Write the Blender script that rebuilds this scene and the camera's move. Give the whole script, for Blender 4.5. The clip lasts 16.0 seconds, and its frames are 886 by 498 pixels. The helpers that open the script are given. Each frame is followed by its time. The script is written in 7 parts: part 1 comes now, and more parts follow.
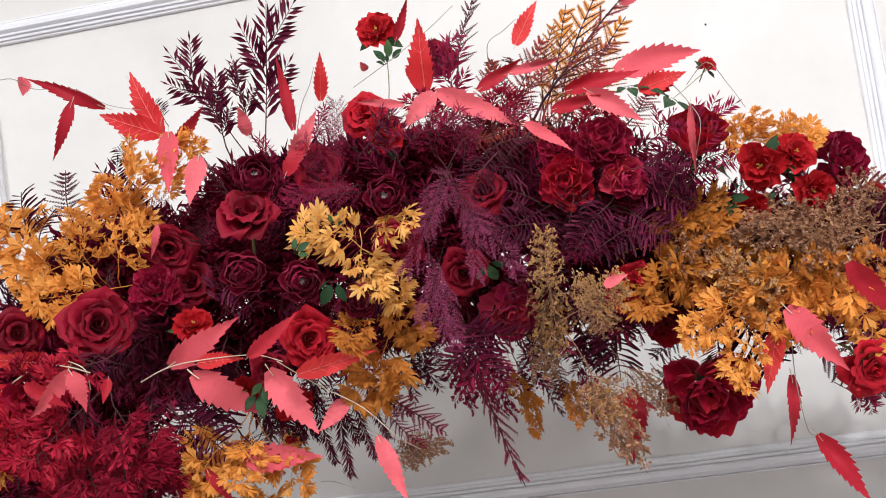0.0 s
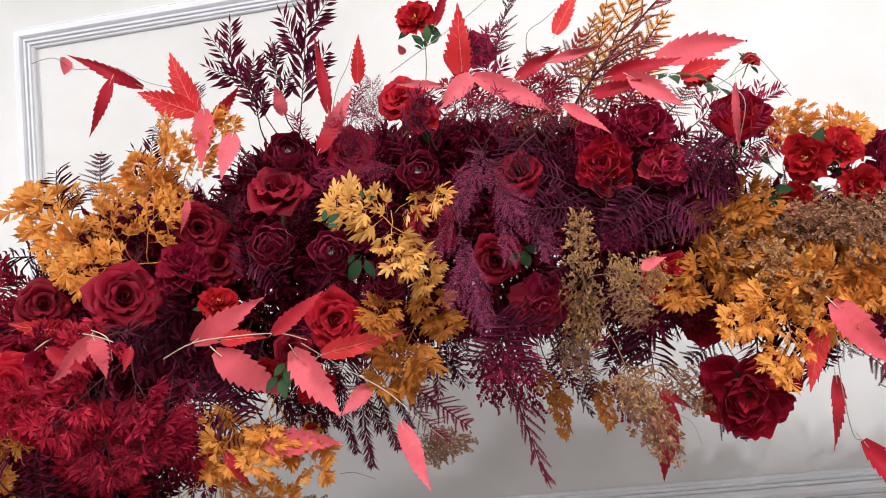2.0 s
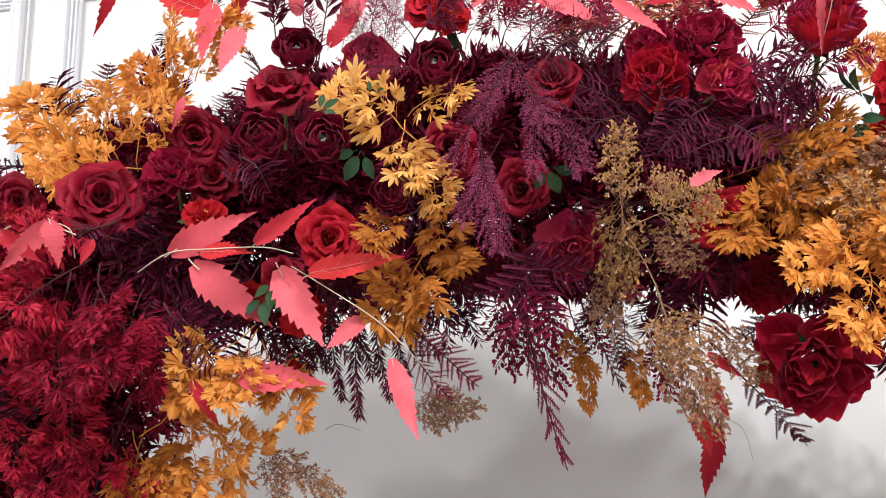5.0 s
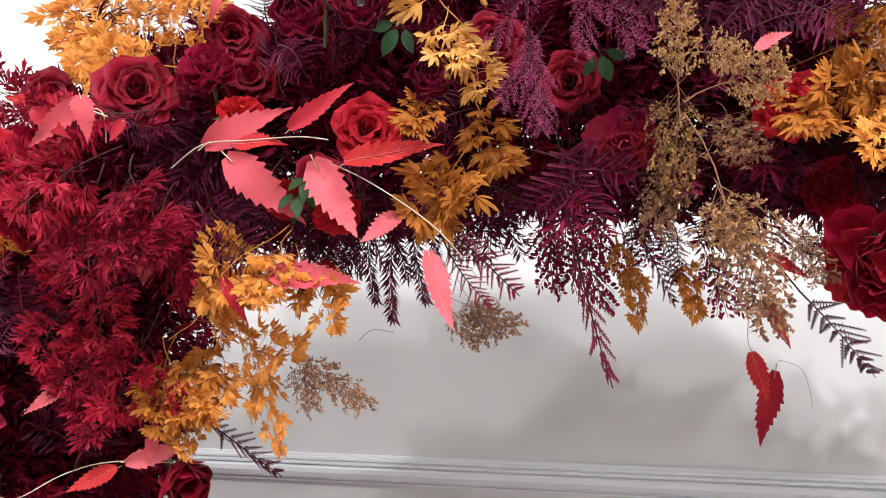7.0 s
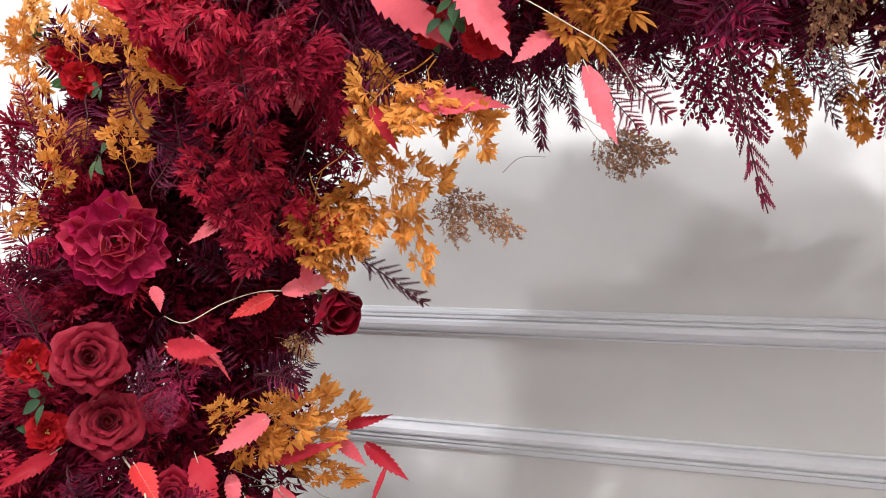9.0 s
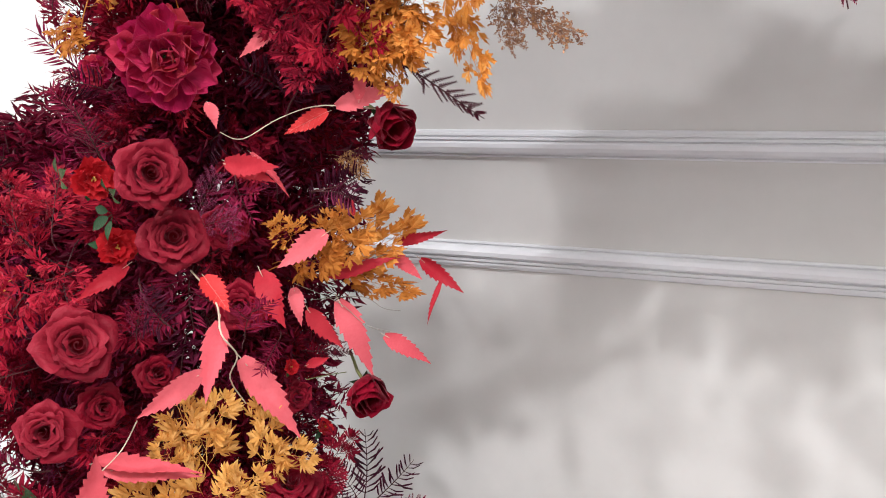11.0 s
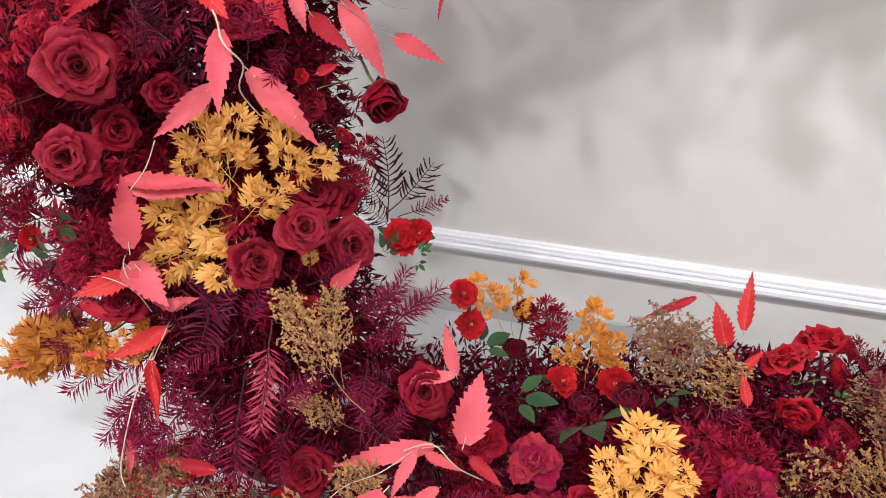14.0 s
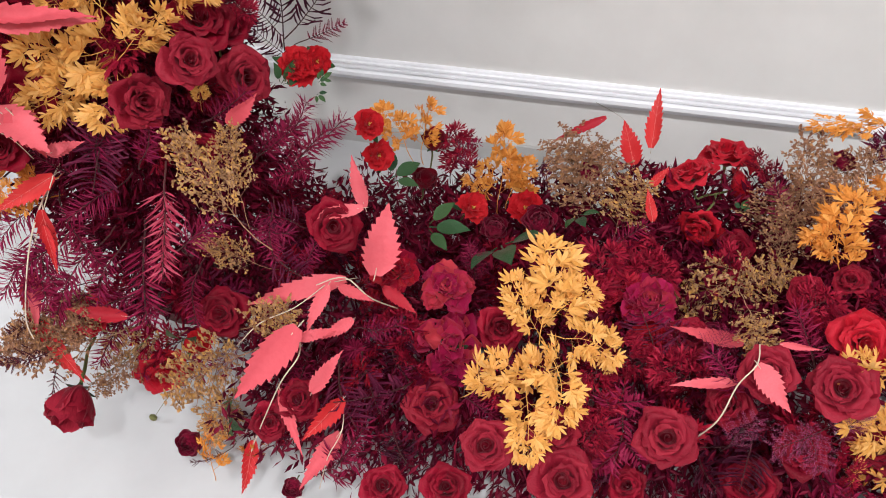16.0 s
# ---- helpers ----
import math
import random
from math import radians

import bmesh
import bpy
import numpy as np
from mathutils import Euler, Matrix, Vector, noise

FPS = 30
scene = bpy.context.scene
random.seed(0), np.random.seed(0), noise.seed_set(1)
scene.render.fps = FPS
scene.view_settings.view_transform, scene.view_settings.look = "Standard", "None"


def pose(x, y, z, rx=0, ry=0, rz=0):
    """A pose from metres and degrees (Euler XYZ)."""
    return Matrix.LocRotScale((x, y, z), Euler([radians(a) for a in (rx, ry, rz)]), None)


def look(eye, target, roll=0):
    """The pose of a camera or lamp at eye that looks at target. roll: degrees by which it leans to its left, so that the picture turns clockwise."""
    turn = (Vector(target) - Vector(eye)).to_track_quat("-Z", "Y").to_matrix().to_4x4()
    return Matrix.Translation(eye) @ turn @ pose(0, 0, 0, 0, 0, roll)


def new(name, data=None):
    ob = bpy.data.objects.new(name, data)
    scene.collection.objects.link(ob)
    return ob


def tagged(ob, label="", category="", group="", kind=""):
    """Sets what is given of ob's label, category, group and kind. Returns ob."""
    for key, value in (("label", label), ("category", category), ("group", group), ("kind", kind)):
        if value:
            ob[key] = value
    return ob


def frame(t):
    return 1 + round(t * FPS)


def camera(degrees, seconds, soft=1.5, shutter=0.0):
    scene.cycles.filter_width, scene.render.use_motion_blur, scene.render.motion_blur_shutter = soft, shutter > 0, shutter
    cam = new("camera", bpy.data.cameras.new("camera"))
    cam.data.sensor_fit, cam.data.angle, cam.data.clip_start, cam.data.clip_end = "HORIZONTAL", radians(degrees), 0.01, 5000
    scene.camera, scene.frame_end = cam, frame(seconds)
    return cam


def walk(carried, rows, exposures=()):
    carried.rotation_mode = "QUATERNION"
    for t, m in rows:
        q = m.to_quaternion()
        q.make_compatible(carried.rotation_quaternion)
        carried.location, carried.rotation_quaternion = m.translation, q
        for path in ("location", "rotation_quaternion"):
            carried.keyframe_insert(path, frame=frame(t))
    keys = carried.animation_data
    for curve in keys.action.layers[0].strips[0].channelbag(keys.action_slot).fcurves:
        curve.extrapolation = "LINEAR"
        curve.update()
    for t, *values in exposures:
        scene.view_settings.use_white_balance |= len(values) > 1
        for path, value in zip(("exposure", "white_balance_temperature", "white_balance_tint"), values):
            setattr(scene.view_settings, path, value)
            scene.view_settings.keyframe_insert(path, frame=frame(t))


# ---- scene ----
cam = camera(58.5, 16.0, soft=1.0)
METRES, EYE, TILT, LEAN, TURN = 0.70, 1.70, 3.01, 8.50, 6.16
ROWS = [
    (0.0, 0.0, 0.0, 0.0, -0.0, 0.0, 0.0),
    (0.5, -0.0188, -0.0138, -0.0215, 0.68, 0.66, -0.37),
    (1.0, -0.0232, -0.0035, -0.051, 1.28, 1.56, -0.93),
    (1.5, -0.0146, 0.0151, -0.0808, 1.59, 2.24, -1.41),
    (2.0, -0.0046, 0.0361, -0.1137, 1.99, 3.0, -2.17),
    (2.5, 0.0034, 0.0576, -0.141, 2.32, 3.37, -2.85),
    (3.0, 0.0154, 0.1049, -0.1767, 2.91, 3.65, -3.9),
    (3.5, 0.0267, 0.1391, -0.2004, 3.42, 3.83, -4.78),
    (6.0, 0.1045, 0.3371, -0.3945, 7.13, 7.12, -8.66),
    (6.5, 0.1117, 0.3498, -0.4305, 7.87, 6.98, -8.89),
    (7.0, 0.1036, 0.3639, -0.4835, 9.13, 6.09, -9.01),
    (7.5, 0.0789, 0.3635, -0.5195, 10.37, 4.74, -8.99),
    (8.0, 0.0518, 0.3562, -0.5511, 12.19, 2.41, -8.86),
    (8.5, 0.0286, 0.3509, -0.5765, 13.54, 0.28, -8.69),
    (9.0, 0.0053, 0.3494, -0.6093, 14.93, -2.6, -8.45),
    (11.5, -0.0293, 0.3442, -0.6683, 17.67, -18.47, -6.56),
    (12.0, -0.0348, 0.3448, -0.6796, 17.95, -22.45, -5.76),
    (12.5, -0.0353, 0.3426, -0.682, 18.07, -25.45, -5.14),
    (13.0, -0.0338, 0.3483, -0.6857, 17.94, -28.97, -4.38),
    (13.5, -0.0316, 0.3534, -0.6913, 17.55, -31.92, -3.84),
    (14.0, -0.0301, 0.3653, -0.6984, 16.78, -35.19, -3.45),
    (14.5, -0.0276, 0.3791, -0.7033, 15.69, -38.47, -3.29),
    (15.0, -0.0201, 0.3886, -0.705, 14.3, -41.65, -3.41),
    (15.5, -0.0095, 0.3909, -0.7098, 12.71, -44.59, -3.87),
    (16.0, 0.0071, 0.4046, -0.7175, 10.93, -47.08, -4.77),
]
walk(cam, [(t, pose(0, 0, EYE, TILT, LEAN, TURN) @ pose(METRES * x, METRES * y, METRES * z, 90 + pitch, roll, yaw)) for t, x, y, z, yaw, pitch, roll in ROWS],
     [(0.0, -0.42), (3.5, -0.36), (6.0, -0.04), (9.0, 0.0), (12.0, 0.08), (16.0, -0.14)])

# ---- world and lamps ----
world = bpy.data.worlds.new("world")
scene.world = world
world.use_nodes = True
world.node_tree.nodes["Background"].inputs["Color"].default_value = (0.9, 0.95, 1.0, 1)
world.node_tree.nodes["Background"].inputs["Strength"].default_value = 0.3


def ceiling_fill(x, y, size_x, size_y, watts, colour):
    data = bpy.data.lights.new("ceiling_panel_light", "AREA")
    data.shape, data.size, data.size_y, data.energy, data.color = "RECTANGLE", size_x, size_y, watts, colour
    ob = new("ceiling_panel_light", data)
    ob.matrix_world = pose(x, y, 3.92)
    return ob


# soft fill lights added out of view, to brighten the wall and flower fronts
for lamp_x, near, far in ((-2.2, 24, 44), (0.0, 36, 50), (2.2, 38, 52)):
    ceiling_fill(lamp_x, -2.6, 1.2, 1.2, near, (1.0, 0.97, 0.93))
    ceiling_fill(lamp_x, -5.4, 1.2, 1.2, far, (0.97, 0.98, 1.0))
ceiling_fill(-2.9, 0.4, 1.2, 1.2, 36, (0.95, 0.97, 1.0))


def ceiling_spot(x, y, tx, ty, tz, watts, soft):
    data = bpy.data.lights.new("ceiling_spot", "SPOT")
    data.energy, data.spot_size, data.spot_blend, data.shadow_soft_size, data.color = watts, radians(88), 1.0, soft, (0.96, 0.975, 1.0)
    new("ceiling_spot", data).matrix_world = look((x, y, 3.9), (tx, ty, tz))


for spot_x, aim_x, spot_watts, spot_soft in ((-4.3, -1.2, 500, 0.09), (-0.9, -0.4, 120, 0.06), (0.5, 0.2, 330, 0.06), (2.3, 1.2, 330, 0.06)):
    ceiling_spot(spot_x, -1.1, aim_x, 1.9, 0.45, spot_watts, spot_soft)


# ---- materials ----
def node_material(name, rough=0.6, metal=0.0):
    m = bpy.data.materials.new(name)
    m.use_nodes = True
    nt = m.node_tree
    b = nt.nodes["Principled BSDF"]
    b.inputs["Roughness"].default_value = rough
    b.inputs["Metallic"].default_value = metal
    return m, nt, b


def ramp(nt, stops):
    r = nt.nodes.new("ShaderNodeValToRGB")
    while len(r.color_ramp.elements) < len(stops):
        r.color_ramp.elements.new(0.5)
    for e, (p, c) in zip(r.color_ramp.elements, stops):
        e.position, e.color = p, (*c, 1)
    return r


def noise_tex(nt, scale, detail=4.0, rough=0.6, coords="Object"):
    tc = nt.nodes.new("ShaderNodeTexCoord")
    n = nt.nodes.new("ShaderNodeTexNoise")
    n.inputs["Scale"].default_value, n.inputs["Detail"].default_value, n.inputs["Roughness"].default_value = scale, detail, rough
    nt.links.new(tc.outputs[coords], n.inputs["Vector"])
    return n


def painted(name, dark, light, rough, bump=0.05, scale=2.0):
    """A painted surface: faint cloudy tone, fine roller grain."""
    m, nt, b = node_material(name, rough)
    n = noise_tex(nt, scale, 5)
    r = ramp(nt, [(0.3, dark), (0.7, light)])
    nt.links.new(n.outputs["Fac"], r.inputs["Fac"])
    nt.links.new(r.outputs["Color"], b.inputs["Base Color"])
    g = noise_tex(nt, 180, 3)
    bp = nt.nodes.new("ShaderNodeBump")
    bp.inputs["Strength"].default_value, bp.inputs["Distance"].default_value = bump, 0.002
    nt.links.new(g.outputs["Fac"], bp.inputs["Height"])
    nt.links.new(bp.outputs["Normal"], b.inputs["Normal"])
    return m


# wall clouding: stains, plus soft shadow blotches put into the colour
M_WALL = painted("shade_clouded_wall_paint", (0.69, 0.668, 0.648), (0.79, 0.768, 0.75), 0.55, 0.05, 2.6)
M_TRIM = painted("moulding_paint", (0.84, 0.835, 0.87), (0.90, 0.895, 0.93), 0.3, 0.02, 6.0)
M_FLOOR = painted("floor_paint", (0.50, 0.50, 0.51), (0.58, 0.58, 0.59), 0.25, 0.02, 3.0)
M_CEIL = painted("ceiling_paint", (0.78, 0.78, 0.77), (0.83, 0.83, 0.82), 0.8)
M_BASE = painted("skirting_paint", (0.42, 0.41, 0.40), (0.5, 0.49, 0.48), 0.5, 0.02, 5.0)


# ---- structure ----
def mesh_object(name, bm, material, parent=None, smooth=False):
    me = bpy.data.meshes.new(name)
    if smooth:
        for f in bm.faces:
            f.smooth = True
    bm.to_mesh(me)
    bm.free()
    me.materials.append(material)
    ob = new(name, me)
    ob.parent = parent
    return ob


def part(name, bm, material, parent, label="", smooth=False):
    ob = mesh_object(name, bm, material, parent, smooth)
    if label:
        tagged(ob, label)
    return ob


def box(bm, x0, x1, y0, y1, z0, z1):
    m = Matrix.Translation(((x0 + x1) / 2, (y0 + y1) / 2, (z0 + z1) / 2)) @ Matrix.Diagonal((x1 - x0, y1 - y0, z1 - z0, 1))
    return bmesh.ops.create_cube(bm, size=1, matrix=m)


def slab(name, x0, x1, y0, y1, z0, z1, material, label, category):
    bm = bmesh.new()
    box(bm, x0, x1, y0, y1, z0, z1)
    return tagged(mesh_object(name, bm, material), label, category, kind="structure")


WALL_Y = 1.925
slab("floor", -6.0, 4.0, -7.0, WALL_Y + 0.2, -0.1, 0.0, M_FLOOR, "smooth glossy white floor under the flower arch", "floor")
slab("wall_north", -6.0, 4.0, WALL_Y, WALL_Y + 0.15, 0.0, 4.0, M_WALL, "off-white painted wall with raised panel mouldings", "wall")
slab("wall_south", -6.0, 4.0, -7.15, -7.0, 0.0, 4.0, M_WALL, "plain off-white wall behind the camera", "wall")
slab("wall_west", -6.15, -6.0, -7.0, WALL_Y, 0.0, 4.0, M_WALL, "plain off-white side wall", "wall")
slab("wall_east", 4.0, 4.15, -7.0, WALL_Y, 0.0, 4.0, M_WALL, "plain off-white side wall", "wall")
slab("ceiling", -6.15, 4.15, -7.15, WALL_Y + 0.15, 4.0, 4.1, M_CEIL, "plain white ceiling", "ceiling")

# profile of the panel moulding: (across its width, height above the wall)
PROFILE = [(0.0, 0.0), (0.0, 0.008), (0.004, 0.010), (0.005, 0.006), (0.007, 0.006), (0.008, 0.016), (0.013, 0.024), (0.021, 0.029), (0.030, 0.028),
           (0.034, 0.023), (0.035, 0.016), (0.037, 0.016), (0.038, 0.022), (0.043, 0.021), (0.044, 0.013), (0.046, 0.013), (0.047, 0.017), (0.052, 0.016),
           (0.053, 0.010), (0.058, 0.009), (0.060, 0.006), (0.060, 0.0)]


def moulding_frame(x0, x1, z0, z1, label):
    """Four mitred lengths of moulding round a wall panel."""
    root = tagged(new("panel_moulding"), label, "moulding", "wall panel mouldings", "structure")
    corners = [(x0, z0), (x1, z0), (x1, z1), (x0, z1)]
    inward = [(1, 1), (-1, 1), (-1, -1), (1, -1)]
    for k in range(4):
        bm = bmesh.new()
        rings = []
        for j in (k, (k + 1) % 4):
            (cx, cz), (ix, iz) = corners[j], inward[j]
            rings.append([bm.verts.new((cx + ix * a, WALL_Y - h, cz + iz * a)) for a, h in PROFILE])
        n = len(PROFILE)
        for i in range(n - 1):
            bm.faces.new((rings[0][i], rings[1][i], rings[1][i + 1], rings[0][i + 1]))
        bmesh.ops.recalc_face_normals(bm, faces=bm.faces)
        part("moulding_length", bm, M_TRIM, root)
    return root


for px in (-5.8, -3.55, -1.362, 0.99, 3.2):
    w = 2.255 if px > -3 else 2.09
    if px == 3.2:
        w = 0.7
    moulding_frame(px, px + w, 1.177, 2.566, "white moulded frame of an upper wall panel")
    moulding_frame(px, px + w, 0.192, 0.986, "white moulded frame of a lower wall panel")

bm = bmesh.new()
box(bm, -6.0, 4.0, WALL_Y - 0.012, WALL_Y - 0.001, 0.0, 0.05)
tagged(mesh_object("baseboard", bm, M_BASE), "low grey skirting strip at the foot of the wall", "skirting", kind="structure")


# ---- cloth flower and leaf materials ----
def cloth(name, shades, rough=0.6, thin=0.25, weave=260.0, island=False, mottling=0.35, crease=(16.0, 16.0, 2.5)):
    """Dyed polyester: a shade per piece, cloudy dye, fine weave, some light through it."""
    m, nt, b = node_material(name, rough)
    if island:
        rnd = nt.nodes.new("ShaderNodeNewGeometry").outputs["Random Per Island"]
    else:
        rnd = nt.nodes.new("ShaderNodeObjectInfo").outputs["Random"]
    n = noise_tex(nt, 26, 4)
    mix = nt.nodes.new("ShaderNodeMath")
    mix.operation = "MULTIPLY_ADD"
    mix.inputs[1].default_value = mottling
    nt.links.new(n.outputs["Fac"], mix.inputs[0])
    sc = nt.nodes.new("ShaderNodeMath")
    sc.operation = "MULTIPLY_ADD"
    sc.inputs[1].default_value, sc.inputs[2].default_value = 1.0 - mottling, 0.0
    nt.links.new(rnd, sc.inputs[0])
    nt.links.new(sc.outputs[0], mix.inputs[2])
    r = ramp(nt, [(i / max(1, len(shades) - 1), c) for i, c in enumerate(shades)])
    nt.links.new(mix.outputs[0], r.inputs["Fac"])
    nt.links.new(r.outputs["Color"], b.inputs["Base Color"])
    b.inputs["Specular IOR Level"].default_value = 0.10 if island else 0.16
    b.inputs["Sheen Weight"].default_value = 0.0 if island else 0.16
    b.inputs["Sheen Roughness"].default_value = 0.35
    b.inputs["Sheen Tint"].default_value = (1.0, 0.42, 0.50, 1.0)
    g = noise_tex(nt, weave, 2)
    bp = nt.nodes.new("ShaderNodeBump")
    bp.inputs["Strength"].default_value, bp.inputs["Distance"].default_value = 0.08, 0.002
    nt.links.new(g.outputs["Fac"], bp.inputs["Height"])
    mp = nt.nodes.new("ShaderNodeMapping")
    mp.inputs["Scale"].default_value = crease
    tc = nt.nodes.new("ShaderNodeTexCoord")
    nt.links.new(tc.outputs["Object"], mp.inputs["Vector"])
    cn = nt.nodes.new("ShaderNodeTexNoise")
    cn.inputs["Scale"].default_value, cn.inputs["Detail"].default_value = 1.0, 3.0
    nt.links.new(mp.outputs["Vector"], cn.inputs["Vector"])
    b2 = nt.nodes.new("ShaderNodeBump")
    b2.inputs["Strength"].default_value, b2.inputs["Distance"].default_value = 0.35, 0.006
    nt.links.new(cn.outputs["Fac"], b2.inputs["Height"])
    nt.links.new(bp.outputs["Normal"], b2.inputs["Normal"])
    nt.links.new(b2.outputs["Normal"], b.inputs["Normal"])
    tr = nt.nodes.new("ShaderNodeBsdfTranslucent")
    nt.links.new(r.outputs["Color"], tr.inputs["Color"])
    ms = nt.nodes.new("ShaderNodeMixShader")
    ms.inputs["Fac"].default_value = thin
    nt.links.new(b.outputs[0], ms.inputs[1])
    nt.links.new(tr.outputs[0], ms.inputs[2])
    nt.links.new(ms.outputs[0], nt.nodes["Material Output"].inputs["Surface"])
    return m


M_ROSE_DARK = cloth("burgundy_petal", [(0.11, 0.0018, 0.009), (0.232, 0.0036, 0.018), (0.39, 0.009, 0.034)], 0.5)
M_ROSE_RED = cloth("crimson_petal", [(0.342, 0.0045, 0.014), (0.512, 0.009, 0.024), (0.55, 0.018, 0.038)], 0.5)
M_ROSE_WINE = cloth("wine_petal", [(0.18, 0.006, 0.018), (0.29, 0.011, 0.029), (0.40, 0.024, 0.046)], 0.5)
M_PEONY = cloth("peony_petal", [(0.39, 0.0063, 0.065), (0.52, 0.02, 0.11), (0.6, 0.045, 0.095), (0.68, 0.09, 0.07)], 0.5)
M_PEONY_DARK = cloth("dark_peony_petal", [(0.22, 0.0036, 0.026), (0.39, 0.0081, 0.04), (0.537, 0.0144, 0.04), (0.58, 0.04, 0.035)], 0.5)
M_PEONY_PURPLE = cloth("purple_peony_petal", [(0.207, 0.0045, 0.03), (0.354, 0.0099, 0.05), (0.464, 0.0198, 0.07)], 0.5)
M_PLUM_PETAL = cloth("plum_petal", [(0.11, 0.0027, 0.016), (0.232, 0.0072, 0.034), (0.39, 0.0216, 0.07)], 0.5)
M_SCARLET = cloth("scarlet_petal", [(0.439, 0.0054, 0.012), (0.52, 0.012, 0.02), (0.66, 0.028, 0.038)])
M_STAMEN = cloth("yellow_stamen", [(0.6, 0.32, 0.06), (0.8, 0.5, 0.15)], island=True)
M_STAMEN_PALE = cloth("pale_stamen", [(0.45, 0.4, 0.36), (0.75, 0.72, 0.68)], island=True)
M_CORAL = cloth("coral_leaf", [(0.55, 0.06, 0.08), (0.65, 0.10, 0.125), (0.73, 0.15, 0.175)], 0.55, 0.12, crease=(3.0, 7.0, 3.0))
M_RED_LEAF = cloth("red_leaf", [(0.56, 0.020, 0.026), (0.68, 0.038, 0.042), (0.76, 0.065, 0.062)], 0.5, 0.3, crease=(3.0, 7.0, 3.0))
M_WINE_LEAF = cloth("wine_leaf", [(0.34, 0.010, 0.022), (0.48, 0.022, 0.040), (0.58, 0.04, 0.058)], 0.5, 0.25, crease=(3.0, 7.0, 3.0))
M_VEIN = cloth("leaf_vein", [(0.74, 0.13, 0.12), (0.82, 0.22, 0.2)], 0.5, 0.1)
M_VINE = cloth("vine_stem", [(0.42, 0.33, 0.22), (0.58, 0.47, 0.36), (0.72, 0.62, 0.52)], 0.55, 0.05, mottling=0.8)
M_VINE_GREY = cloth("grey_vine_stem", [(0.22, 0.19, 0.15), (0.36, 0.32, 0.27)], 0.55, 0.05, mottling=0.8)
M_AMBER = cloth("amber_leaf", [(0.54, 0.16, 0.022), (0.76, 0.3, 0.06), (0.9, 0.46, 0.13)], 0.5, 0.3, island=True)
M_AMBER_DEEP = cloth("deep_amber_leaf", [(0.32, 0.09, 0.014), (0.5, 0.17, 0.03), (0.6, 0.24, 0.05)], 0.5, 0.3, island=True)
M_GOLD = cloth("pale_gold_leaf", [(0.66, 0.3, 0.06), (0.8, 0.41, 0.11), (0.9, 0.54, 0.2)], 0.5, 0.3, island=True)
M_PLUM = cloth("plum_needle", [(0.159, 0.0063, 0.036), (0.268, 0.0135, 0.064), (0.403, 0.036, 0.105)], 0.5, 0.2, island=True)
M_MAUVE = cloth("mauve_needle", [(0.22, 0.0234, 0.082), (0.342, 0.0495, 0.135), (0.39, 0.11, 0.205)], 0.5, 0.2, island=True)
M_FERN = cloth("dark_fern", [(0.043, 0.0027, 0.012), (0.085, 0.0054, 0.022), (0.146, 0.0108, 0.034)], 0.5, 0.2, island=True)
M_FERN_WINE = cloth("wine_fern", [(0.146, 0.0054, 0.028), (0.256, 0.0117, 0.052), (0.39, 0.0288, 0.092)], 0.5, 0.2, island=True)
M_RUST_FERN = cloth("rust_fern", [(0.195, 0.0225, 0.016), (0.366, 0.045, 0.03), (0.44, 0.1, 0.05)], 0.5, 0.2, island=True)
M_PINK_NEEDLE = cloth("pink_needle", [(0.305, 0.027, 0.06), (0.512, 0.054, 0.11), (0.55, 0.12, 0.17)], 0.5, 0.25, island=True)
M_RED_SPRAY = cloth("red_spray_leaf", [(0.085, 0.0018, 0.01), (0.183, 0.0036, 0.018), (0.317, 0.009, 0.032), (0.561, 0.036, 0.075)], 0.5, 0.25, island=True)
M_BRIGHT_SPRAY = cloth("bright_red_spray_leaf", [(0.134, 0.0027, 0.012), (0.281, 0.0054, 0.022), (0.464, 0.0144, 0.04), (0.54, 0.05, 0.075)], 0.5, 0.25, island=True)
M_BLACK_LEAF = cloth("aubergine_leaf", [(0.027, 0.0027, 0.01), (0.051, 0.0054, 0.018), (0.091, 0.0117, 0.032)], 0.45, 0.15, island=True)
M_WILLOW = cloth("wine_willow_leaf", [(0.055, 0.0036, 0.016), (0.104, 0.0072, 0.03), (0.183, 0.018, 0.055)], 0.45, 0.2, island=True)
M_SEED = cloth("brown_seed", [(0.18, 0.08, 0.055), (0.3, 0.145, 0.09), (0.42, 0.22, 0.13), (0.56, 0.27, 0.07)], 0.6, 0.1, island=True)
M_SEED_GOLD = cloth("gold_seed", [(0.28, 0.15, 0.09), (0.42, 0.235, 0.13), (0.55, 0.30, 0.11), (0.68, 0.33, 0.06)], 0.6, 0.1, island=True)
M_STRAP = cloth("plum_strap", [(0.073, 0.0063, 0.024), (0.134, 0.0144, 0.045), (0.207, 0.0315, 0.075)], 0.45, 0.15, island=True)
M_GREEN = cloth("green_leaf", [(0.02, 0.052, 0.026), (0.035, 0.085, 0.035), (0.07, 0.13, 0.04)], 0.45, 0.2)
M_TWIG = cloth("dark_twig", [(0.04, 0.012, 0.014), (0.09, 0.03, 0.03)], 0.6, 0.02)
M_GREEN_STEM = cloth("green_stem", [(0.1, 0.12, 0.04), (0.18, 0.18, 0.07)], 0.6, 0.02)


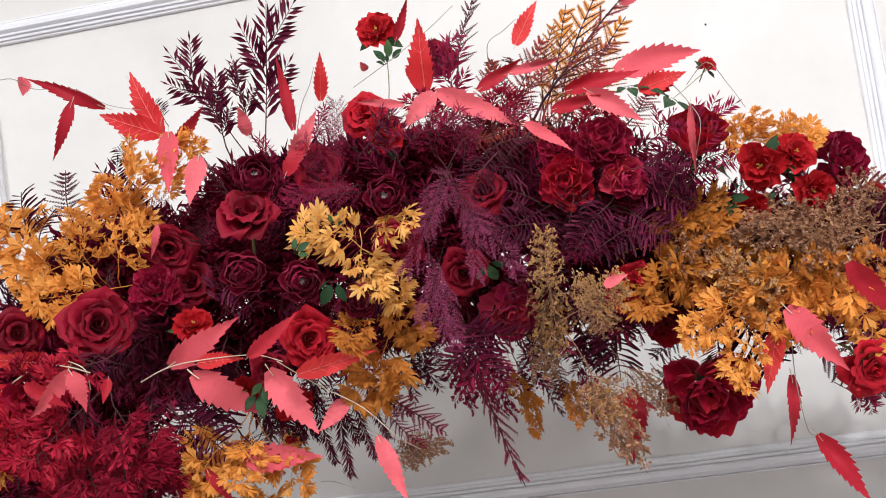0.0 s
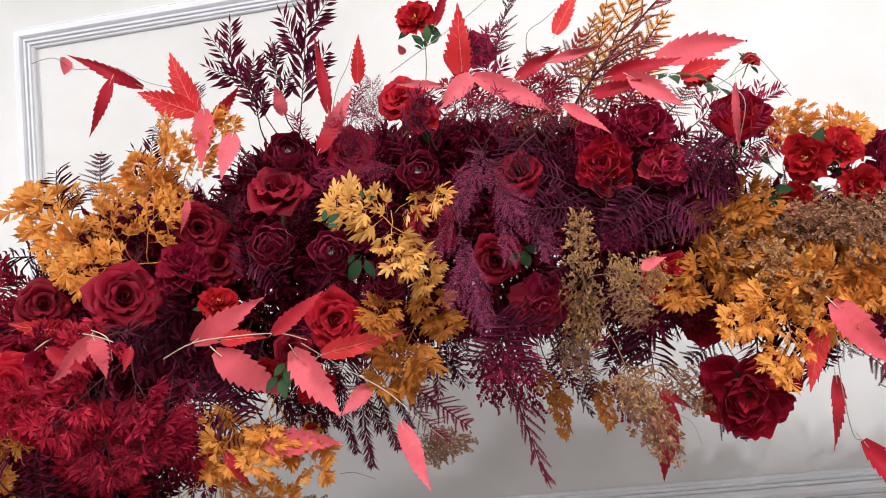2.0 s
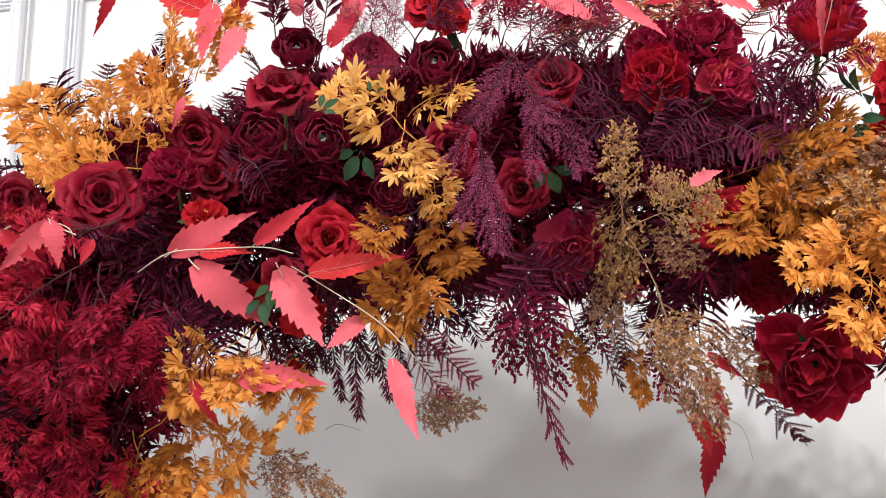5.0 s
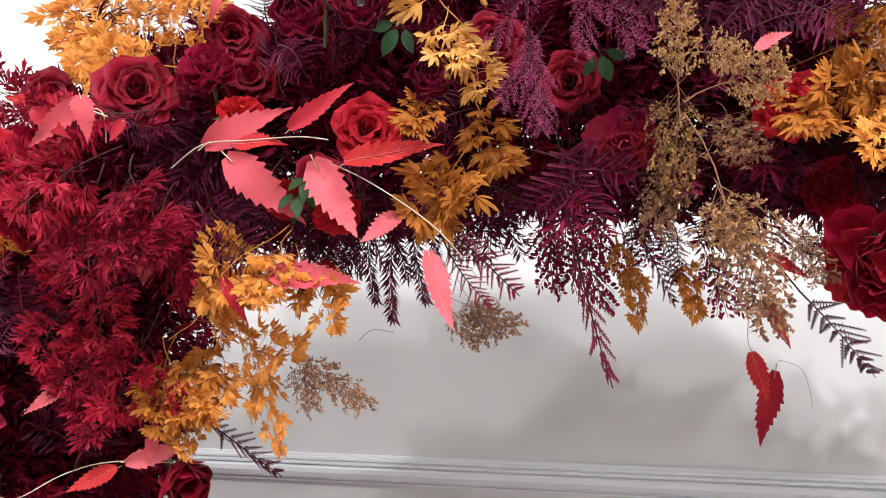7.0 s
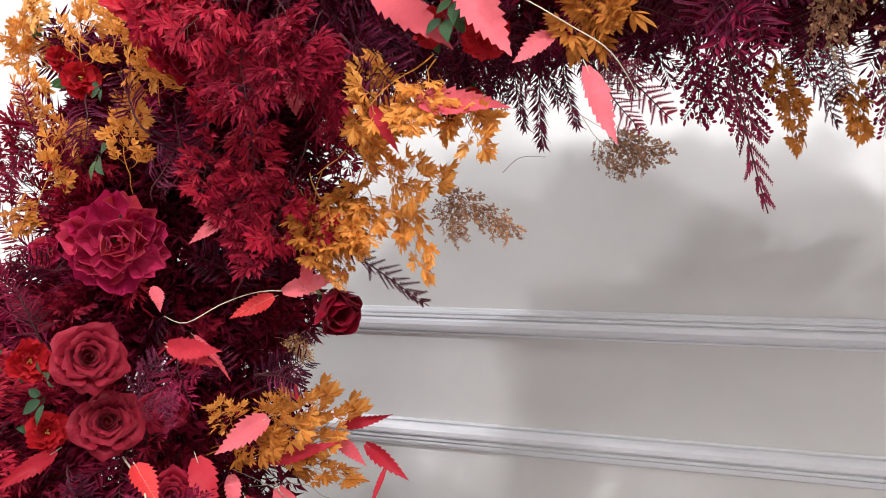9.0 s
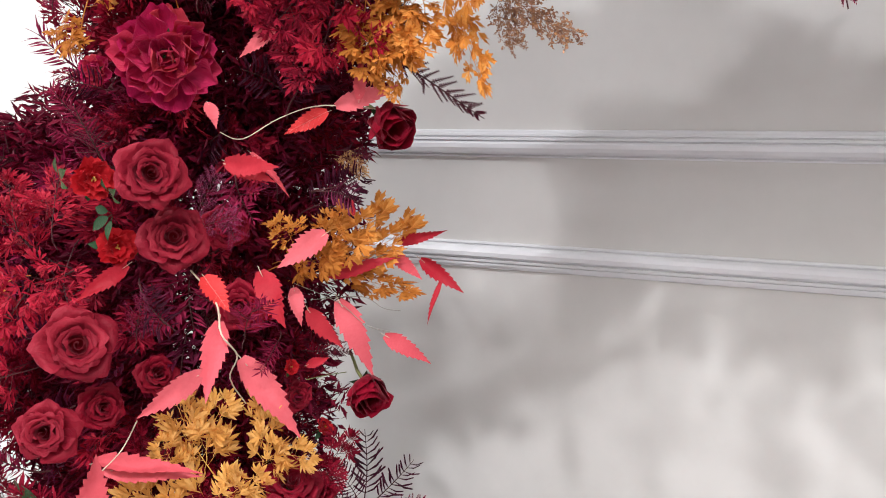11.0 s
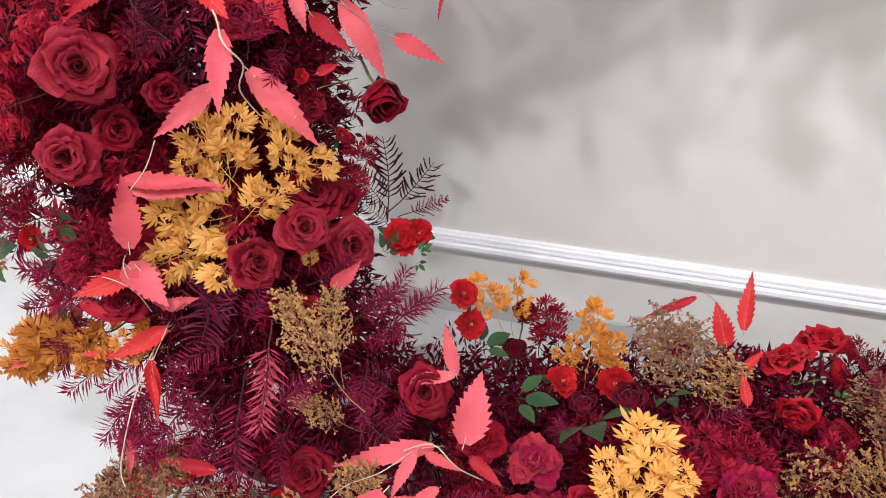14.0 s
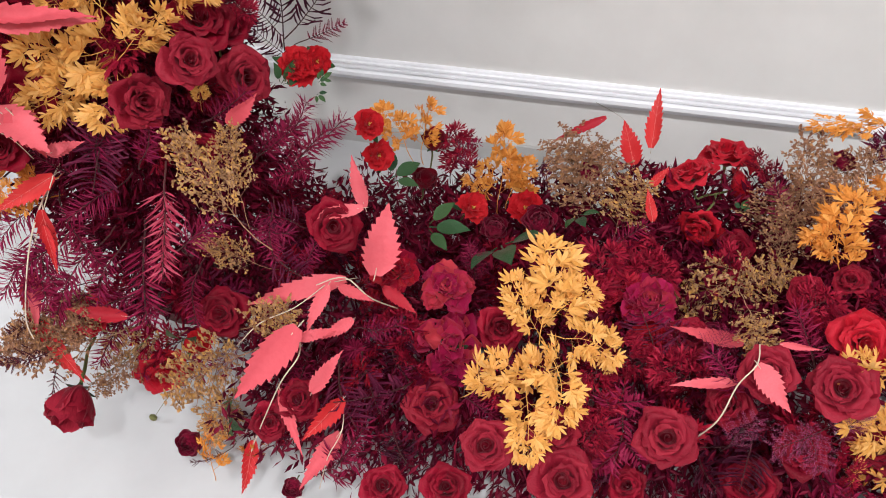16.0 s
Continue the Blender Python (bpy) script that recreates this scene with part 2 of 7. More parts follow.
# ---- mesh building ----
class Acc:
    """Vertices and faces of one mesh in the making."""

    def __init__(self):
        self.v, self.f = [], []

    def poly(self, pts):
        i = len(self.v)
        self.v += [tuple(p) for p in pts]
        self.f.append(tuple(range(i, i + len(pts))))

    def grid(self, rows):
        i, n = len(self.v), len(rows[0])
        for r in rows:
            self.v += [tuple(p) for p in r]
        for a in range(len(rows) - 1):
            for b in range(n - 1):
                k = i + a * n + b
                self.f.append((k, k + 1, k + n + 1, k + n))

    def tube(self, pts, r0, r1, sides=5):
        pts = [Vector(p) for p in pts]
        i = len(self.v)
        n = len(pts)
        for k, p in enumerate(pts):
            d = (pts[min(k + 1, n - 1)] - pts[max(k - 1, 0)]).normalized()
            a = d.orthogonal().normalized()
            if k:
                a = (prev - d * prev.dot(d)).normalized()
            prev = a
            b = d.cross(a)
            r = r0 + (r1 - r0) * k / (n - 1)
            for s in range(sides):
                w = 2 * math.pi * s / sides
                self.v.append(tuple(p + a * r * math.cos(w) + b * r * math.sin(w)))
        for k in range(n - 1):
            for s in range(sides):
                q = i + k * sides
                self.f.append((q + s, q + (s + 1) % sides, q + sides + (s + 1) % sides, q + sides + s))

    def kite(self, base, tip, normal, width, at=0.5, fold=0.15):
        """A small leaf: two folded triangles pairs along base to tip."""
        base, tip = Vector(base), Vector(tip)
        d = tip - base
        x = d.cross(Vector(normal))
        if x.length < 1e-6:
            x = d.orthogonal()
        x = x.normalized() * width * 0.5
        up = x.cross(d).normalized() * width * fold
        mid = base + d * at
        i = len(self.v)
        self.v += [tuple(base), tuple(mid + x + up), tuple(tip), tuple(mid - x + up)]
        self.f += [(i, i + 1, i + 2), (i, i + 2, i + 3)]

    def bead(self, c, r):
        i = len(self.v)
        c = Vector(c)
        self.v += [tuple(c + Vector(o) * r) for o in ((1, 0, 0), (0, 1, 0), (-1, 0, 0), (0, -1, 0), (0, 0, 1.2), (0, 0, -1.2))]
        for a in range(4):
            self.f += [(i + a, i + (a + 1) % 4, i + 4), (i + (a + 1) % 4, i + a, i + 5)]

    def mesh(self, name, material, smooth=True):
        me = bpy.data.meshes.new(name)
        me.from_pydata(self.v, [], self.f)
        me.materials.append(material)
        if smooth:
            me.polygons.foreach_set("use_smooth", [True] * len(me.polygons))
        me.update()
        return me


RND = random.Random(11)


def jit(a):
    return RND.uniform(-a, a)


def rvec(a=1.0):
    return Vector((jit(a), jit(a), jit(a)))


def frame_from(y, n):
    """Rotation whose Y runs along y and whose Z leans to n."""
    y = y.normalized()
    z = n - y * n.dot(y)
    if z.length < 1e-4:
        z = y.orthogonal()
    z.normalize()
    x = y.cross(z)
    return Matrix(((x.x, y.x, z.x), (x.y, y.y, z.y), (x.z, y.z, z.z)))


def facing(n, spin=0.0):
    """Rotation whose Z is n."""
    n = Vector(n).normalized()
    return n.to_track_quat("Z", "Y").to_matrix() @ Matrix.Rotation(spin, 3, "Z")


def child(name, me, parent, m, label=""):
    ob = new(name, me)
    ob.parent = parent
    ob.matrix_local = m
    if label:
        tagged(ob, label)
    return ob


# ---- petals ----
def petal_mesh(name, material, width, cup, curl, ruffle, notch=0.0, seed=0, nu=6, nv=6, rounded=0.16, tip=0.10):
    """A petal that grows from the origin along Z, its inner face to -Y; cup: sideways bend; curl: the rim rolls to +Y."""
    g = random.Random(seed)
    ph = [g.uniform(0, 6.3) for _ in range(4)]
    rows = []
    for j in range(nv + 1):
        v = j / nv
        half = width * (0.22 + 0.78 * math.sin(min(1.0, v * 1.25) * math.pi / 2) ** 0.8) * (1 - 0.30 * max(0, v - 0.72) / 0.28)
        row = []
        for i in range(nu + 1):
            u = 2 * i / nu - 1
            x = half * u
            edge = abs(u) ** 2
            z = v * (1 + tip * max(0.0, 0.45 - abs(u)) * v * v - rounded * edge * v * v - notch * max(0.0, 0.3 - abs(u)) * v)
            y = -cup * edge * half * 1.2 + 0.22 * math.sin(v * math.pi) * cup
            y += curl * max(0.0, v - 0.62) ** 1.6 * 2.4 * (0.7 + 0.5 * edge)
            z -= curl * max(0.0, v - 0.7) ** 2 * 1.3
            w = ruffle * v * v
            y += w * (math.sin(5.2 * u + ph[0]) + 0.6 * math.sin(9.0 * u + ph[1]) * v)
            z += 0.45 * w * math.sin(7.0 * u + ph[2])
            row.append((x, y, z))
        rows.append(row)
    a = Acc()
    a.grid(rows)
    return a.mesh(name, material)


def place_petal(parent, me, turn, tilt, r, z, size, name="petal"):
    m = Matrix.Rotation(turn, 4, "Z") @ Matrix.Translation((0, r, z)) @ Matrix.Rotation(-tilt, 4, "X") @ Matrix.Rotation(jit(0.12), 4, "Y") @ Matrix.Scale(size, 4)
    return child(name, me, parent, m)


def spiral_heart(name, material, turns, r0, r1, depth, seed):
    """The rolled centre of a rose."""
    g = random.Random(seed)
    a = Acc()
    n = int(turns * 16)
    rows = []
    ph = g.uniform(0, 6)
    for j, (v, out) in enumerate(((0.12, -9.0), (0.16, -0.3), (0.55, 0.0), (0.85, 0.05), (1.0, 0.22))):
        row = []
        for i in range(n + 1):
            k = i / n
            th = k * turns * 2 * math.pi
            r = r0 + (r1 - r0) * k ** 0.9
            wob = 1 + 0.13 * math.sin(th * 1.25 + ph) + 0.08 * math.sin(th * 2.7 + 2 * ph)
            top = depth * (1.0 - 0.22 * k + 0.05 * math.sin(th * 1.7 + ph))
            rr = max(0.0, r * wob + out * (r1 - r0) / turns * 0.9) if out > -5 else 0.0
            row.append((rr * math.cos(th), rr * math.sin(th), v * top))
        rows.append(row)
    a.grid(rows)
    return a.mesh(name, material)


KITS = {}


def kit(key, make):
    if key not in KITS:
        KITS[key] = make()
    return KITS[key]


def petal_set(kind, material, count, **k):
    return kit((kind, material.name), lambda: [petal_mesh("petal", material, seed=i * 7 + 3, **k) for i in range(count)])


def stem_mesh(length=1.0):
    def make():
        a = Acc()
        a.tube([(0, 0, 0), (0.02, 0.03, -0.35), (-0.03, 0.06, -0.7), (0, 0.02, -1)], 0.035, 0.03, 5)
        return a.mesh("stem", M_GREEN_STEM)
    return kit("stem", make)


def calyx_mesh():
    def make():
        a = Acc()
        for i in range(5):
            t = i * 2 * math.pi / 5
            c, s = math.cos(t), math.sin(t)
            a.kite((0.05 * c, 0.05 * s, -0.05), (0.55 * c, 0.55 * s, 0.12), (0, 0, 1), 0.2)
        a.tube([(0, 0, -0.2), (0, 0, -0.05), (0, 0, 0.05)], 0.06, 0.16, 7)
        return a.mesh("calyx", M_GREEN)
    return kit("calyx", make)


def bloom_root(name, p, n, diameter, label, category, group):
    root = new(name)
    root.empty_display_size = 0.02
    root.matrix_world = Matrix.Translation(p) @ facing(n, RND.uniform(0, 6.3)).to_4x4() @ Matrix.Scale(diameter * 0.49, 4)
    tagged(root, label, category, group)
    child("calyx", calyx_mesh(), root, Matrix.Translation((0, 0, -0.02)))
    child("stem", stem_mesh(), root, Matrix.Translation((0, 0, -0.1)) @ Matrix.Scale(1.7, 4))
    return root


ROSE_LOOK = {"dark": (M_ROSE_DARK, "dark burgundy cloth rose in full bloom on the arch"),
             "red": (M_ROSE_RED, "bright crimson cloth rose in full bloom on the arch"),
             "wine": (M_ROSE_WINE, "dusty wine-red cloth rose in full bloom on the arch")}


def rose(look_name, x, y, z, nx, ny, nz, d, openness=1.0):
    mat, label = ROSE_LOOK[look_name]
    root = bloom_root("rose", (x, y, z), Vector((nx, ny, nz)).normalized() + rvec(0.28), d * 0.9, label, "rose", "roses in the arrangement")
    hearts = kit(("heart", mat.name), lambda: [spiral_heart("heart", mat, 2.2, 0.03, 0.29, 0.68, s) for s in (1, 2, 3, 4)])
    child("heart", RND.choice(hearts), root, Matrix.Identity(4))
    ps = petal_set("rose", mat, 5, width=0.70, cup=0.50, curl=0.85, ruffle=0.06, nu=8, nv=8, rounded=0.26)
    for count, r, zz, tilt, size in ((3, 0.15, 0.05, 0.05, 0.58), (4, 0.21, 0.02, 0.20, 0.64), (5, 0.26, -0.02, 0.48 * openness, 0.76), (5, 0.22, -0.11, 0.92 * openness, 0.94)):
        o = RND.uniform(0, 6)
        for i in range(count):
            place_petal(root, RND.choice(ps), o + i * 2 * math.pi / count + jit(0.26), tilt + jit(0.2), r, zz + jit(0.04), size * (1 + jit(0.13)))
    return root


def rosebud(x, y, z, nx, ny, nz, d, look_name="dark"):
    """A half-closed rose seen from the side."""
    mat, _ = ROSE_LOOK[look_name]
    root = bloom_root("rosebud", (x, y, z), (nx, ny, nz), d * 1.15, "half-closed %s cloth rose on a thin stem" % {"dark": "burgundy", "red": "crimson", "wine": "wine-red"}[look_name], "rose", "rosebuds in the arrangement")
    ps = petal_set("bud", mat, 4, width=0.55, cup=0.7, curl=0.25, ruffle=0.03)
    for count, r, tilt, size in ((3, 0.05, 0.10, 1.25), (4, 0.10, 0.22, 1.3), (4, 0.14, 0.42, 1.15)):
        o = RND.uniform(0, 6)
        for i in range(count):
            place_petal(root, RND.choice(ps), o + i * 2 * math.pi / count + jit(0.15), tilt + jit(0.08), r, -0.1, size * (1 + jit(0.06)))
    return root


PEONY_LOOK = {"pink": (M_PEONY, "magenta cloth peony with orange-tinged ruffled petals"),
              "dark": (M_PEONY_DARK, "large dark red cloth peony with ruffled petals"),
              "purple": (M_PEONY_PURPLE, "purple-red cloth peony with crowded ruffled petals")}


def peony(look_name, x, y, z, nx, ny, nz, d):
    mat, label = PEONY_LOOK[look_name]
    root = bloom_root("peony", (x, y, z), (nx, ny, nz), d, label, "peony", "peonies in the arrangement")
    ps = petal_set("peony", mat, 7, width=0.60, cup=0.80, curl=0.16, ruffle=0.10, notch=0.10, nu=9, nv=8, rounded=0.14, tip=0.0)
    for count, r, zz, tilt, size in ((4, 0.06, 0.16, 0.20, 0.38), (6, 0.16, 0.12, 0.42, 0.46), (7, 0.28, 0.05, 0.66, 0.52), (8, 0.38, -0.04, 0.92, 0.58), (8, 0.36, -0.14, 1.25, 0.66)):
        o = RND.uniform(0, 6)
        for i in range(count):
            place_petal(root, RND.choice(ps), o + i * 2 * math.pi / count + jit(0.4), tilt + jit(0.38), r + jit(0.05), zz + jit(0.05), size * (1 + jit(0.16)))
    return root


def stamen_mesh(key, mat, count, spread, size, seed):
    def make():
        g = random.Random(seed)
        a = Acc()
        for _ in range(count):
            t, r = g.uniform(0, 6.3), spread * math.sqrt(g.random())
            top = Vector((r * math.cos(t), r * math.sin(t), 0.32 + g.uniform(-0.05, 0.08)))
            a.tube([(top.x * 0.3, top.y * 0.3, 0.05), top], 0.012, 0.010, 3)
            a.bead(top, size)
        return a.mesh("stamen_cluster", mat)
    return kit(key, make)


def ranunculus(x, y, z, nx, ny, nz, d, eye_open=True):
    root = bloom_root("ranunculus", (x, y, z), (nx, ny, nz), d, "dark plum cloth ranunculus with a cupped bloom", "ranunculus", "ranunculus blooms in the arrangement")
    ps = petal_set("ranunculus", M_PLUM_PETAL, 5, width=0.66, cup=0.75, curl=0.05, ruffle=0.05, rounded=0.09, tip=0.0)
    rings = ((5, 0.27, 0.0, -0.22, 0.55), (6, 0.40, 0.0, -0.04, 0.66), (6, 0.50, -0.06, 0.18, 0.72), (6, 0.48, -0.12, 0.58, 0.72))
    if not eye_open:
        rings = ((4, 0.03, 0.05, -0.05, 0.55), (5, 0.09, 0.03, 0.02, 0.6)) + rings
    for count, r, zz, tilt, size in rings:
        o = RND.uniform(0, 6)
        for i in range(count):
            place_petal(root, RND.choice(ps), o + i * 2 * math.pi / count + jit(0.14), tilt + jit(0.08), r, zz, size * (1 + jit(0.06)))
    if eye_open:
        child("stamen_cluster", stamen_mesh("pale", M_STAMEN_PALE, 24, 0.16, 0.042, 4), root, Matrix.Identity(4), "pale bead stamens")
    return root


def green_leaf_mesh():
    def make():
        a = Acc()
        rows = []
        for j in range(7):
            v = j / 6
            h = 0.26 * math.sin(math.pi * (0.06 + 0.94 * v) ** 0.8) if v < 1 else 0.004
            rows.append([(-h, v, 0.10 * h + 0.12 * math.sin(2.6 * v)), (-h * 0.5, v, -0.02 + 0.12 * math.sin(2.6 * v)), (0, v, 0.12 * math.sin(2.6 * v)),
                         (h * 0.5, v, -0.02 + 0.12 * math.sin(2.6 * v)), (h, v, 0.10 * h + 0.12 * math.sin(2.6 * v))])
        a.grid(rows)
        a.tube([(0, -0.25, -0.05), (0, 0, 0)], 0.02, 0.02, 4)
        return a.mesh("leaf", M_GREEN)
    return kit("greenleaf", make)


def small_red_flower(x, y, z, nx, ny, nz, d):
    root = bloom_root("azalea", (x, y, z), Vector((nx, ny, nz)).normalized() + rvec(0.4), d, "small scarlet cloth azalea with yellow stamens and green leaves", "azalea", "small scarlet flowers in the arrangement")
    ps = petal_set("azalea", M_SCARLET, 4, width=0.56, cup=0.45, curl=0.2, ruffle=0.13, notch=0.25)
    for count, r, zz, tilt, size in ((4, 0.05, 0.05, 0.5, 0.6), (5, 0.06, 0.0, 0.85, 0.8), (6, 0.08, -0.05, 1.2, 0.95)):
        o = RND.uniform(0, 6)
        for i in range(count):
            place_petal(root, RND.choice(ps), o + i * 2 * math.pi / count + jit(0.25), tilt + jit(0.18), r, zz, size * (1 + jit(0.1)))
    child("stamen_cluster", stamen_mesh("yellow", M_STAMEN, 9, 0.14, 0.04, 9), root, Matrix.Identity(4), "yellow bead stamens")
    for i in range(2):
        m = Matrix.Rotation(RND.uniform(0, 6.3), 4, "Z") @ Matrix.Rotation(-0.4, 4, "X") @ Matrix.Translation((0, 0.45, -0.2)) @ Matrix.Scale(0.9, 4)
        child("leaf", green_leaf_mesh(), root, m, "green cloth leaf")
    return root


# ---- serrated leaves on vines ----
def serrated_leaf(material, seed, ratio, bend, twist):
    """Unit leaf along Y with saw-toothed margins, folded on its midrib."""
    g = random.Random(seed)
    a = Acc()
    teeth = 10
    rows = []
    n = teeth * 2
    for j in range(n + 1):
        v = j / n
        base = math.sin(math.pi * min(1.0, (0.03 + 0.97 * v) ** 0.64)) ** 0.9 * (1 - 0.25 * v ** 3) if v < 1 else 0.0
        peak = j % 2
        w = max(ratio * 0.5 * base * (g.uniform(1.0, 1.10) if peak else g.uniform(0.80, 0.88)), 0.004)
        fwd = g.uniform(0.035, 0.06) * min(1.0, (1 - v) * 2.4) if peak else -0.005
        tw = twist * (v - 0.3)
        zc = bend * (v * v) * 0.5 + 0.02 * math.sin(9 * v + seed)
        row = []
        for u in (-1, -0.5, 0, 0.5, 1):
            x = u * w
            lift = (0.32 + 0.22 * math.sin(2.3 * seed + 4 * v)) * abs(u) * w + 0.10 * w * math.sin(8 * v + 3 * u + seed) * abs(u)
            xx, zz = x * math.cos(tw) - lift * math.sin(tw), x * math.sin(tw) + lift * math.cos(tw)
            row.append((xx, v + fwd * abs(u) ** 2 - bend * bend * 0.12 * v, zz + zc))
        rows.append(row)
    a.grid(rows)
    return a.mesh("leaf_blade", material)


def vein_mesh(seed, ratio, bend):
    """Raised pale midrib with side veins, matching the leaf of the same numbers."""
    a = Acc()
    mid = [(0, v - bend * bend * 0.12 * v, bend * v * v * 0.5 + 0.02 * math.sin(9 * v + seed) + 0.008) for v in (0.0, 0.2, 0.4, 0.6, 0.8, 0.95)]
    a.tube(mid, 0.008, 0.003, 4)
    for i in range(1, 7):
        v = i / 7.5
        h = ratio * 0.5 * math.sin(math.pi * v ** 0.72) * 0.75
        z0 = bend * v * v * 0.5 + 0.02 * math.sin(9 * v + seed)
        for s in (-1, 1):
            a.tube([(0, v, z0 + 0.006), (s * h, v + 0.13, z0 + 0.32 * h + 0.012)], 0.0035, 0.0012, 3)
    return a.mesh("midrib", M_VEIN)


LEAF_FORM = [(1, 0.38, -0.25, 0.25), (2, 0.34, -0.45, -0.3), (3, 0.42, 0.2, 0.2), (4, 0.30, -0.75, 0.8), (5, 0.36, 0.35, -0.7)]
LEAF_MAT = {"c": M_CORAL, "v": M_RED_LEAF, "r": M_WINE_LEAF}


def leaf_kit(style, form):
    seed, ratio, bend, twist = LEAF_FORM[form]
    blade = kit(("leaf", style, form), lambda: serrated_leaf(LEAF_MAT[style], seed, ratio, bend, twist if style != "v" else 0))
    vein = kit(("vein", form), lambda: vein_mesh(seed, ratio, bend))
    return blade, vein, ratio


def leaf_vine():
    """An empty vine, to which leaves and stems are added."""
    root = new("leaf_vine")
    root.empty_display_size = 0.05
    return tagged(root, "trailing vine of serrated coral-red cloth leaves on pale stems", "leaf vine", "leaf vines in the arrangement")


def vine_leaf(vine, style, bx, by, bz, tx, ty, tz, ratio=0.38, nx=0.0, ny=-1.0, nz=0.2):
    b, t = Vector((bx, by, bz)), Vector((tx, ty, tz))
    form = RND.randrange(3 if style == "v" else 5)
    blade, vein, own = leaf_kit(style, form)
    d = t - b
    n = (Vector((nx, ny, nz)).normalized() + rvec(0.35)).normalized()
    rot = frame_from(d, n).to_4x4()
    m = Matrix.Translation(b) @ rot @ Matrix.Diagonal((d.length * ratio * 0.92 / own, d.length, d.length, 1))
    leaf = child("leaf", blade, vine, m)
    if style == "v":
        child("midrib", vein, leaf, Matrix.Identity(4), "pale raised midrib")
    a = Acc()
    a.tube([(0, -0.09, -0.04), (0, 0.02, 0.0), (0, 0.10, 0.006)], 0.008, 0.006, 4)
    child("leaf_stalk", kit("stalk", lambda: a.mesh("leaf_stalk", M_VINE)), leaf, Matrix.Identity(4))
    return leaf


def vine_stem(vine, r, *xyz, material=None):
    """A pale wiry stem through the given places, smoothed."""
    pts = [Vector(xyz[i:i + 3]) for i in range(0, len(xyz), 3)]
    out = []
    for i in range(len(pts) - 1):
        p0, p1, p2, p3 = pts[max(i - 1, 0)], pts[i], pts[i + 1], pts[min(i + 2, len(pts) - 1)]
        for k in range(5):
            t = k / 5
            out.append(0.5 * (2 * p1 + (p2 - p0) * t + (2 * p0 - 5 * p1 + 4 * p2 - p3) * t * t + (3 * p1 - p0 - 3 * p2 + p3) * t ** 3))
    out.append(pts[-1])
    a = Acc()
    a.tube(out, r * 0.56, r * 0.40, 5)
    return child("vine_stem", a.mesh("vine_stem", material or (M_VINE if r > 0.0013 else M_VINE_GREY)), vine, Matrix.Identity(4))


# ---- foliage sprays, each one unit long along Y ----
def leaflet(a, base, d, n, ln, width, cut=True):
    """A small leaflet folded on its midrib: cut, with two side lobes and a blunt middle one, or plain oval."""
    x = d.cross(n).normalized() * width * 0.5
    up = n.normalized() * width * RND.uniform(0.08, 0.30)
    curl = -n.normalized() * ln * RND.uniform(0.0, 0.22)
    lobe = RND.uniform(0.66, 0.80) if cut else 0.56
    waist, rim = (0.42, 0.50) if cut else (0.72, 0.80)
    late = lobe + (0.04 if cut else 0.22)
    i = len(a.v)
    a.v += [tuple(base), tuple(base + d * ln * 0.60), tuple(base + d * ln + curl)]
    for s in (-1, 1):
        a.v += [tuple(base + d * ln * 0.34 + x * s * waist + up * 0.4), tuple(base + d * ln * lobe + x * s + up + curl * 0.5),
                tuple(base + d * ln * late + x * s * rim + up * 0.6 + curl * 0.6)]
    for k in (i + 3, i + 6):
        a.f += [(i, k, i + 1), (k, k + 1, i + 1), (k + 1, k + 2, i + 1), (k + 2, i + 2, i + 1)]


def lobed_leaf(a, base, d, n, size, lobes, slim, cut=True):
    """A hand of cut leaflets on a short stalk."""
    d, n = d.normalized(), n.normalized()
    x = d.cross(n).normalized()
    base = Vector(base)
    centre = base + d * size * 0.22
    droop = RND.uniform(-0.15, 0.4)
    for i in range(lobes):
        w = (i - (lobes - 1) / 2) * (2.7 / lobes) + jit(0.12)
        dd = (d * math.cos(w) + x * math.sin(w) - n * (droop * (0.4 + abs(w)) + jit(0.15))).normalized()
        ln = size * (0.80 - 0.22 * abs(w)) * (1 + jit(0.15))
        leaflet(a, centre - dd * 0.04 * size, dd, n, ln, ln * slim, cut)
    a.kite(base, centre + d * 0.1 * size, n, size * 0.05)


def spine(bend, n=8, sway=0.05):
    s = jit(sway)
    return [Vector((s * math.sin(k / n * 4), k / n, -bend * (k / n) ** 2)) for k in range(n + 1)]


def rooted(sp):
    """The spine with its stalk, which is stuck into the garland."""
    return [Vector((0.02, -0.36, -0.08)), Vector((0, -0.18, -0.02))] + sp


def at(sp, t):
    k = min(len(sp) - 2, int(t * (len(sp) - 1)))
    w = t * (len(sp) - 1) - k
    return sp[k] * (1 - w) + sp[k + 1] * w


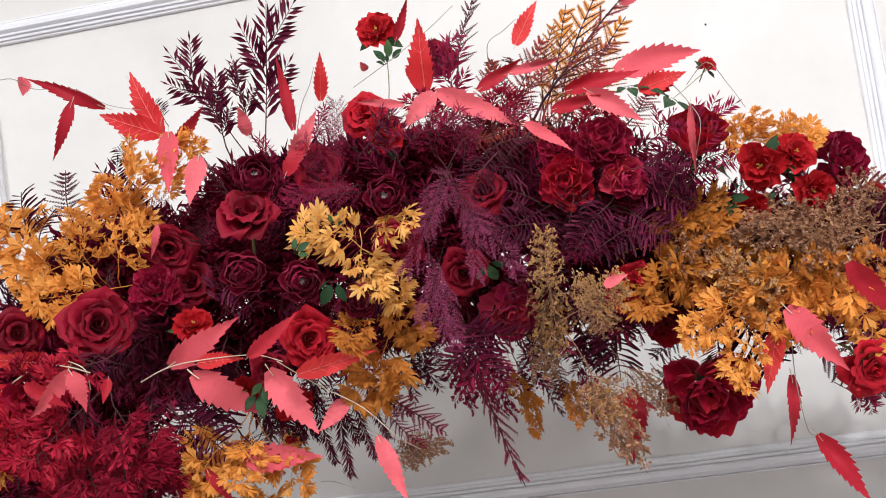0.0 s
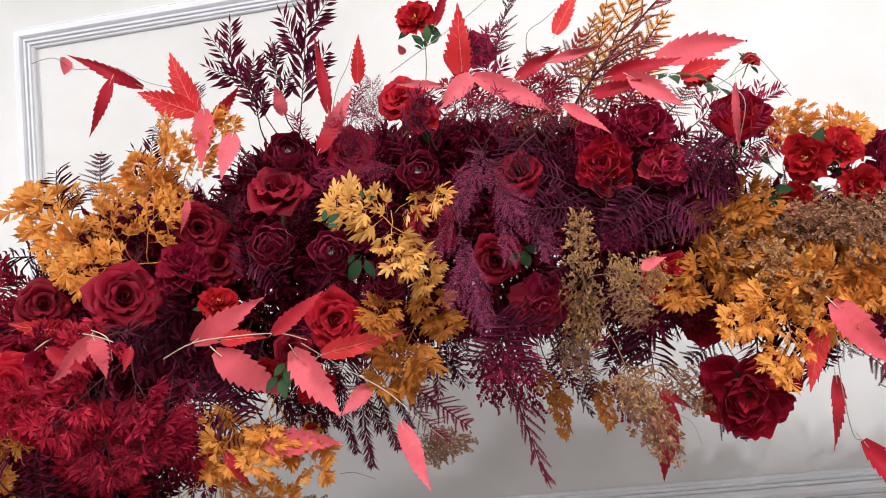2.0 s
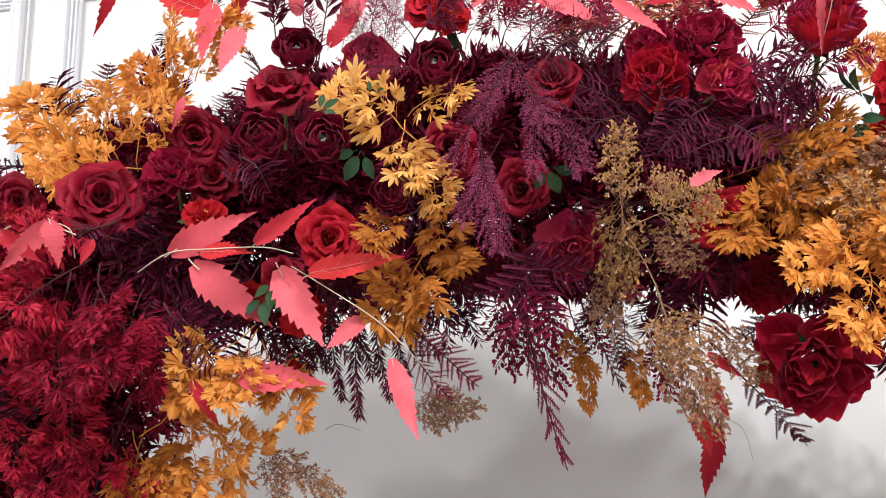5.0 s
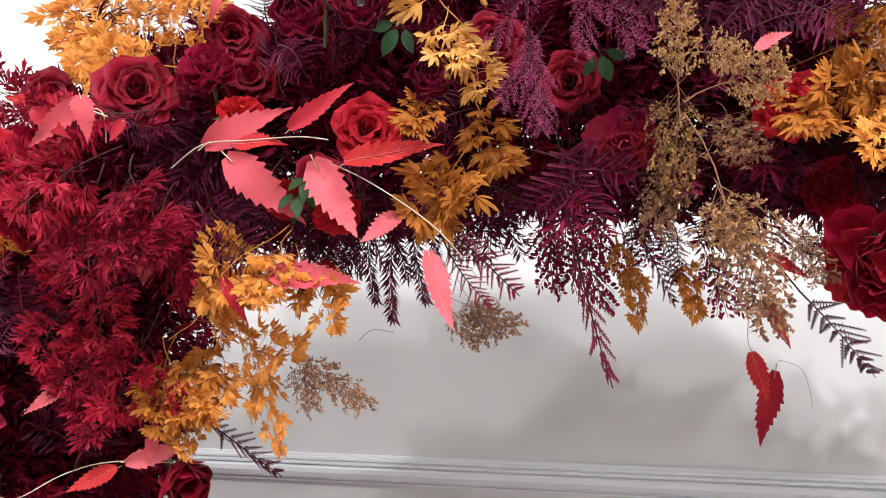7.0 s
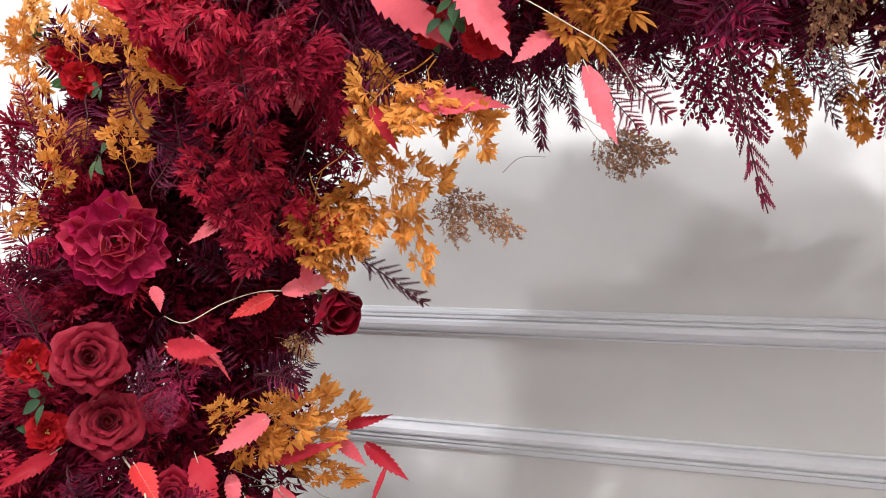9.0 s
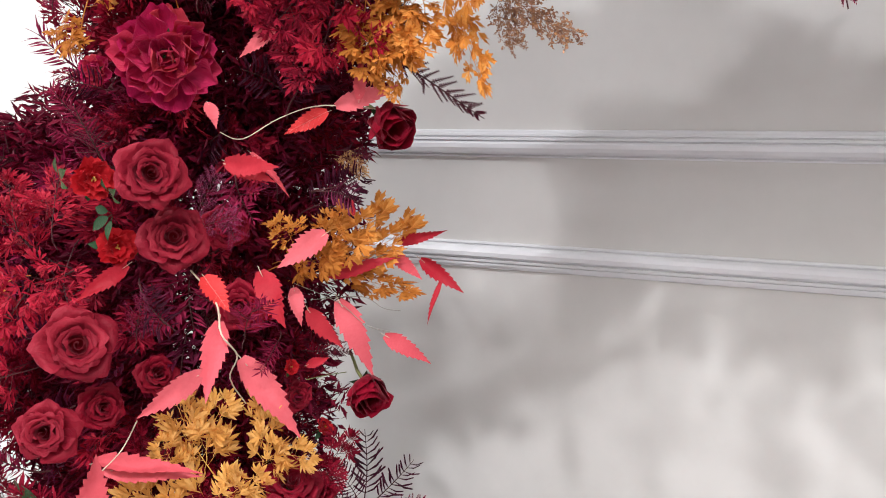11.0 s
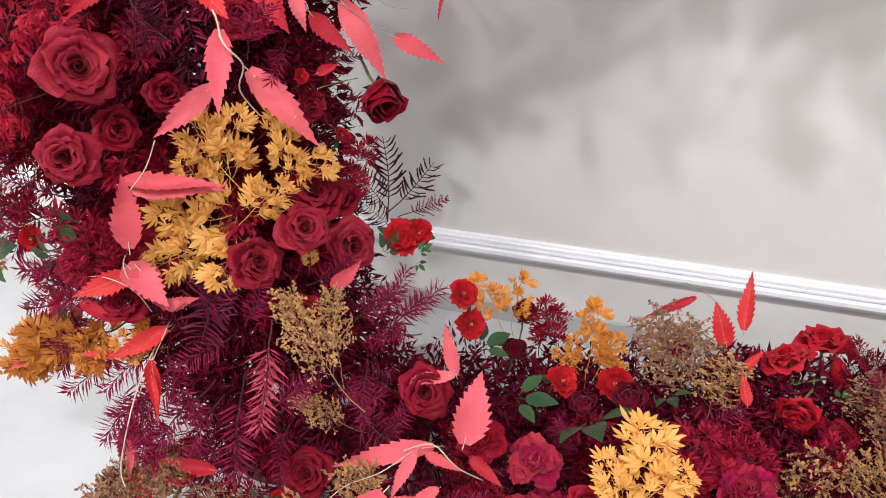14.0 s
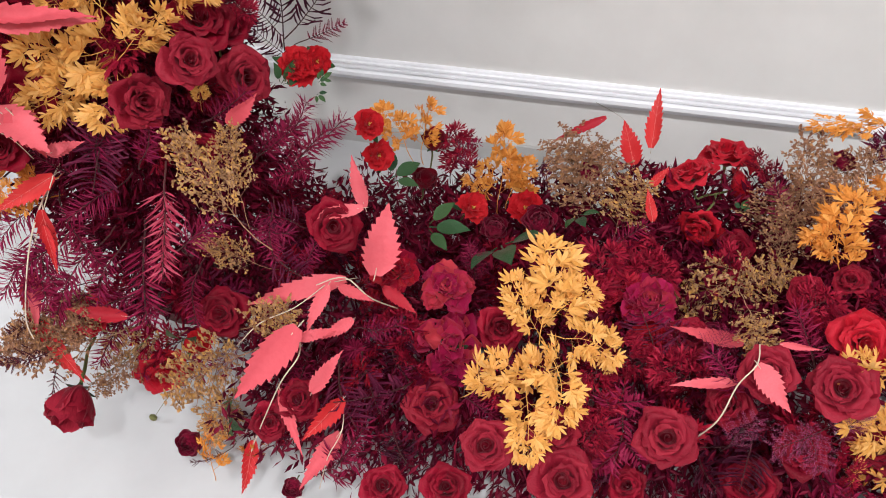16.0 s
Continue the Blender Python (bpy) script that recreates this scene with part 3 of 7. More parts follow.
def make_lobed(leaf_size, lobes, slim, branches, depth, per=3, cut=True):
    """A loose plume: short side twigs, each with a few separate leaves that face outwards."""
    st, lf = Acc(), Acc()
    sp = spine(0.12, 8, 0.09)
    st.tube(rooted(sp), 0.009, 0.004, 4)
    for i in range(branches):
        t = 0.08 + 0.88 * (i + RND.random() * 0.8) / branches
        side = -1 if i % 2 else 1
        p = at(sp, min(t, 0.99))
        ln = RND.uniform(0.16, 0.30) * (1.1 - 0.55 * t)
        d = Vector((side * RND.uniform(0.45, 1.0), RND.uniform(0.3, 0.9), jit(1.0) * depth)).normalized()
        q = p + d * ln
        st.tube([p, p + d * ln * 0.5 + Vector((0, 0, 0.02)), q], 0.0045, 0.0028, 3)
        for k in range(per):
            b = p + d * ln * (0.35 + 0.65 * (k + RND.random() * 0.5) / max(1, per - 1))
            turn = (-1) ** k * 0.7 if k < per - 1 else 0.0
            dd = (d + Vector((-d.y, d.x, 0)) * turn + rvec(0.4) + Vector((0, 0.2, 0))).normalized()
            n = (Vector((0, 0, 1)) + rvec(0.62)).normalized()
            lobed_leaf(lf, b, dd, n, leaf_size * (1 + jit(0.3)), lobes, slim, cut)
    for k in range(3):
        lobed_leaf(lf, sp[-1], Vector((jit(0.7), 1, jit(0.4))), Vector((0, 0, 1)) + rvec(0.5), leaf_size, lobes, slim, cut)
    return st, lf


def make_feather(depth):
    """A drooping plume: a stem, paired side shoots that shorten to the tip, fine needles all round them."""
    st, lf = Acc(), Acc()
    sp = spine(0.14)
    st.tube(rooted(sp), 0.008, 0.003, 4)
    for i in range(22):
        t = 0.06 + 0.92 * i / 22
        side = -1 if i % 2 else 1
        p = at(sp, t)
        ln = (0.10 + 0.24 * math.sin(math.pi * min(1, 0.25 + 0.75 * t)) ** 0.8) * (1 + jit(0.2))
        d = Vector((side * 0.8, 0.8 + jit(0.15), jit(0.7) * depth)).normalized()
        bend = Vector((0, 0.10, -0.12)) * ln
        st.tube([p, p + d * ln * 0.5 + bend * 0.25, p + d * ln + bend], 0.0035, 0.002, 3)
        for k in range(24):
            f = (k + 1) / 24
            b = p + d * ln * f + bend * f * f
            turn = k * 2.4
            e = (d * 0.8 + Vector((-d.y, d.x, 0)) * math.cos(turn) * 0.75 + Vector((0, 0, 1)) * math.sin(turn) * 0.75).normalized()
            lf.kite(b, b + e * 0.062 * (1.15 - 0.5 * f) * (1 + jit(0.25)), Vector((0, 0, 1)) + rvec(0.4), 0.0095, 0.5, 0.0)
    return st, lf


def make_fern(pairs, leaflets, open_=1.0):
    st, lf = Acc(), Acc()
    sp = spine(0.16, 10)
    st.tube(rooted(sp), 0.014, 0.006, 4)
    for i in range(pairs):
        t = 0.12 + 0.86 * i / pairs
        p = at(sp, t)
        wide = 0.27 * math.sin(math.pi * min(0.98, 0.25 + 0.75 * t)) ** 0.8 + 0.03
        for side in (-1, 1):
            ln = wide * RND.uniform(0.65, 1.15)
            d = Vector((side * 0.85, 0.42 + 0.4 * t + jit(0.22), -0.12 + jit(0.55))).normalized()
            q = p + d * ln + Vector((0, 0, -0.03))
            st.tube([p, q], 0.008, 0.005, 3)
            for k in range(leaflets):
                b = p + (q - p) * (k + 0.8) / leaflets
                s2 = 0.036 * open_ * (1.1 - 0.6 * k / leaflets)
                for s in (-1, 1):
                    e = (d * 0.75 + Vector((-d.y, d.x, 0)) * s * 0.8 + Vector((0, 0, jit(0.3)))).normalized()
                    lf.kite(b, b + e * s2, (0, 0, 1), s2 * 0.5, 0.55, 0.1)
    return st, lf


def make_willow(branches):
    st, lf = Acc(), Acc()
    sp = spine(0.08)
    st.tube(rooted(sp), 0.010, 0.004, 4)
    arms = [(sp, 1.0)]
    for i in range(branches):
        p = at(sp, 0.25 + 0.2 * i)
        d = Vector(((-1) ** i * 0.55, 0.8, jit(0.4))).normalized()
        arm = [p + d * 0.42 * k / 5 for k in range(6)]
        st.tube(arm, 0.006, 0.003, 3)
        arms.append((arm, 0.45))
    for arm, ln in arms:
        cnt = int(9 + 15 * ln)
        ax = (arm[-1] - arm[0]).normalized()
        x = ax.cross(Vector((0, 0, 1)))
        for i in range(cnt):
            t = 0.15 + 0.84 * i / cnt
            b = at(arm, t)
            d = (ax * 0.8 + x * (-1) ** i * 0.8 + Vector((0, 0, jit(0.7)))).normalized()
            s = 0.24 * (1.1 - 0.5 * t) * (1 + jit(0.25))
            lf.kite(b, b + d * s, Vector((0, 0, 1)) + rvec(0.6), s * 0.21, 0.42, 0.3)
        lf.kite(arm[-1], arm[-1] + ax * 0.12, (0, 0, 1), 0.022)
    return st, lf


def make_oval(arms):
    """Loose shoots set with small oval leaflets."""
    st, lf = Acc(), Acc()
    sp = spine(0.10)
    st.tube(rooted(sp), 0.009, 0.004, 4)
    shoots = [(sp, 1.0)]
    for i in range(arms):
        p = at(sp, 0.15 + 0.7 * i / arms)
        d = Vector(((-1) ** i * 0.7, 0.75, jit(0.6))).normalized()
        arm = [p + d * 0.34 * k / 4 + Vector((0, 0, -0.03 * k * k / 16)) for k in range(5)]
        st.tube(arm, 0.006, 0.003, 3)
        shoots.append((arm, 0.4))
    for arm, ln in shoots:
        cnt = int(5 + 15 * ln)
        ax = (arm[-1] - arm[0]).normalized()
        x = ax.cross(Vector((0, 0, 1)))
        for i in range(cnt):
            b = at(arm, 0.12 + 0.87 * i / cnt)
            d = (ax * 0.7 + x * (-1) ** i * 0.8 + Vector((0, 0, jit(0.7)))).normalized()
            e = b + d * 0.03
            s = 0.085 * (1 + jit(0.25))
            w = d.cross(Vector((0, 0, 1)) + rvec(0.5)).normalized() * s * 0.24
            lf.poly([e, e + d * s * 0.3 + w, e + d * s * 0.75 + w * 0.9, e + d * s, e + d * s * 0.75 - w * 0.9, e + d * s * 0.3 - w])
            st.tube([b, e], 0.003, 0.002, 3)
    return st, lf


def make_pinnate(pairs, slim):
    """A single compound leaf of blunt strap leaflets."""
    st, lf = Acc(), Acc()
    sp = spine(0.22, 8)
    st.tube(rooted(sp), 0.013, 0.005, 4)
    for i in range(pairs):
        t = 0.1 + 0.88 * i / pairs
        p = at(sp, t)
        wide = 0.34 * math.sin(math.pi * (0.2 + 0.72 * t)) ** 0.7
        for side in (-1, 1):
            ln = wide * RND.uniform(0.75, 1.12)
            d = Vector((side * 0.8, 0.6 + jit(0.18), 0.12 + jit(0.3))).normalized()
            x = Vector((-d.y, d.x, 0)).normalized() * slim * ln * 0.5
            up = Vector((0, 0, 0.02))
            drop = Vector((0, 0, -0.06))
            q = p + d * ln + drop
            m = p + d * ln * 0.55
            lf.grid([[p - x * 0.3, p, p + x * 0.3], [m - x + up, m, m + x + up], [q - x * 0.75 + up * 0.5, q + d * 0.02, q + x * 0.75 + up * 0.5]])
    return st, lf


def make_needles(count, ln, thick):
    st, lf = Acc(), Acc()
    sp = spine(0.15)
    st.tube(rooted(sp), 0.010, 0.004, 4)
    for i in range(count):
        t = 0.05 + 0.95 * i / count
        p = at(sp, min(t, 0.995))
        w = i * 2.4
        d = Vector((math.cos(w), 0.85 + jit(0.2), math.sin(w))).normalized()
        s = ln * (1.1 - 0.35 * t) * (1 + jit(0.25))
        lf.kite(p, p + d * s + Vector((0, 0, -0.02)), rvec(), thick, 0.45, 0.2)
    return st, lf


def make_seed(twigs):
    """Forked twigs set with tiny blunt leaflets and a few round buds."""
    st, lf = Acc(), Acc()
    sp = spine(0.14)
    st.tube(rooted(sp), 0.007, 0.003, 4)
    for i in range(twigs):
        t = 0.1 + 0.9 * i / twigs
        p = at(sp, min(t, 0.99))
        w = i * 2.4
        ln = 0.36 * (1.1 - 0.65 * t) * (1 + jit(0.25))
        d = Vector((math.cos(w), 0.75, 0.8 * math.sin(w))).normalized()
        q = p + d * ln + Vector((0, 0.04, -0.02))
        st.tube([p, q], 0.005, 0.003, 3)
        for j in range(4):
            b = p + (q - p) * (0.34 + 0.21 * j)
            e = (d * 0.8 + rvec(0.8)).normalized() * 0.10
            st.tube([b, b + e], 0.003, 0.002, 3)
            for k in range(6):
                c = b + e * (0.25 + 0.15 * k)
                o = (e.normalized() * 0.7 + rvec(0.9)).normalized() * 0.055 * (1 + jit(0.35))
                lf.kite(c, c + o, rvec(), 0.034 * (1 + jit(0.3)), 0.68, 0.25)
            if j % 2:
                lf.bead(b + e * 1.05, 0.015 * (1 + jit(0.3)))
    return st, lf


SPRAYS = {  # kind: maker, leaf material, width of the made mesh, name, label
    "amber": (lambda: make_lobed(0.24, 5, 0.34, 14, 1.0, 3), M_AMBER, 0.75, "amber_spray", "amber-orange cloth spray of small lobed leaves"),
    "amberdeep": (lambda: make_lobed(0.25, 5, 0.27, 14, 1.0, 3, False), M_AMBER_DEEP, 0.75, "amber_spray", "deep amber cloth spray of small lobed leaves"),
    "gold": (lambda: make_lobed(0.27, 5, 0.25, 13, 1.0, 3, False), M_GOLD, 0.75, "gold_spray", "pale golden cloth spray of small lobed leaves"),
    "redspray": (lambda: make_lobed(0.26, 5, 0.22, 15, 0.9, 4), M_RED_SPRAY, 0.75, "red_spray", "crimson cloth spray of finely cut leaves"),
    "brightspray": (lambda: make_lobed(0.26, 5, 0.25, 15, 0.9, 3), M_BRIGHT_SPRAY, 0.75, "red_spray", "bright red cloth spray of finely cut leaves"),
    "plum": (lambda: make_feather(0.8), M_PLUM, 0.75, "plume_spray", "plum-purple feathery plume of fine needles"),
    "mauve": (lambda: make_feather(0.7), M_MAUVE, 0.75, "plume_spray", "mauve feathery plume of fine needles"),
    "fern": (lambda: make_fern(11, 9), M_FERN, 0.7, "fern_frond", "near-black burgundy plastic fern frond"),
    "winefern": (lambda: make_fern(11, 9), M_FERN_WINE, 0.7, "fern_frond", "wine-red plastic fern frond with lacy leaflets"),
    "rustfern": (lambda: make_fern(11, 9), M_RUST_FERN, 0.7, "fern_frond", "rust-brown plastic fern frond"),
    "goldfern": (lambda: make_fern(12, 9), M_AMBER, 0.7, "fern_frond", "golden amber plastic fern frond with lacy leaflets"),
    "willow": (lambda: make_willow(3), M_WILLOW, 0.55, "willow_spray", "dark aubergine spray of narrow pointed leaves"),
    "winewillow": (lambda: make_willow(3), M_FERN_WINE, 0.55, "willow_spray", "wine-coloured spray of narrow pointed leaves"),
    "wineoval": (lambda: make_oval(8), M_FERN_WINE, 0.6, "oval_spray", "dark wine spray of small oval leaflets"),
    "darkplume": (lambda: make_needles(130, 0.20, 0.030), M_FERN, 0.75, "plume_spray", "near-black feathery plume of fine needles"),
    "pinkfern": (lambda: make_fern(13, 10, 0.8), M_PINK_NEEDLE, 0.7, "fern_frond", "dusty pink plastic fern frond with lacy leaflets"),
    "strap": (lambda: make_pinnate(11, 0.13), M_BLACK_LEAF, 0.6, "strap_leaf", "dark plum compound leaf of blunt strap leaflets"),
    "plumstrap": (lambda: make_pinnate(12, 0.13), M_STRAP, 0.6, "strap_leaf", "plum compound leaf of blunt strap leaflets"),
    "needle": (lambda: make_needles(80, 0.26, 0.026), M_PLUM, 0.5, "needle_spray", "plum spray of soft radiating needles"),
    "wineneedle": (lambda: make_needles(80, 0.24, 0.026), M_FERN_WINE, 0.5, "needle_spray", "wine-red spray of soft radiating needles"),
    "pinkneedle": (lambda: make_needles(90, 0.25, 0.028), M_PINK_NEEDLE, 0.5, "needle_spray", "pink-tipped spray of soft radiating needles"),
    "seed": (lambda: make_seed(34), M_SEED, 0.6, "seed_spray", "brown spray of tiny clustered seed beads"),
    "seedgold": (lambda: make_seed(34), M_SEED_GOLD, 0.6, "seed_spray", "golden-brown spray of tiny clustered seed beads"),
}
STEM_MAT = {"amber": M_AMBER, "amberdeep": M_AMBER_DEEP, "gold": M_GOLD, "seed": M_SEED, "seedgold": M_SEED}


def spray_kit(kind, variant):
    def make():
        st, lf = SPRAYS[kind][0]()
        return st.mesh("stem", STEM_MAT.get(kind, M_TWIG)), lf.mesh("foliage", SPRAYS[kind][1], False)
    return kit((kind, variant), make)


# axis of the garland: beam, corner, column, foot and base row
AXIS = [Vector(p) for p in ((1.3, 1.24, 1.68), (-0.75, 1.26, 1.76), (-0.98, 1.28, 1.55), (-1.05, 1.26, 0.45), (-0.70, 1.18, 0.12), (1.3, 1.18, 0.10))]


def nearest_axis(p):
    best, bd = None, 9
    for a, b in zip(AXIS, AXIS[1:]):
        t = max(0, min(1, (p - a).dot(b - a) / (b - a).length_squared))
        q = a + (b - a) * t
        if (p - q).length < bd:
            best, bd = q, (p - q).length
    return best


def outward(p):
    r = p - nearest_axis(p)
    r = r.normalized() if r.length > 1e-4 else Vector((0, -1, 0))
    return (r * 0.7 + Vector((0, -0.7, 0.15))).normalized()


def spray(kind, bx, by, bz, tx, ty, tz, width=0.0, variant=None):
    b, t = Vector((bx, by, bz)), Vector((tx, ty, tz))
    _, _, own, name, label = SPRAYS[kind]
    st, lf = spray_kit(kind, RND.randrange(3) if variant is None else variant)
    d = t - b
    rot = frame_from(d, (outward((b + t) / 2) + rvec(0.3)).normalized()).to_4x4()
    wx = width / own if width else d.length
    wx = min(max(wx, 0.4 * d.length), 1.8 * d.length)
    root = new(name)
    root.empty_display_size = 0.02
    root.matrix_world = Matrix.Translation(b) @ rot @ Matrix.Diagonal((wx, d.length, (wx + d.length) / 2, 1))
    tagged(root, label, "foliage", name.replace("_", " ") + "s in the arrangement")
    tagged(child("stem", st, root, Matrix.Identity(4)), kind="stuff")
    tagged(child("foliage", lf, root, Matrix.Identity(4)), kind="stuff")
    return root


def green_sprig(x, y, z, tx, ty, tz):
    """Two or three plain green leaves on one stalk."""
    b, t = Vector((x, y, z)), Vector((tx, ty, tz))
    d = t - b
    root = new("green_sprig")
    root.matrix_world = Matrix.Translation(b) @ frame_from(d, (outward(b) + rvec(0.4)).normalized()).to_4x4() @ Matrix.Scale(d.length, 4)
    tagged(root, "sprig of plain green cloth leaves", "green leaves", "green sprigs in the arrangement")
    for turn, size in ((0.0, 0.62), (0.9, 0.5), (-0.8, 0.46)):
        child("leaf", green_leaf_mesh(), root, Matrix.Rotation(turn, 4, "Z") @ Matrix.Translation((0, 0.2, 0)) @ Matrix.Scale(size, 4))
    return root


def bare_stem(r, *xyz):
    root = tagged(new("bare_stem"), "thin bare stem standing out of the arrangement", "stem", "bare stems in the arrangement")
    return vine_stem(root, r, *xyz, material=M_GREEN_STEM)


def fallen_bud(x, y, z):
    """A tiny closed bud that lies on the floor."""
    a = Acc()
    prof = [(0.0, 0.002), (0.004, 0.0055), (0.010, 0.0062), (0.016, 0.0048), (0.020, 0.001)]
    a.grid([[(r * math.cos(w * math.pi / 4), h, r * math.sin(w * math.pi / 4)) for w in range(9)] for h, r in prof])
    me = a.mesh("closed_bud", M_GREEN_STEM)
    ob = new("closed_bud", me)
    ob.matrix_world = pose(x, y, z, 70, 0, 160)
    return tagged(ob, "tiny closed olive-brown bud hanging low over the floor", "bud")


# ---- dense dark foliage inside the garland ----
BEAM_TOP = ((-0.60, 1.85), (-0.47, 2.0), (-0.26, 2.0), (-0.06, 1.98), (0.07, 1.96), (0.22, 1.86), (0.345, 1.80), (0.47, 1.76), (0.60, 1.72), (1.4, 1.58))
BEAM_FOOT = ((-0.60, 1.42), (-0.46, 1.56), (-0.36, 1.575), (-0.20, 1.615), (-0.13, 1.61), (0.0, 1.56), (0.20, 1.53), (0.30, 1.50), (1.4, 1.36))


def level(curve, x):
    """Height of a broken line at x."""
    return float(np.interp(x, [p[0] for p in curve], [p[1] for p in curve]))


def fill(count, a, b, radius, kinds, size, seed):
    g = random.Random(seed)
    a, b = Vector(a), Vector(b)
    d = (b - a).normalized()
    u = d.orthogonal().normalized()
    v = d.cross(u)
    for i in range(count):
        t = g.random()
        w = g.uniform(0, 2 * math.pi)
        p = a + (b - a) * t
        r = radius * g.uniform(0.15, 0.72)
        out = u * math.cos(w) + v * math.sin(w)
        base = p + out * r * 0.5
        tip = base + (out * 0.9 + d * g.uniform(-0.8, 0.8) + Vector((0, -0.25, -0.1))).normalized() * size * g.uniform(0.8, 1.25)
        if p.z > 0.4 and tip.y < 1.13:
            base.y, tip.y = base.y + 1.13 - tip.y, 1.13
        if p.z <= 0.4 and tip.z > 0.25:
            base.z, tip.z = max(0.05, base.z + 0.25 - tip.z), 0.25
        if p.z > 1.3:
            for q in (base, tip):
                if q.x > -0.6:
                    q.z = min(max(q.z, level(BEAM_FOOT, q.x)), level(BEAM_TOP, q.x))
        if tip.z < 0.03:
            tip.z = 0.03 + g.random() * 0.04
            base.z = max(base.z, 0.05)
        spray(g.choice(kinds), *base, *tip, size * g.uniform(0.6, 0.9))


M_HEART = cloth("inner_foliage", [(0.037, 0.0018, 0.008), (0.085, 0.0027, 0.015), (0.159, 0.0054, 0.024), (0.268, 0.0099, 0.036)], 0.5, 0.15, island=True)


def inner_foliage(a, b, ry, rz, count, seed, floor=False):
    """The mass of dark leaves that the flowers are stuck into, an uneven roll from a to b."""
    g = random.Random(seed)
    a, b = Vector(a), Vector(b)
    d = (b - a).normalized()
    up = Vector((0, 0, 1)) if abs(d.z) < 0.7 else Vector((1, 0, 0))
    deep = Vector((0, 1, 0))
    acc = Acc()
    for i in range(count):
        t = g.uniform(-0.04, 1.04)
        w = g.uniform(0, 2 * math.pi)
        k = math.sqrt(g.uniform(0.15, 1.0)) * (1 + 0.22 * noise.noise(Vector((t * 9, math.cos(w), math.sin(w) + seed))))
        out = deep * math.cos(w) * ry + up * math.sin(w) * rz
        p = a + (b - a) * t + out * k
        dirn = (out.normalized() * 0.7 + Vector((g.uniform(-1, 1), g.uniform(-1, 0.6), g.uniform(-1, 0.8)))).normalized()
        s = g.uniform(0.8, 1.2) * (0.05 - 0.026 * min(1.0, k))
        q = p + dirn * s
        if floor and min(p.z, q.z) < 0.006:
            continue
        if a.z > 1.5 and p.x > -0.55 and not level(BEAM_FOOT, p.x) + 0.015 < p.z < level(BEAM_TOP, p.x) - 0.03:
            continue
        n = Vector((g.uniform(-1, 1), g.uniform(-1, 1), g.uniform(-1, 1)))
        acc.kite(p, q, n, s * g.uniform(0.18, 0.34), 0.45, 0.2)
    ob = new("inner_foliage", acc.mesh("inner_foliage", M_HEART, False))
    return tagged(ob, "tangled mass of dark burgundy leaves inside the garland", "foliage", kind="stuff")


inner_foliage((1.3, 1.36, 1.55), (0.15, 1.34, 1.76), 0.15, 0.15, 22400, 1)
inner_foliage((0.20, 1.34, 1.78), (-0.75, 1.33, 1.74), 0.15, 0.165, 20800, 6)
inner_foliage((-0.72, 1.33, 1.73), (-1.0, 1.32, 1.52), 0.15, 0.19, 10400, 2)
inner_foliage((-0.90, 1.34, 1.66), (-0.97, 1.34, 1.22), 0.16, 0.26, 16000, 3)
inner_foliage((-1.02, 1.34, 1.28), (-1.13, 1.32, 0.50), 0.16, 0.32, 25600, 9)
inner_foliage((-1.10, 1.30, 0.60), (-0.92, 1.28, 0.18), 0.20, 0.27, 12800, 4, True)
inner_foliage((-0.66, 1.26, 0.11), (1.3, 1.26, 0.11), 0.36, 0.16, 41600, 5, True)
inner_foliage((-1.36, 1.36, 1.24), (-1.40, 1.34, 0.72), 0.15, 0.24, 19200, 7)
inner_foliage((-0.52, 1.34, 1.86), (-0.08, 1.35, 1.88), 0.12, 0.12, 12000, 12)
inner_foliage((-0.16, 1.36, 1.88), (0.42, 1.36, 1.85), 0.12, 0.11, 11000, 11)
inner_foliage((-0.45, 1.46, 0.14), (1.3, 1.48, 0.14), 0.14, 0.14, 12000, 13, True)
inner_foliage((-0.12, 1.50, 0.20), (1.3, 1.50, 0.20), 0.12, 0.13, 11000, 14, True)
DARK = ["fern", "winefern", "plum", "needle", "wineneedle", "strap", "plumstrap", "winewillow", "willow"]
fill(230, AXIS[0], AXIS[1], 0.34, DARK, 0.12, 1)
fill(30, AXIS[1], AXIS[2], 0.38, DARK + ["redspray", "redspray"], 0.12, 2)
fill(180, AXIS[2], AXIS[3], 0.40, DARK + ["redspray"] * 6 + ["brightspray"] * 3, 0.12, 3)
fill(50, AXIS[3], AXIS[4], 0.44, DARK + ["redspray"] * 4, 0.12, 4)
fill(190, AXIS[4], AXIS[5], 0.55, DARK + ["redspray"] * 3 + ["brightspray"], 0.12, 5)
fill(45, (-1.30, 1.28, 1.2), (-1.36, 1.26, 0.7), 0.40, DARK + ["redspray", "redspray", "redspray", "redspray"], 0.13, 8)


# small dark specks in the wall paint
for x, z in ((-0.735, 2.32), (0.51, 2.235)):
    a = Acc()
    a.bead((x, WALL_Y - 0.001, z), 0.0028)
    tagged(new("wall_speck", a.mesh("wall_speck", M_TWIG)), "tiny dark speck on the off-white wall", "speck", "specks on the wall")


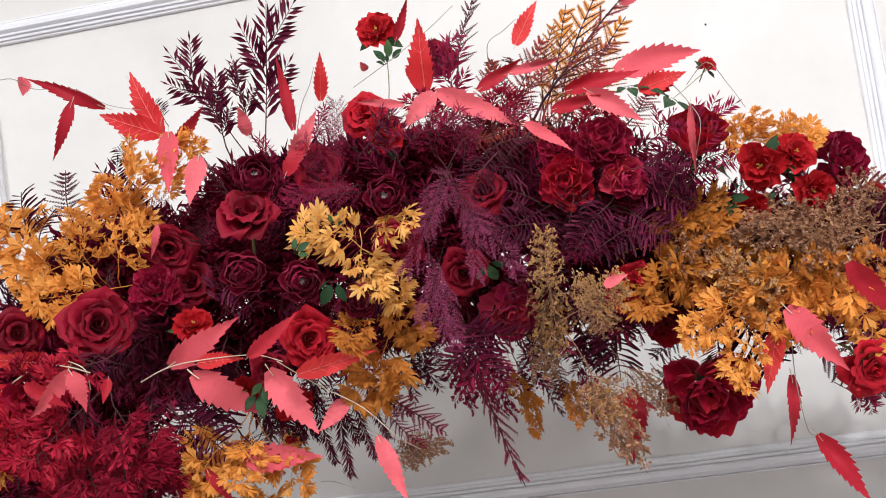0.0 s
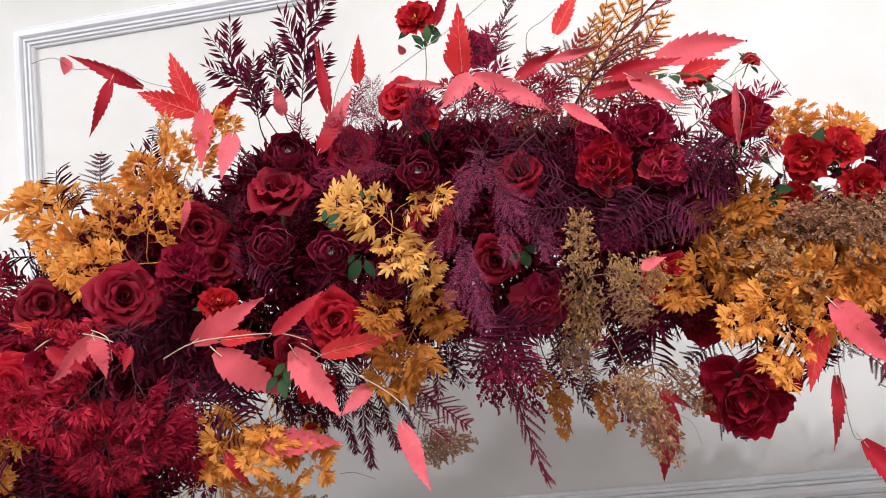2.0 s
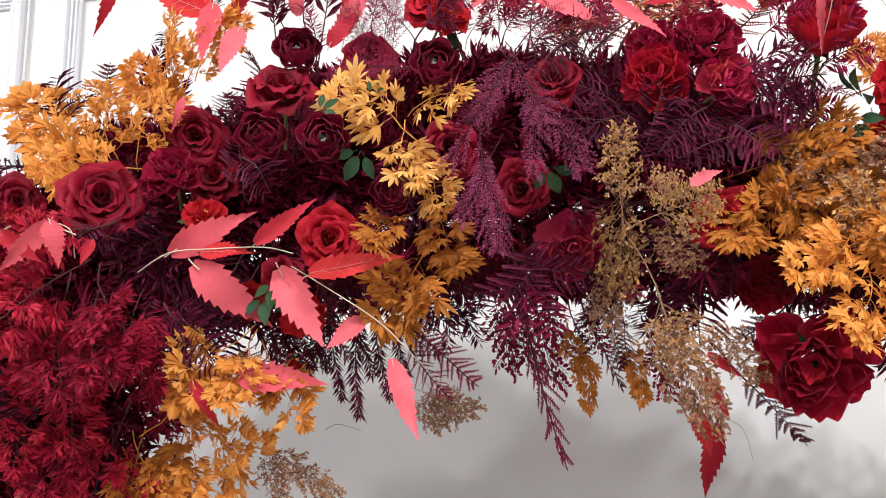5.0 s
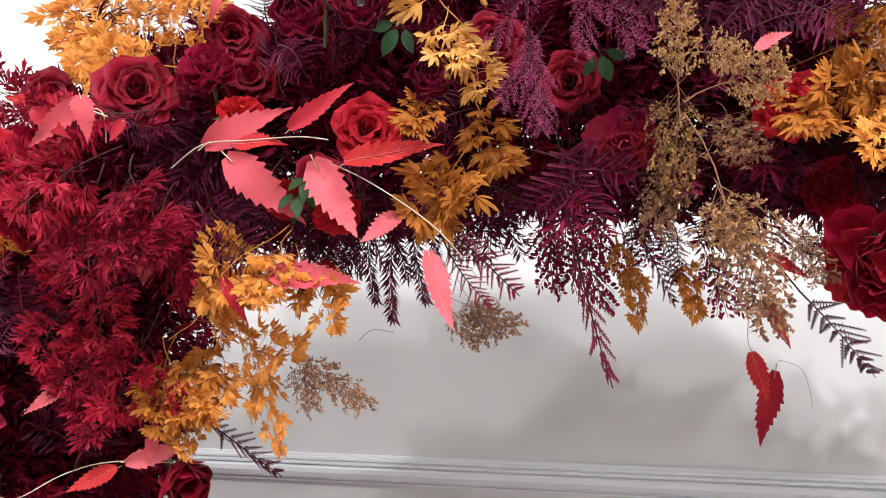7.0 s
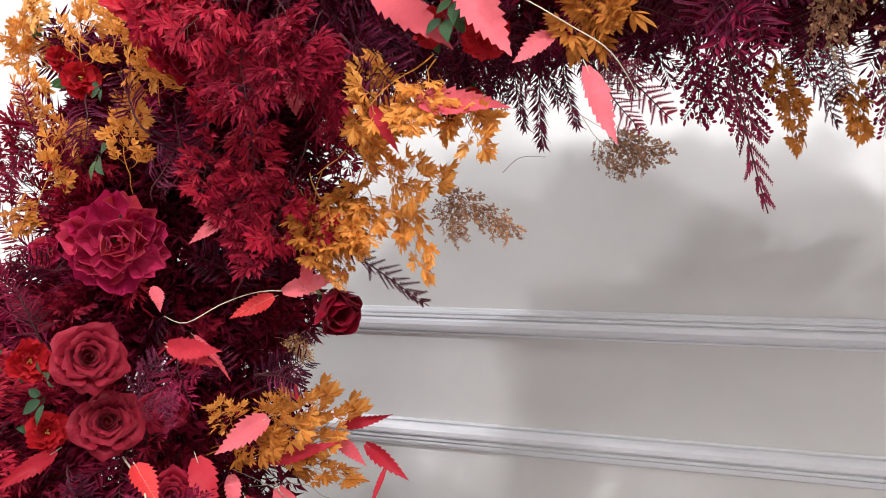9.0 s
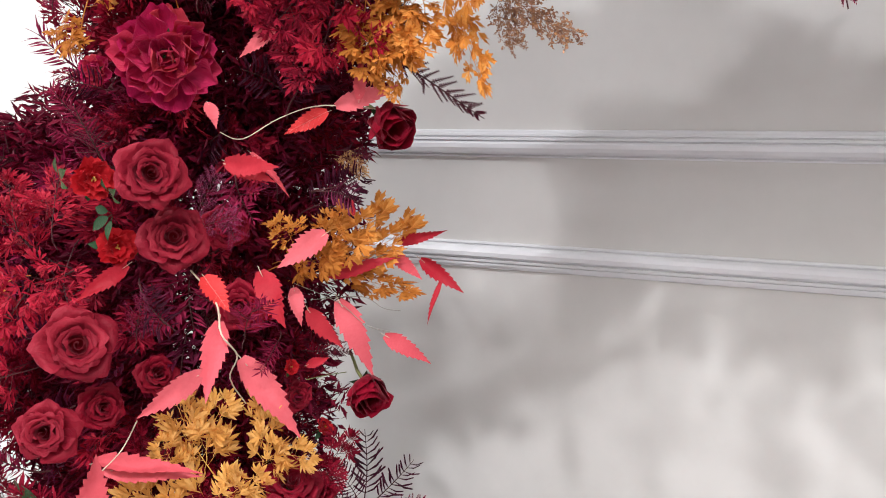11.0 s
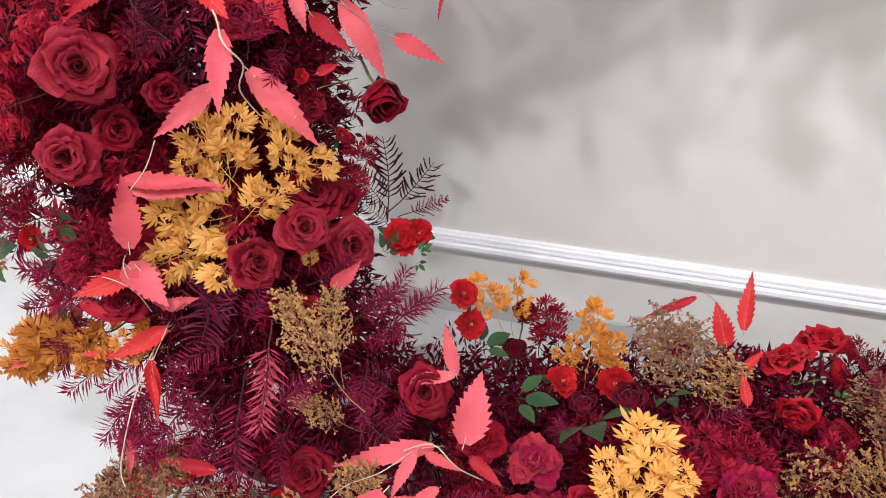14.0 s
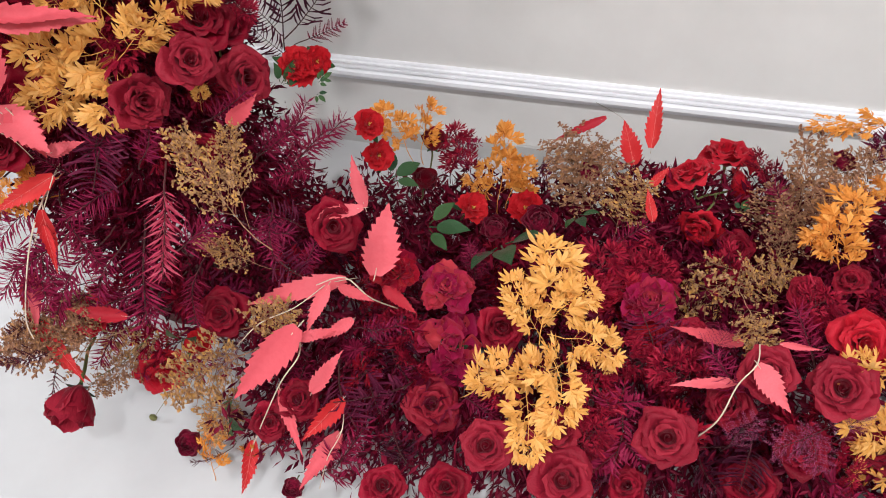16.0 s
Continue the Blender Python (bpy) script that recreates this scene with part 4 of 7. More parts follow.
# the tube frame that carries the garland
arch_frame = tagged(new("arch_frame"), "dark metal tube frame hidden inside the flower garland", "arch frame")
for run_name, places in (("upright", ((-1.02, 1.34, 0.012), (-1.02, 1.34, 0.9), (-0.98, 1.34, 1.5), (-0.86, 1.34, 1.70))),
                         ("crossbar", ((-0.86, 1.34, 1.70), (-0.4, 1.34, 1.76), (0.3, 1.34, 1.76), (1.28, 1.35, 1.56)))):
    a = Acc()
    a.tube([Vector(p) for p in places], 0.0125, 0.0125, 10)
    child(run_name, a.mesh(run_name, M_TWIG), arch_frame, Matrix.Identity(4))
a = Acc()
a.grid([[(-1.02 + r * math.cos(k * math.pi / 12), 1.34 + r * math.sin(k * math.pi / 12), z) for k in range(25)] for r, z in ((0.0, 0.012), (0.13, 0.012), (0.14, 0.008), (0.14, 0.0))])
child("base_plate", a.mesh("base_plate", M_TWIG), arch_frame, Matrix.Identity(4))


# ---- the arrangement ----
# flowers of the beam
ranunculus(-0.357, 1.078, 1.897, 0.355, -0.91, 0.214, 0.072, True)
rose("dark", -0.371, 1.07, 1.841, 0.338, -0.671, 0.66, 0.101)
ranunculus(-0.166, 0.999, 1.831, 0.273, -0.961, -0.043, 0.064, True)
ranunculus(-0.36, 0.992, 1.762, 0.247, -0.968, -0.045, 0.072, False)
ranunculus(-0.273, 0.947, 1.739, 0.352, -0.924, -0.15, 0.064, True)
ranunculus(-0.227, 1.049, 1.707, 0.273, -0.938, -0.214, 0.062, False)
rose("red", -0.315, 1.086, 1.661, 0.356, -0.931, -0.078, 0.093)
rose("dark", -0.612, 1.069, 1.722, 0.505, -0.86, 0.08, 0.112)
rose("dark", -0.733, 1.068, 1.728, 0.41, -0.905, 0.113, 0.081)
peony("purple", -0.534, 1.1, 1.761, 0.288, -0.855, 0.431, 0.086)
small_red_flower(-0.489, 1.107, 1.702, 0.419, -0.888, 0.189, 0.064)
peony("dark", 0.072, 1.06, 1.82, -0.25, -0.95, 0.05, 0.085)
peony("purple", 0.129, 1.08, 1.861, 0.0, -0.9, 0.4, 0.088)
peony("pink", 0.146, 1.07, 1.81, 0.3, -0.95, 0.0, 0.07)
peony("purple", 0.07, 1.09, 1.869, -0.3, -0.9, 0.3, 0.066)
rosebud(0.24, 1.06, 1.834, 0.05, -0.8, 0.55, 0.088, "red")
small_red_flower(0.34, 1.12, 1.806, -0.15, -0.98, 0.1, 0.07)
small_red_flower(0.387, 1.13, 1.815, 0.1, -0.98, 0.2, 0.062)
small_red_flower(0.403, 1.13, 1.762, 0.2, -0.98, 0.0, 0.06)
small_red_flower(0.315, 1.11, 1.748, -0.3, -0.95, -0.1, 0.058)
peony("purple", 0.469, 1.2, 1.804, 0.3, -0.93, 0.2, 0.1)
rose("red", -0.197, 1.142, 1.969, 0.03, -0.98, 0.195, 0.088)
small_red_flower(-0.168, 1.085, 1.928, 0.182, -0.983, -0.006, 0.063)
small_red_flower(-0.171, 1.199, 2.112, 0.084, -0.996, -0.011, 0.069)
rose("dark", -0.089, 1.263, 2.072, 0.13, -0.985, 0.115, 0.073)
small_red_flower(0.229, 1.164, 1.945, -0.145, -0.985, 0.095, 0.047)
small_red_flower(0.315, 1.223, 1.977, 0.142, -0.932, 0.333, 0.034)
peony("pink", -0.032, 1.174, 1.656, 0.095, -0.98, -0.175, 0.093)
rose("dark", -0.086, 1.141, 1.723, 0.059, -0.991, -0.119, 0.086)
rose("dark", -0.041, 1.059, 1.823, 0.068, -0.994, 0.082, 0.072)
peony("dark", 0.225, 1.139, 1.509, -0.249, -0.941, -0.23, 0.14)
rose("red", 0.411, 1.069, 1.527, -0.101, -0.99, -0.103, 0.087)
small_red_flower(0.52, 1.218, 1.749, -0.056, -0.971, 0.232, 0.035)
small_red_flower(0.477, 1.191, 1.724, -0.189, -0.981, -0.052, 0.034)
rose("red", 0.139, 1.11, 1.664, -0.244, -0.959, -0.145, 0.078)
rose("dark", -0.388, 1.127, 1.623, 0.279, -0.932, -0.231, 0.066)
small_red_flower(-0.434, 1.131, 1.599, 0.331, -0.936, -0.116, 0.058)
rose("dark", -0.523, 1.139, 1.823, 0.428, -0.904, 0.001, 0.094)
rose("dark", -0.503, 1.158, 1.769, 0.398, -0.916, -0.054, 0.086)
rose("red", -0.74, 0.999, 1.617, 0.433, -0.896, 0.104, 0.106)
peony("dark", -0.675, 1.01, 1.641, 0.476, -0.877, 0.066, 0.084)
rose("dark", -0.281, 1.134, 1.904, 0.45, -0.888, 0.089, 0.083)
rose("dark", -0.181, 1.139, 1.779, 0.157, -0.985, -0.068, 0.091)
peony("dark", 0.195, 1.216, 1.604, -0.188, -0.975, -0.12, 0.076)
rose("dark", -0.129, 1.278, 1.657, 0.113, -0.892, -0.439, 0.082)

# vines
vine = leaf_vine()
vine_leaf(vine, "r", -0.608, 1.162, 2.06, -0.705, 1.134, 2.118, 0.22, 0.476, -0.833, -0.283)
vine_leaf(vine, "r", -0.638, 1.124, 2.066, -0.673, 1.11, 1.976, 0.22, 0.491, -0.837, -0.24)
vine_leaf(vine, "c", -0.757, 1.197, 2.143, -0.756, 1.184, 2.108, 0.7, 0.513, -0.808, -0.289)
vine_stem(vine, .0012, -0.828, 1.211, 2.15, -0.762, 1.173, 2.136, -0.742, 1.198, 2.122, -0.639, 1.134, 2.088, -0.574, 1.106, 2.046, -0.534, 1.13, 2.036)
vine_leaf(vine, "v", -0.515, 1.144, 1.996, -0.549, 1.12, 2.102, 0.36, 0.41, -0.872, -0.269)
vine_leaf(vine, "v", -0.508, 1.126, 1.994, -0.596, 1.1, 2.035, 0.42, 0.431, -0.868, -0.245)
vine_leaf(vine, "r", -0.49, 1.137, 1.978, -0.436, 1.125, 2.031, 0.3, 0.368, -0.898, -0.242)
vine_leaf(vine, "c", -0.48, 1.091, 1.987, -0.483, 1.081, 1.889, 0.36, 0.398, -0.896, -0.196)
vine_leaf(vine, "c", -0.432, 1.072, 1.939, -0.448, 1.06, 1.865, 0.45, 0.376, -0.91, -0.172)
vine_leaf(vine, "c", -0.368, 1.11, 1.965, -0.372, 1.092, 2.008, 0.5, 0.31, -0.92, -0.24)
vine_leaf(vine, "c", -0.65, 1.174, 1.941, -0.645, 1.163, 1.877, 0.3, 0.479, -0.864, -0.154)
vine_leaf(vine, "c", -0.505, 1.071, 1.852, -0.512, 1.058, 1.804, 0.25, 0.429, -0.897, -0.108)
vine_stem(vine, .0012, -0.514, 1.167, 1.983, -0.509, 1.135, 2.011, -0.509, 1.16, 2.043, -0.517, 1.148, 2.033)
vine = leaf_vine()
vine_leaf(vine, "r", -0.312, 1.153, 1.972, -0.322, 1.132, 2.083, 0.2, 0.258, -0.929, -0.267)
vine_leaf(vine, "v", -0.26, 1.131, 2.003, -0.248, 1.114, 2.07, 0.34, 0.212, -0.936, -0.281)
vine_leaf(vine, "c", -0.297, 1.06, 1.904, -0.248, 1.047, 1.969, 0.36, 0.245, -0.946, -0.213)
vine_leaf(vine, "r", -0.303, 1.044, 1.887, -0.264, 1.03, 1.933, 0.4, 0.259, -0.947, -0.192)
vine_stem(vine, .0013, -0.303, 1.09, 1.901, -0.284, 1.094, 1.981, -0.272, 1.128, 2.029, -0.265, 1.138, 2.056)
vine_leaf(vine, "c", -0.133, 1.084, 1.964, -0.201, 1.061, 1.977, 0.2, 0.149, -0.959, -0.242)
vine_leaf(vine, "c", -0.185, 1.125, 2.034, -0.19, 1.109, 2.044, 0.7, 0.159, -0.945, -0.287)
vine_stem(vine, .0012, -0.214, 1.161, 2.022, -0.14, 1.127, 2.047, -0.086, 1.142, 2.084, -0.048, 1.151, 2.114)
vine = leaf_vine()
vine_leaf(vine, "v", -0.107, 1.142, 1.988, -0.097, 1.123, 2.095, 0.4, 0.086, -0.954, -0.288)
vine_leaf(vine, "c", -0.088, 1.076, 1.971, -0.136, 1.059, 1.928, 0.5, 0.102, -0.969, -0.227)
vine_leaf(vine, "c", -0.088, 1.116, 1.981, 0.029, 1.116, 1.915, 0.27, 0.026, -0.976, -0.217)
vine_leaf(vine, "c", 0.027, 1.037, 1.9, 0.085, 1.03, 1.857, 0.28, -0.053, -0.984, -0.17)
vine_leaf(vine, "r", -0.031, 1.188, 1.992, 0.043, 1.178, 2.027, 0.3, -0.005, -0.967, -0.253)
vine_leaf(vine, "v", 0.035, 1.173, 2.046, 0.075, 1.159, 2.107, 0.4, -0.045, -0.951, -0.307)
vine_leaf(vine, "r", -0.137, 1.136, 2.073, -0.111, 1.12, 2.132, 0.25, 0.103, -0.937, -0.335)
vine_leaf(vine, "r", -0.129, 1.155, 2.036, -0.102, 1.16, 1.989, 0.4, 0.096, -0.961, -0.26)
vine_stem(vine, .0014, -0.159, 1.105, 1.945, -0.105, 1.088, 1.965, -0.089, 1.114, 1.98, -0.067, 1.14, 1.985)
vine_stem(vine, .0012, -0.008, 1.256, 2.032, -0.006, 1.197, 2.061, 0.02, 1.182, 2.073, 0.041, 1.169, 2.083)
vine = leaf_vine()
vine_leaf(vine, "c", 0.163, 1.109, 1.965, 0.291, 1.105, 1.984, 0.36, -0.195, -0.952, -0.236)
vine_leaf(vine, "v", 0.19, 1.104, 1.934, 0.255, 1.095, 1.944, 0.5, -0.194, -0.958, -0.209)
vine_leaf(vine, "r", 0.091, 1.106, 1.949, 0.195, 1.101, 1.957, 0.28, -0.126, -0.967, -0.222)
vine_leaf(vine, "c", 0.118, 1.069, 1.937, 0.184, 1.063, 1.882, 0.35, -0.138, -0.972, -0.191)
vine_leaf(vine, "r", 0.067, 1.085, 1.922, 0.141, 1.077, 1.933, 0.3, -0.094, -0.974, -0.205)
vine_leaf(vine, "c", 0.019, 1.16, 2.002, 0.103, 1.153, 2.01, 0.2, -0.051, -0.965, -0.256)
vine_leaf(vine, "c", 0.188, 1.134, 2.068, 0.222, 1.123, 2.066, 0.4, -0.17, -0.937, -0.305)
vine_stem(vine, .0012, 0.268, 1.162, 1.941, 0.3, 1.158, 1.968, 0.309, 1.102, 1.919, 0.319, 1.079, 1.881)
vine = leaf_vine()
vine_leaf(vine, "c", 0.218, 0.943, 1.872, 0.21, 0.957, 1.786, 0.12, -0.218, -0.967, -0.132)
vine_stem(vine, .0012, 0.249, 1.162, 1.945, 0.235, 1.017, 1.886, 0.233, 0.973, 1.852, 0.224, 0.999, 1.809)

# vines
vine = leaf_vine()
vine_leaf(vine, "v", -0.624, 1.01, 1.676, -0.734, 0.982, 1.698, 0.35, 0.564, -0.826, 0.01)
vine_leaf(vine, "c", -0.588, 0.947, 1.67, -0.632, 0.93, 1.611, 0.36, 0.544, -0.837, 0.054)
vine_leaf(vine, "c", -0.576, 0.933, 1.668, -0.552, 0.923, 1.621, 0.5, 0.519, -0.853, 0.051)
vine_leaf(vine, "r", -0.645, 0.945, 1.661, -0.591, 0.937, 1.625, 0.35, 0.548, -0.835, 0.05)
vine_leaf(vine, "r", -0.549, 0.97, 1.652, -0.553, 0.956, 1.621, 0.4, 0.496, -0.867, 0.057)
vine_stem(vine, .0022, -0.777, 1.041, 1.635, -0.671, 0.978, 1.671, -0.649, 0.99, 1.68, -0.612, 0.986, 1.674, -0.58, 0.983, 1.662)
vine_stem(vine, .0016, -0.593, 1.001, 1.639, -0.588, 0.985, 1.667, -0.617, 0.997, 1.681)
vine = leaf_vine()
vine_leaf(vine, "c", -0.515, 1.072, 1.652, -0.41, 1.065, 1.701, 0.36, 0.397, -0.918, 0.02)
vine_leaf(vine, "v", -0.471, 1.068, 1.65, -0.406, 1.059, 1.653, 0.42, 0.381, -0.924, 0.042)
vine_leaf(vine, "c", -0.481, 1.067, 1.637, -0.388, 1.066, 1.557, 0.42, 0.376, -0.922, 0.089)
vine_leaf(vine, "c", -0.373, 1.073, 1.627, -0.311, 1.07, 1.531, 0.42, 0.302, -0.947, 0.107)
vine_leaf(vine, "c", -0.275, 1.105, 1.567, -0.318, 1.088, 1.53, 0.5, 0.259, -0.957, 0.132)
vine_leaf(vine, "v", -0.327, 1.056, 1.616, -0.217, 1.051, 1.636, 0.3, 0.249, -0.966, 0.068)
vine_leaf(vine, "r", -0.384, 1.032, 1.651, -0.31, 1.022, 1.697, 0.28, 0.32, -0.947, 0.024)
vine_leaf(vine, "c", -0.233, 1.066, 1.518, -0.203, 1.059, 1.425, 0.3, 0.197, -0.959, 0.206)
vine_leaf(vine, "c", -0.439, 1.11, 1.501, -0.326, 1.106, 1.498, 0.42, 0.322, -0.932, 0.169)
vine_leaf(vine, "r", -0.491, 1.095, 1.499, -0.459, 1.086, 1.442, 0.3, 0.392, -0.9, 0.19)
vine_leaf(vine, "c", -0.589, 1.088, 1.537, -0.583, 1.076, 1.482, 0.6, 0.471, -0.869, 0.153)
vine_stem(vine, .0018, -0.57, 1.093, 1.634, -0.511, 1.064, 1.651, -0.454, 1.068, 1.654, -0.386, 1.059, 1.651, -0.341, 1.039, 1.638)
vine_stem(vine, .0014, -0.371, 1.107, 1.635, -0.307, 1.066, 1.599, -0.248, 1.065, 1.56, -0.203, 1.04, 1.521, -0.182, 1.098, 1.487)
vine = leaf_vine()
vine_leaf(vine, "v", 0.311, 1.077, 1.586, 0.28, 1.063, 1.507, 0.35, -0.264, -0.955, 0.137)
vine_leaf(vine, "r", 0.329, 1.112, 1.519, 0.322, 1.102, 1.414, 0.2, -0.277, -0.94, 0.199)
vine_leaf(vine, "r", 0.354, 1.128, 1.433, 0.405, 1.123, 1.336, 0.3, -0.309, -0.916, 0.257)
vine_leaf(vine, "c", 0.32, 1.056, 1.613, 0.38, 1.051, 1.528, 0.42, -0.313, -0.943, 0.116)
vine_leaf(vine, "r", 0.401, 1.04, 1.661, 0.442, 1.033, 1.579, 0.42, -0.376, -0.924, 0.072)
vine_leaf(vine, "c", 0.091, 0.984, 1.677, 0.118, 0.971, 1.688, 0.5, -0.106, -0.994, 0.018)
vine_stem(vine, .0013, 0.341, 1.127, 1.565, 0.326, 1.087, 1.51, 0.338, 1.112, 1.445, 0.347, 1.11, 1.436)
vine = leaf_vine()
vine_leaf(vine, "r", 0.115, 1.147, 1.519, 0.153, 1.145, 1.491, 0.3, -0.141, -0.986, -0.084)
vine_leaf(vine, "r", 0.138, 1.359, 1.496, 0.166, 1.363, 1.426, 0.3, -0.13, -0.991, -0.029)
vine_leaf(vine, "v", 0.146, 1.621, 1.443, 0.17, 1.628, 1.359, 0.4, -0.11, -0.994, 0.02)
vine_leaf(vine, "r", 0.19, 1.688, 1.416, 0.153, 1.689, 1.293, 0.35, -0.114, -0.992, 0.051)
vine_stem(vine, .0010, 0.111, 1.312, 1.479, 0.119, 1.412, 1.445, 0.134, 1.486, 1.434)
vine_stem(vine, .0008, 0.185, 1.614, 1.43, 0.213, 1.579, 1.413, 0.237, 1.655, 1.359)

# foliage of the beam
spray("willow", -0.379, 1.224, 1.983, -0.333, 1.178, 2.182, 0.088)
spray("willow", -0.424, 1.207, 1.988, -0.488, 1.153, 2.122, 0.079)
spray("willow", -0.392, 1.187, 1.997, -0.393, 1.141, 2.088, 0.069)
spray("willow", -0.426, 1.17, 1.968, -0.431, 1.124, 2.056, 0.068)
spray("fern", -0.721, 1.227, 1.9, -0.727, 1.222, 1.99, 0.082)
spray("strap", -0.765, 1.177, 1.88, -0.785, 1.171, 1.956, 0.088)
spray("strap", -0.754, 1.182, 1.879, -0.733, 1.182, 1.926, 0.061)
spray("strap", -0.583, 1.17, 1.968, -0.6, 1.166, 2.001, 0.06)
spray("strap", -0.535, 1.207, 2.039, -0.548, 1.204, 2.073, 0.053)
spray("winefern", -0.654, 1.189, 1.864, -0.676, 1.185, 1.894, 0.061)
spray("amber", -0.584, 1.159, 1.842, -0.566, 1.114, 1.97, 0.102)
spray("amber", -0.536, 1.133, 1.903, -0.481, 1.095, 1.973, 0.091)
spray("amber", -0.513, 1.129, 1.924, -0.447, 1.093, 1.967, 0.066)
spray("amber", -0.599, 1.177, 1.872, -0.613, 1.132, 1.932, 0.086)
spray("amber", -0.686, 1.196, 1.796, -0.799, 1.139, 1.888, 0.114)
spray("amber", -0.651, 1.154, 1.809, -0.652, 1.11, 1.881, 0.085)
spray("amber", -0.6, 1.104, 1.775, -0.692, 1.055, 1.773, 0.089)
spray("amber", -0.594, 1.115, 1.8, -0.548, 1.076, 1.858, 0.09)
spray("amber", -0.719, 1.177, 1.828, -0.767, 1.133, 1.809, 0.087)
spray("gold", -0.208, 1.02, 1.77, -0.262, 0.973, 1.806, 0.079)
spray("gold", -0.19, 1.028, 1.798, -0.138, 0.993, 1.802, 0.065)
spray("gold", -0.215, 1.061, 1.781, -0.202, 1.025, 1.717, 0.067)
spray("gold", -0.202, 1.092, 1.748, -0.179, 1.057, 1.698, 0.062)
spray("amberdeep", -0.204, 1.165, 1.715, -0.176, 1.131, 1.638, 0.09)
spray("amberdeep", -0.224, 1.072, 1.681, -0.25, 1.031, 1.656, 0.068)
spray("amberdeep", -0.208, 1.133, 1.65, -0.252, 1.092, 1.572, 0.103)
spray("amberdeep", -0.238, 1.133, 1.614, -0.22, 1.096, 1.575, 0.072)
spray("goldfern", 0.086, 1.246, 1.931, 0.161, 1.223, 2.136, 0.11)
spray("goldfern", 0.061, 1.231, 1.941, 0.122, 1.218, 2.115, 0.093)
spray("goldfern", 0.105, 1.217, 1.948, 0.201, 1.199, 2.076, 0.099)
spray("goldfern", 0.112, 1.155, 1.909, 0.172, 1.147, 1.988, 0.086)
spray("goldfern", 0.067, 1.24, 1.978, 0.087, 1.216, 2.085, 0.076)
spray("redspray", 0.002, 1.153, 1.893, -0.003, 1.148, 1.969, 0.087)
spray("rustfern", -0.014, 1.139, 1.894, -0.045, 1.132, 1.956, 0.078)
spray("redspray", 0.077, 1.088, 1.862, 0.132, 1.091, 1.916, 0.081)
spray("rustfern", 0.162, 1.13, 1.887, 0.211, 1.132, 1.944, 0.076)
spray("plum", -0.063, 1.092, 1.87, -0.045, 1.09, 1.939, 0.076)
spray("redspray", -0.109, 1.123, 1.915, -0.115, 1.119, 1.982, 0.078)
spray("winefern", -0.156, 1.098, 1.903, -0.162, 1.094, 1.968, 0.084)
spray("amber", 0.322, 1.179, 1.827, 0.433, 1.189, 1.856, 0.087)
spray("amber", 0.343, 1.163, 1.838, 0.356, 1.163, 1.872, 0.07)
spray("amber", 0.395, 1.202, 1.844, 0.452, 1.208, 1.835, 0.072)
spray("amberdeep", 0.235, 1.114, 1.769, 0.275, 1.079, 1.743, 0.068)
spray("amber", 0.371, 1.08, 1.661, 0.434, 1.051, 1.565, 0.1)
spray("amber", 0.359, 1.091, 1.655, 0.244, 1.041, 1.614, 0.08)
spray("amber", 0.266, 1.073, 1.609, 0.251, 1.035, 1.538, 0.079)
spray("amber", 0.255, 1.069, 1.634, 0.196, 1.025, 1.6, 0.072)
spray("amber", 0.4, 1.108, 1.603, 0.303, 1.059, 1.597, 0.081)
spray("amberdeep", 0.252, 1.113, 1.687, 0.172, 1.066, 1.668, 0.083)
spray("amberdeep", 0.339, 1.115, 1.666, 0.401, 1.081, 1.671, 0.089)
spray("amberdeep", 0.295, 1.086, 1.673, 0.283, 1.047, 1.623, 0.087)
spray("amber", 0.413, 1.084, 1.647, 0.441, 1.047, 1.657, 0.079)
spray("amber", -0.448, 1.121, 1.545, -0.507, 1.078, 1.481, 0.096)
spray("amber", -0.419, 1.152, 1.527, -0.368, 1.121, 1.453, 0.09)
spray("amber", -0.432, 1.123, 1.543, -0.444, 1.085, 1.48, 0.088)
spray("amber", -0.775, 1.064, 1.518, -0.745, 1.024, 1.563, 0.063)
spray("plum", -0.217, 1.089, 1.92, -0.25, 1.044, 1.949, 0.078)
spray("fern", 0.016, 1.243, 1.997, -0.002, 1.238, 2.054, 0.078)
spray("rustfern", 0.111, 1.176, 1.947, 0.154, 1.177, 2.008, 0.081)
spray("rustfern", -0.028, 1.136, 1.912, -0.07, 1.13, 1.96, 0.079)
spray("plum", -0.237, 1.09, 1.899, -0.223, 1.047, 1.976, 0.054)
spray("plum", -0.194, 1.042, 1.846, -0.274, 0.994, 1.842, 0.059)
spray("plum", -0.259, 1.076, 1.892, -0.266, 1.034, 1.926, 0.069)
spray("plum", -0.104, 1.103, 1.927, -0.033, 1.111, 1.921, 0.077)
spray("winewillow", -0.097, 1.194, 1.648, -0.092, 1.159, 1.549, 0.066)
spray("wineneedle", -0.078, 1.187, 1.654, -0.058, 1.154, 1.554, 0.091)
spray("fern", -0.217, 1.227, 1.636, -0.153, 1.196, 1.595, 0.078)
spray("fern", 0.359, 1.1, 1.549, 0.443, 1.114, 1.461, 0.071)
spray("winewillow", 0.397, 1.112, 1.49, 0.438, 1.118, 1.461, 0.043)
spray("fern", 0.171, 1.316, 1.5, 0.268, 1.382, 1.388, 0.07)
spray("fern", 0.17, 1.203, 1.516, 0.201, 1.164, 1.549, 0.073)
spray("rustfern", 0.065, 1.228, 1.967, 0.193, 1.223, 2.121, 0.11)
spray("rustfern", 0.104, 1.209, 2, 0.188, 1.205, 2.045, 0.083)
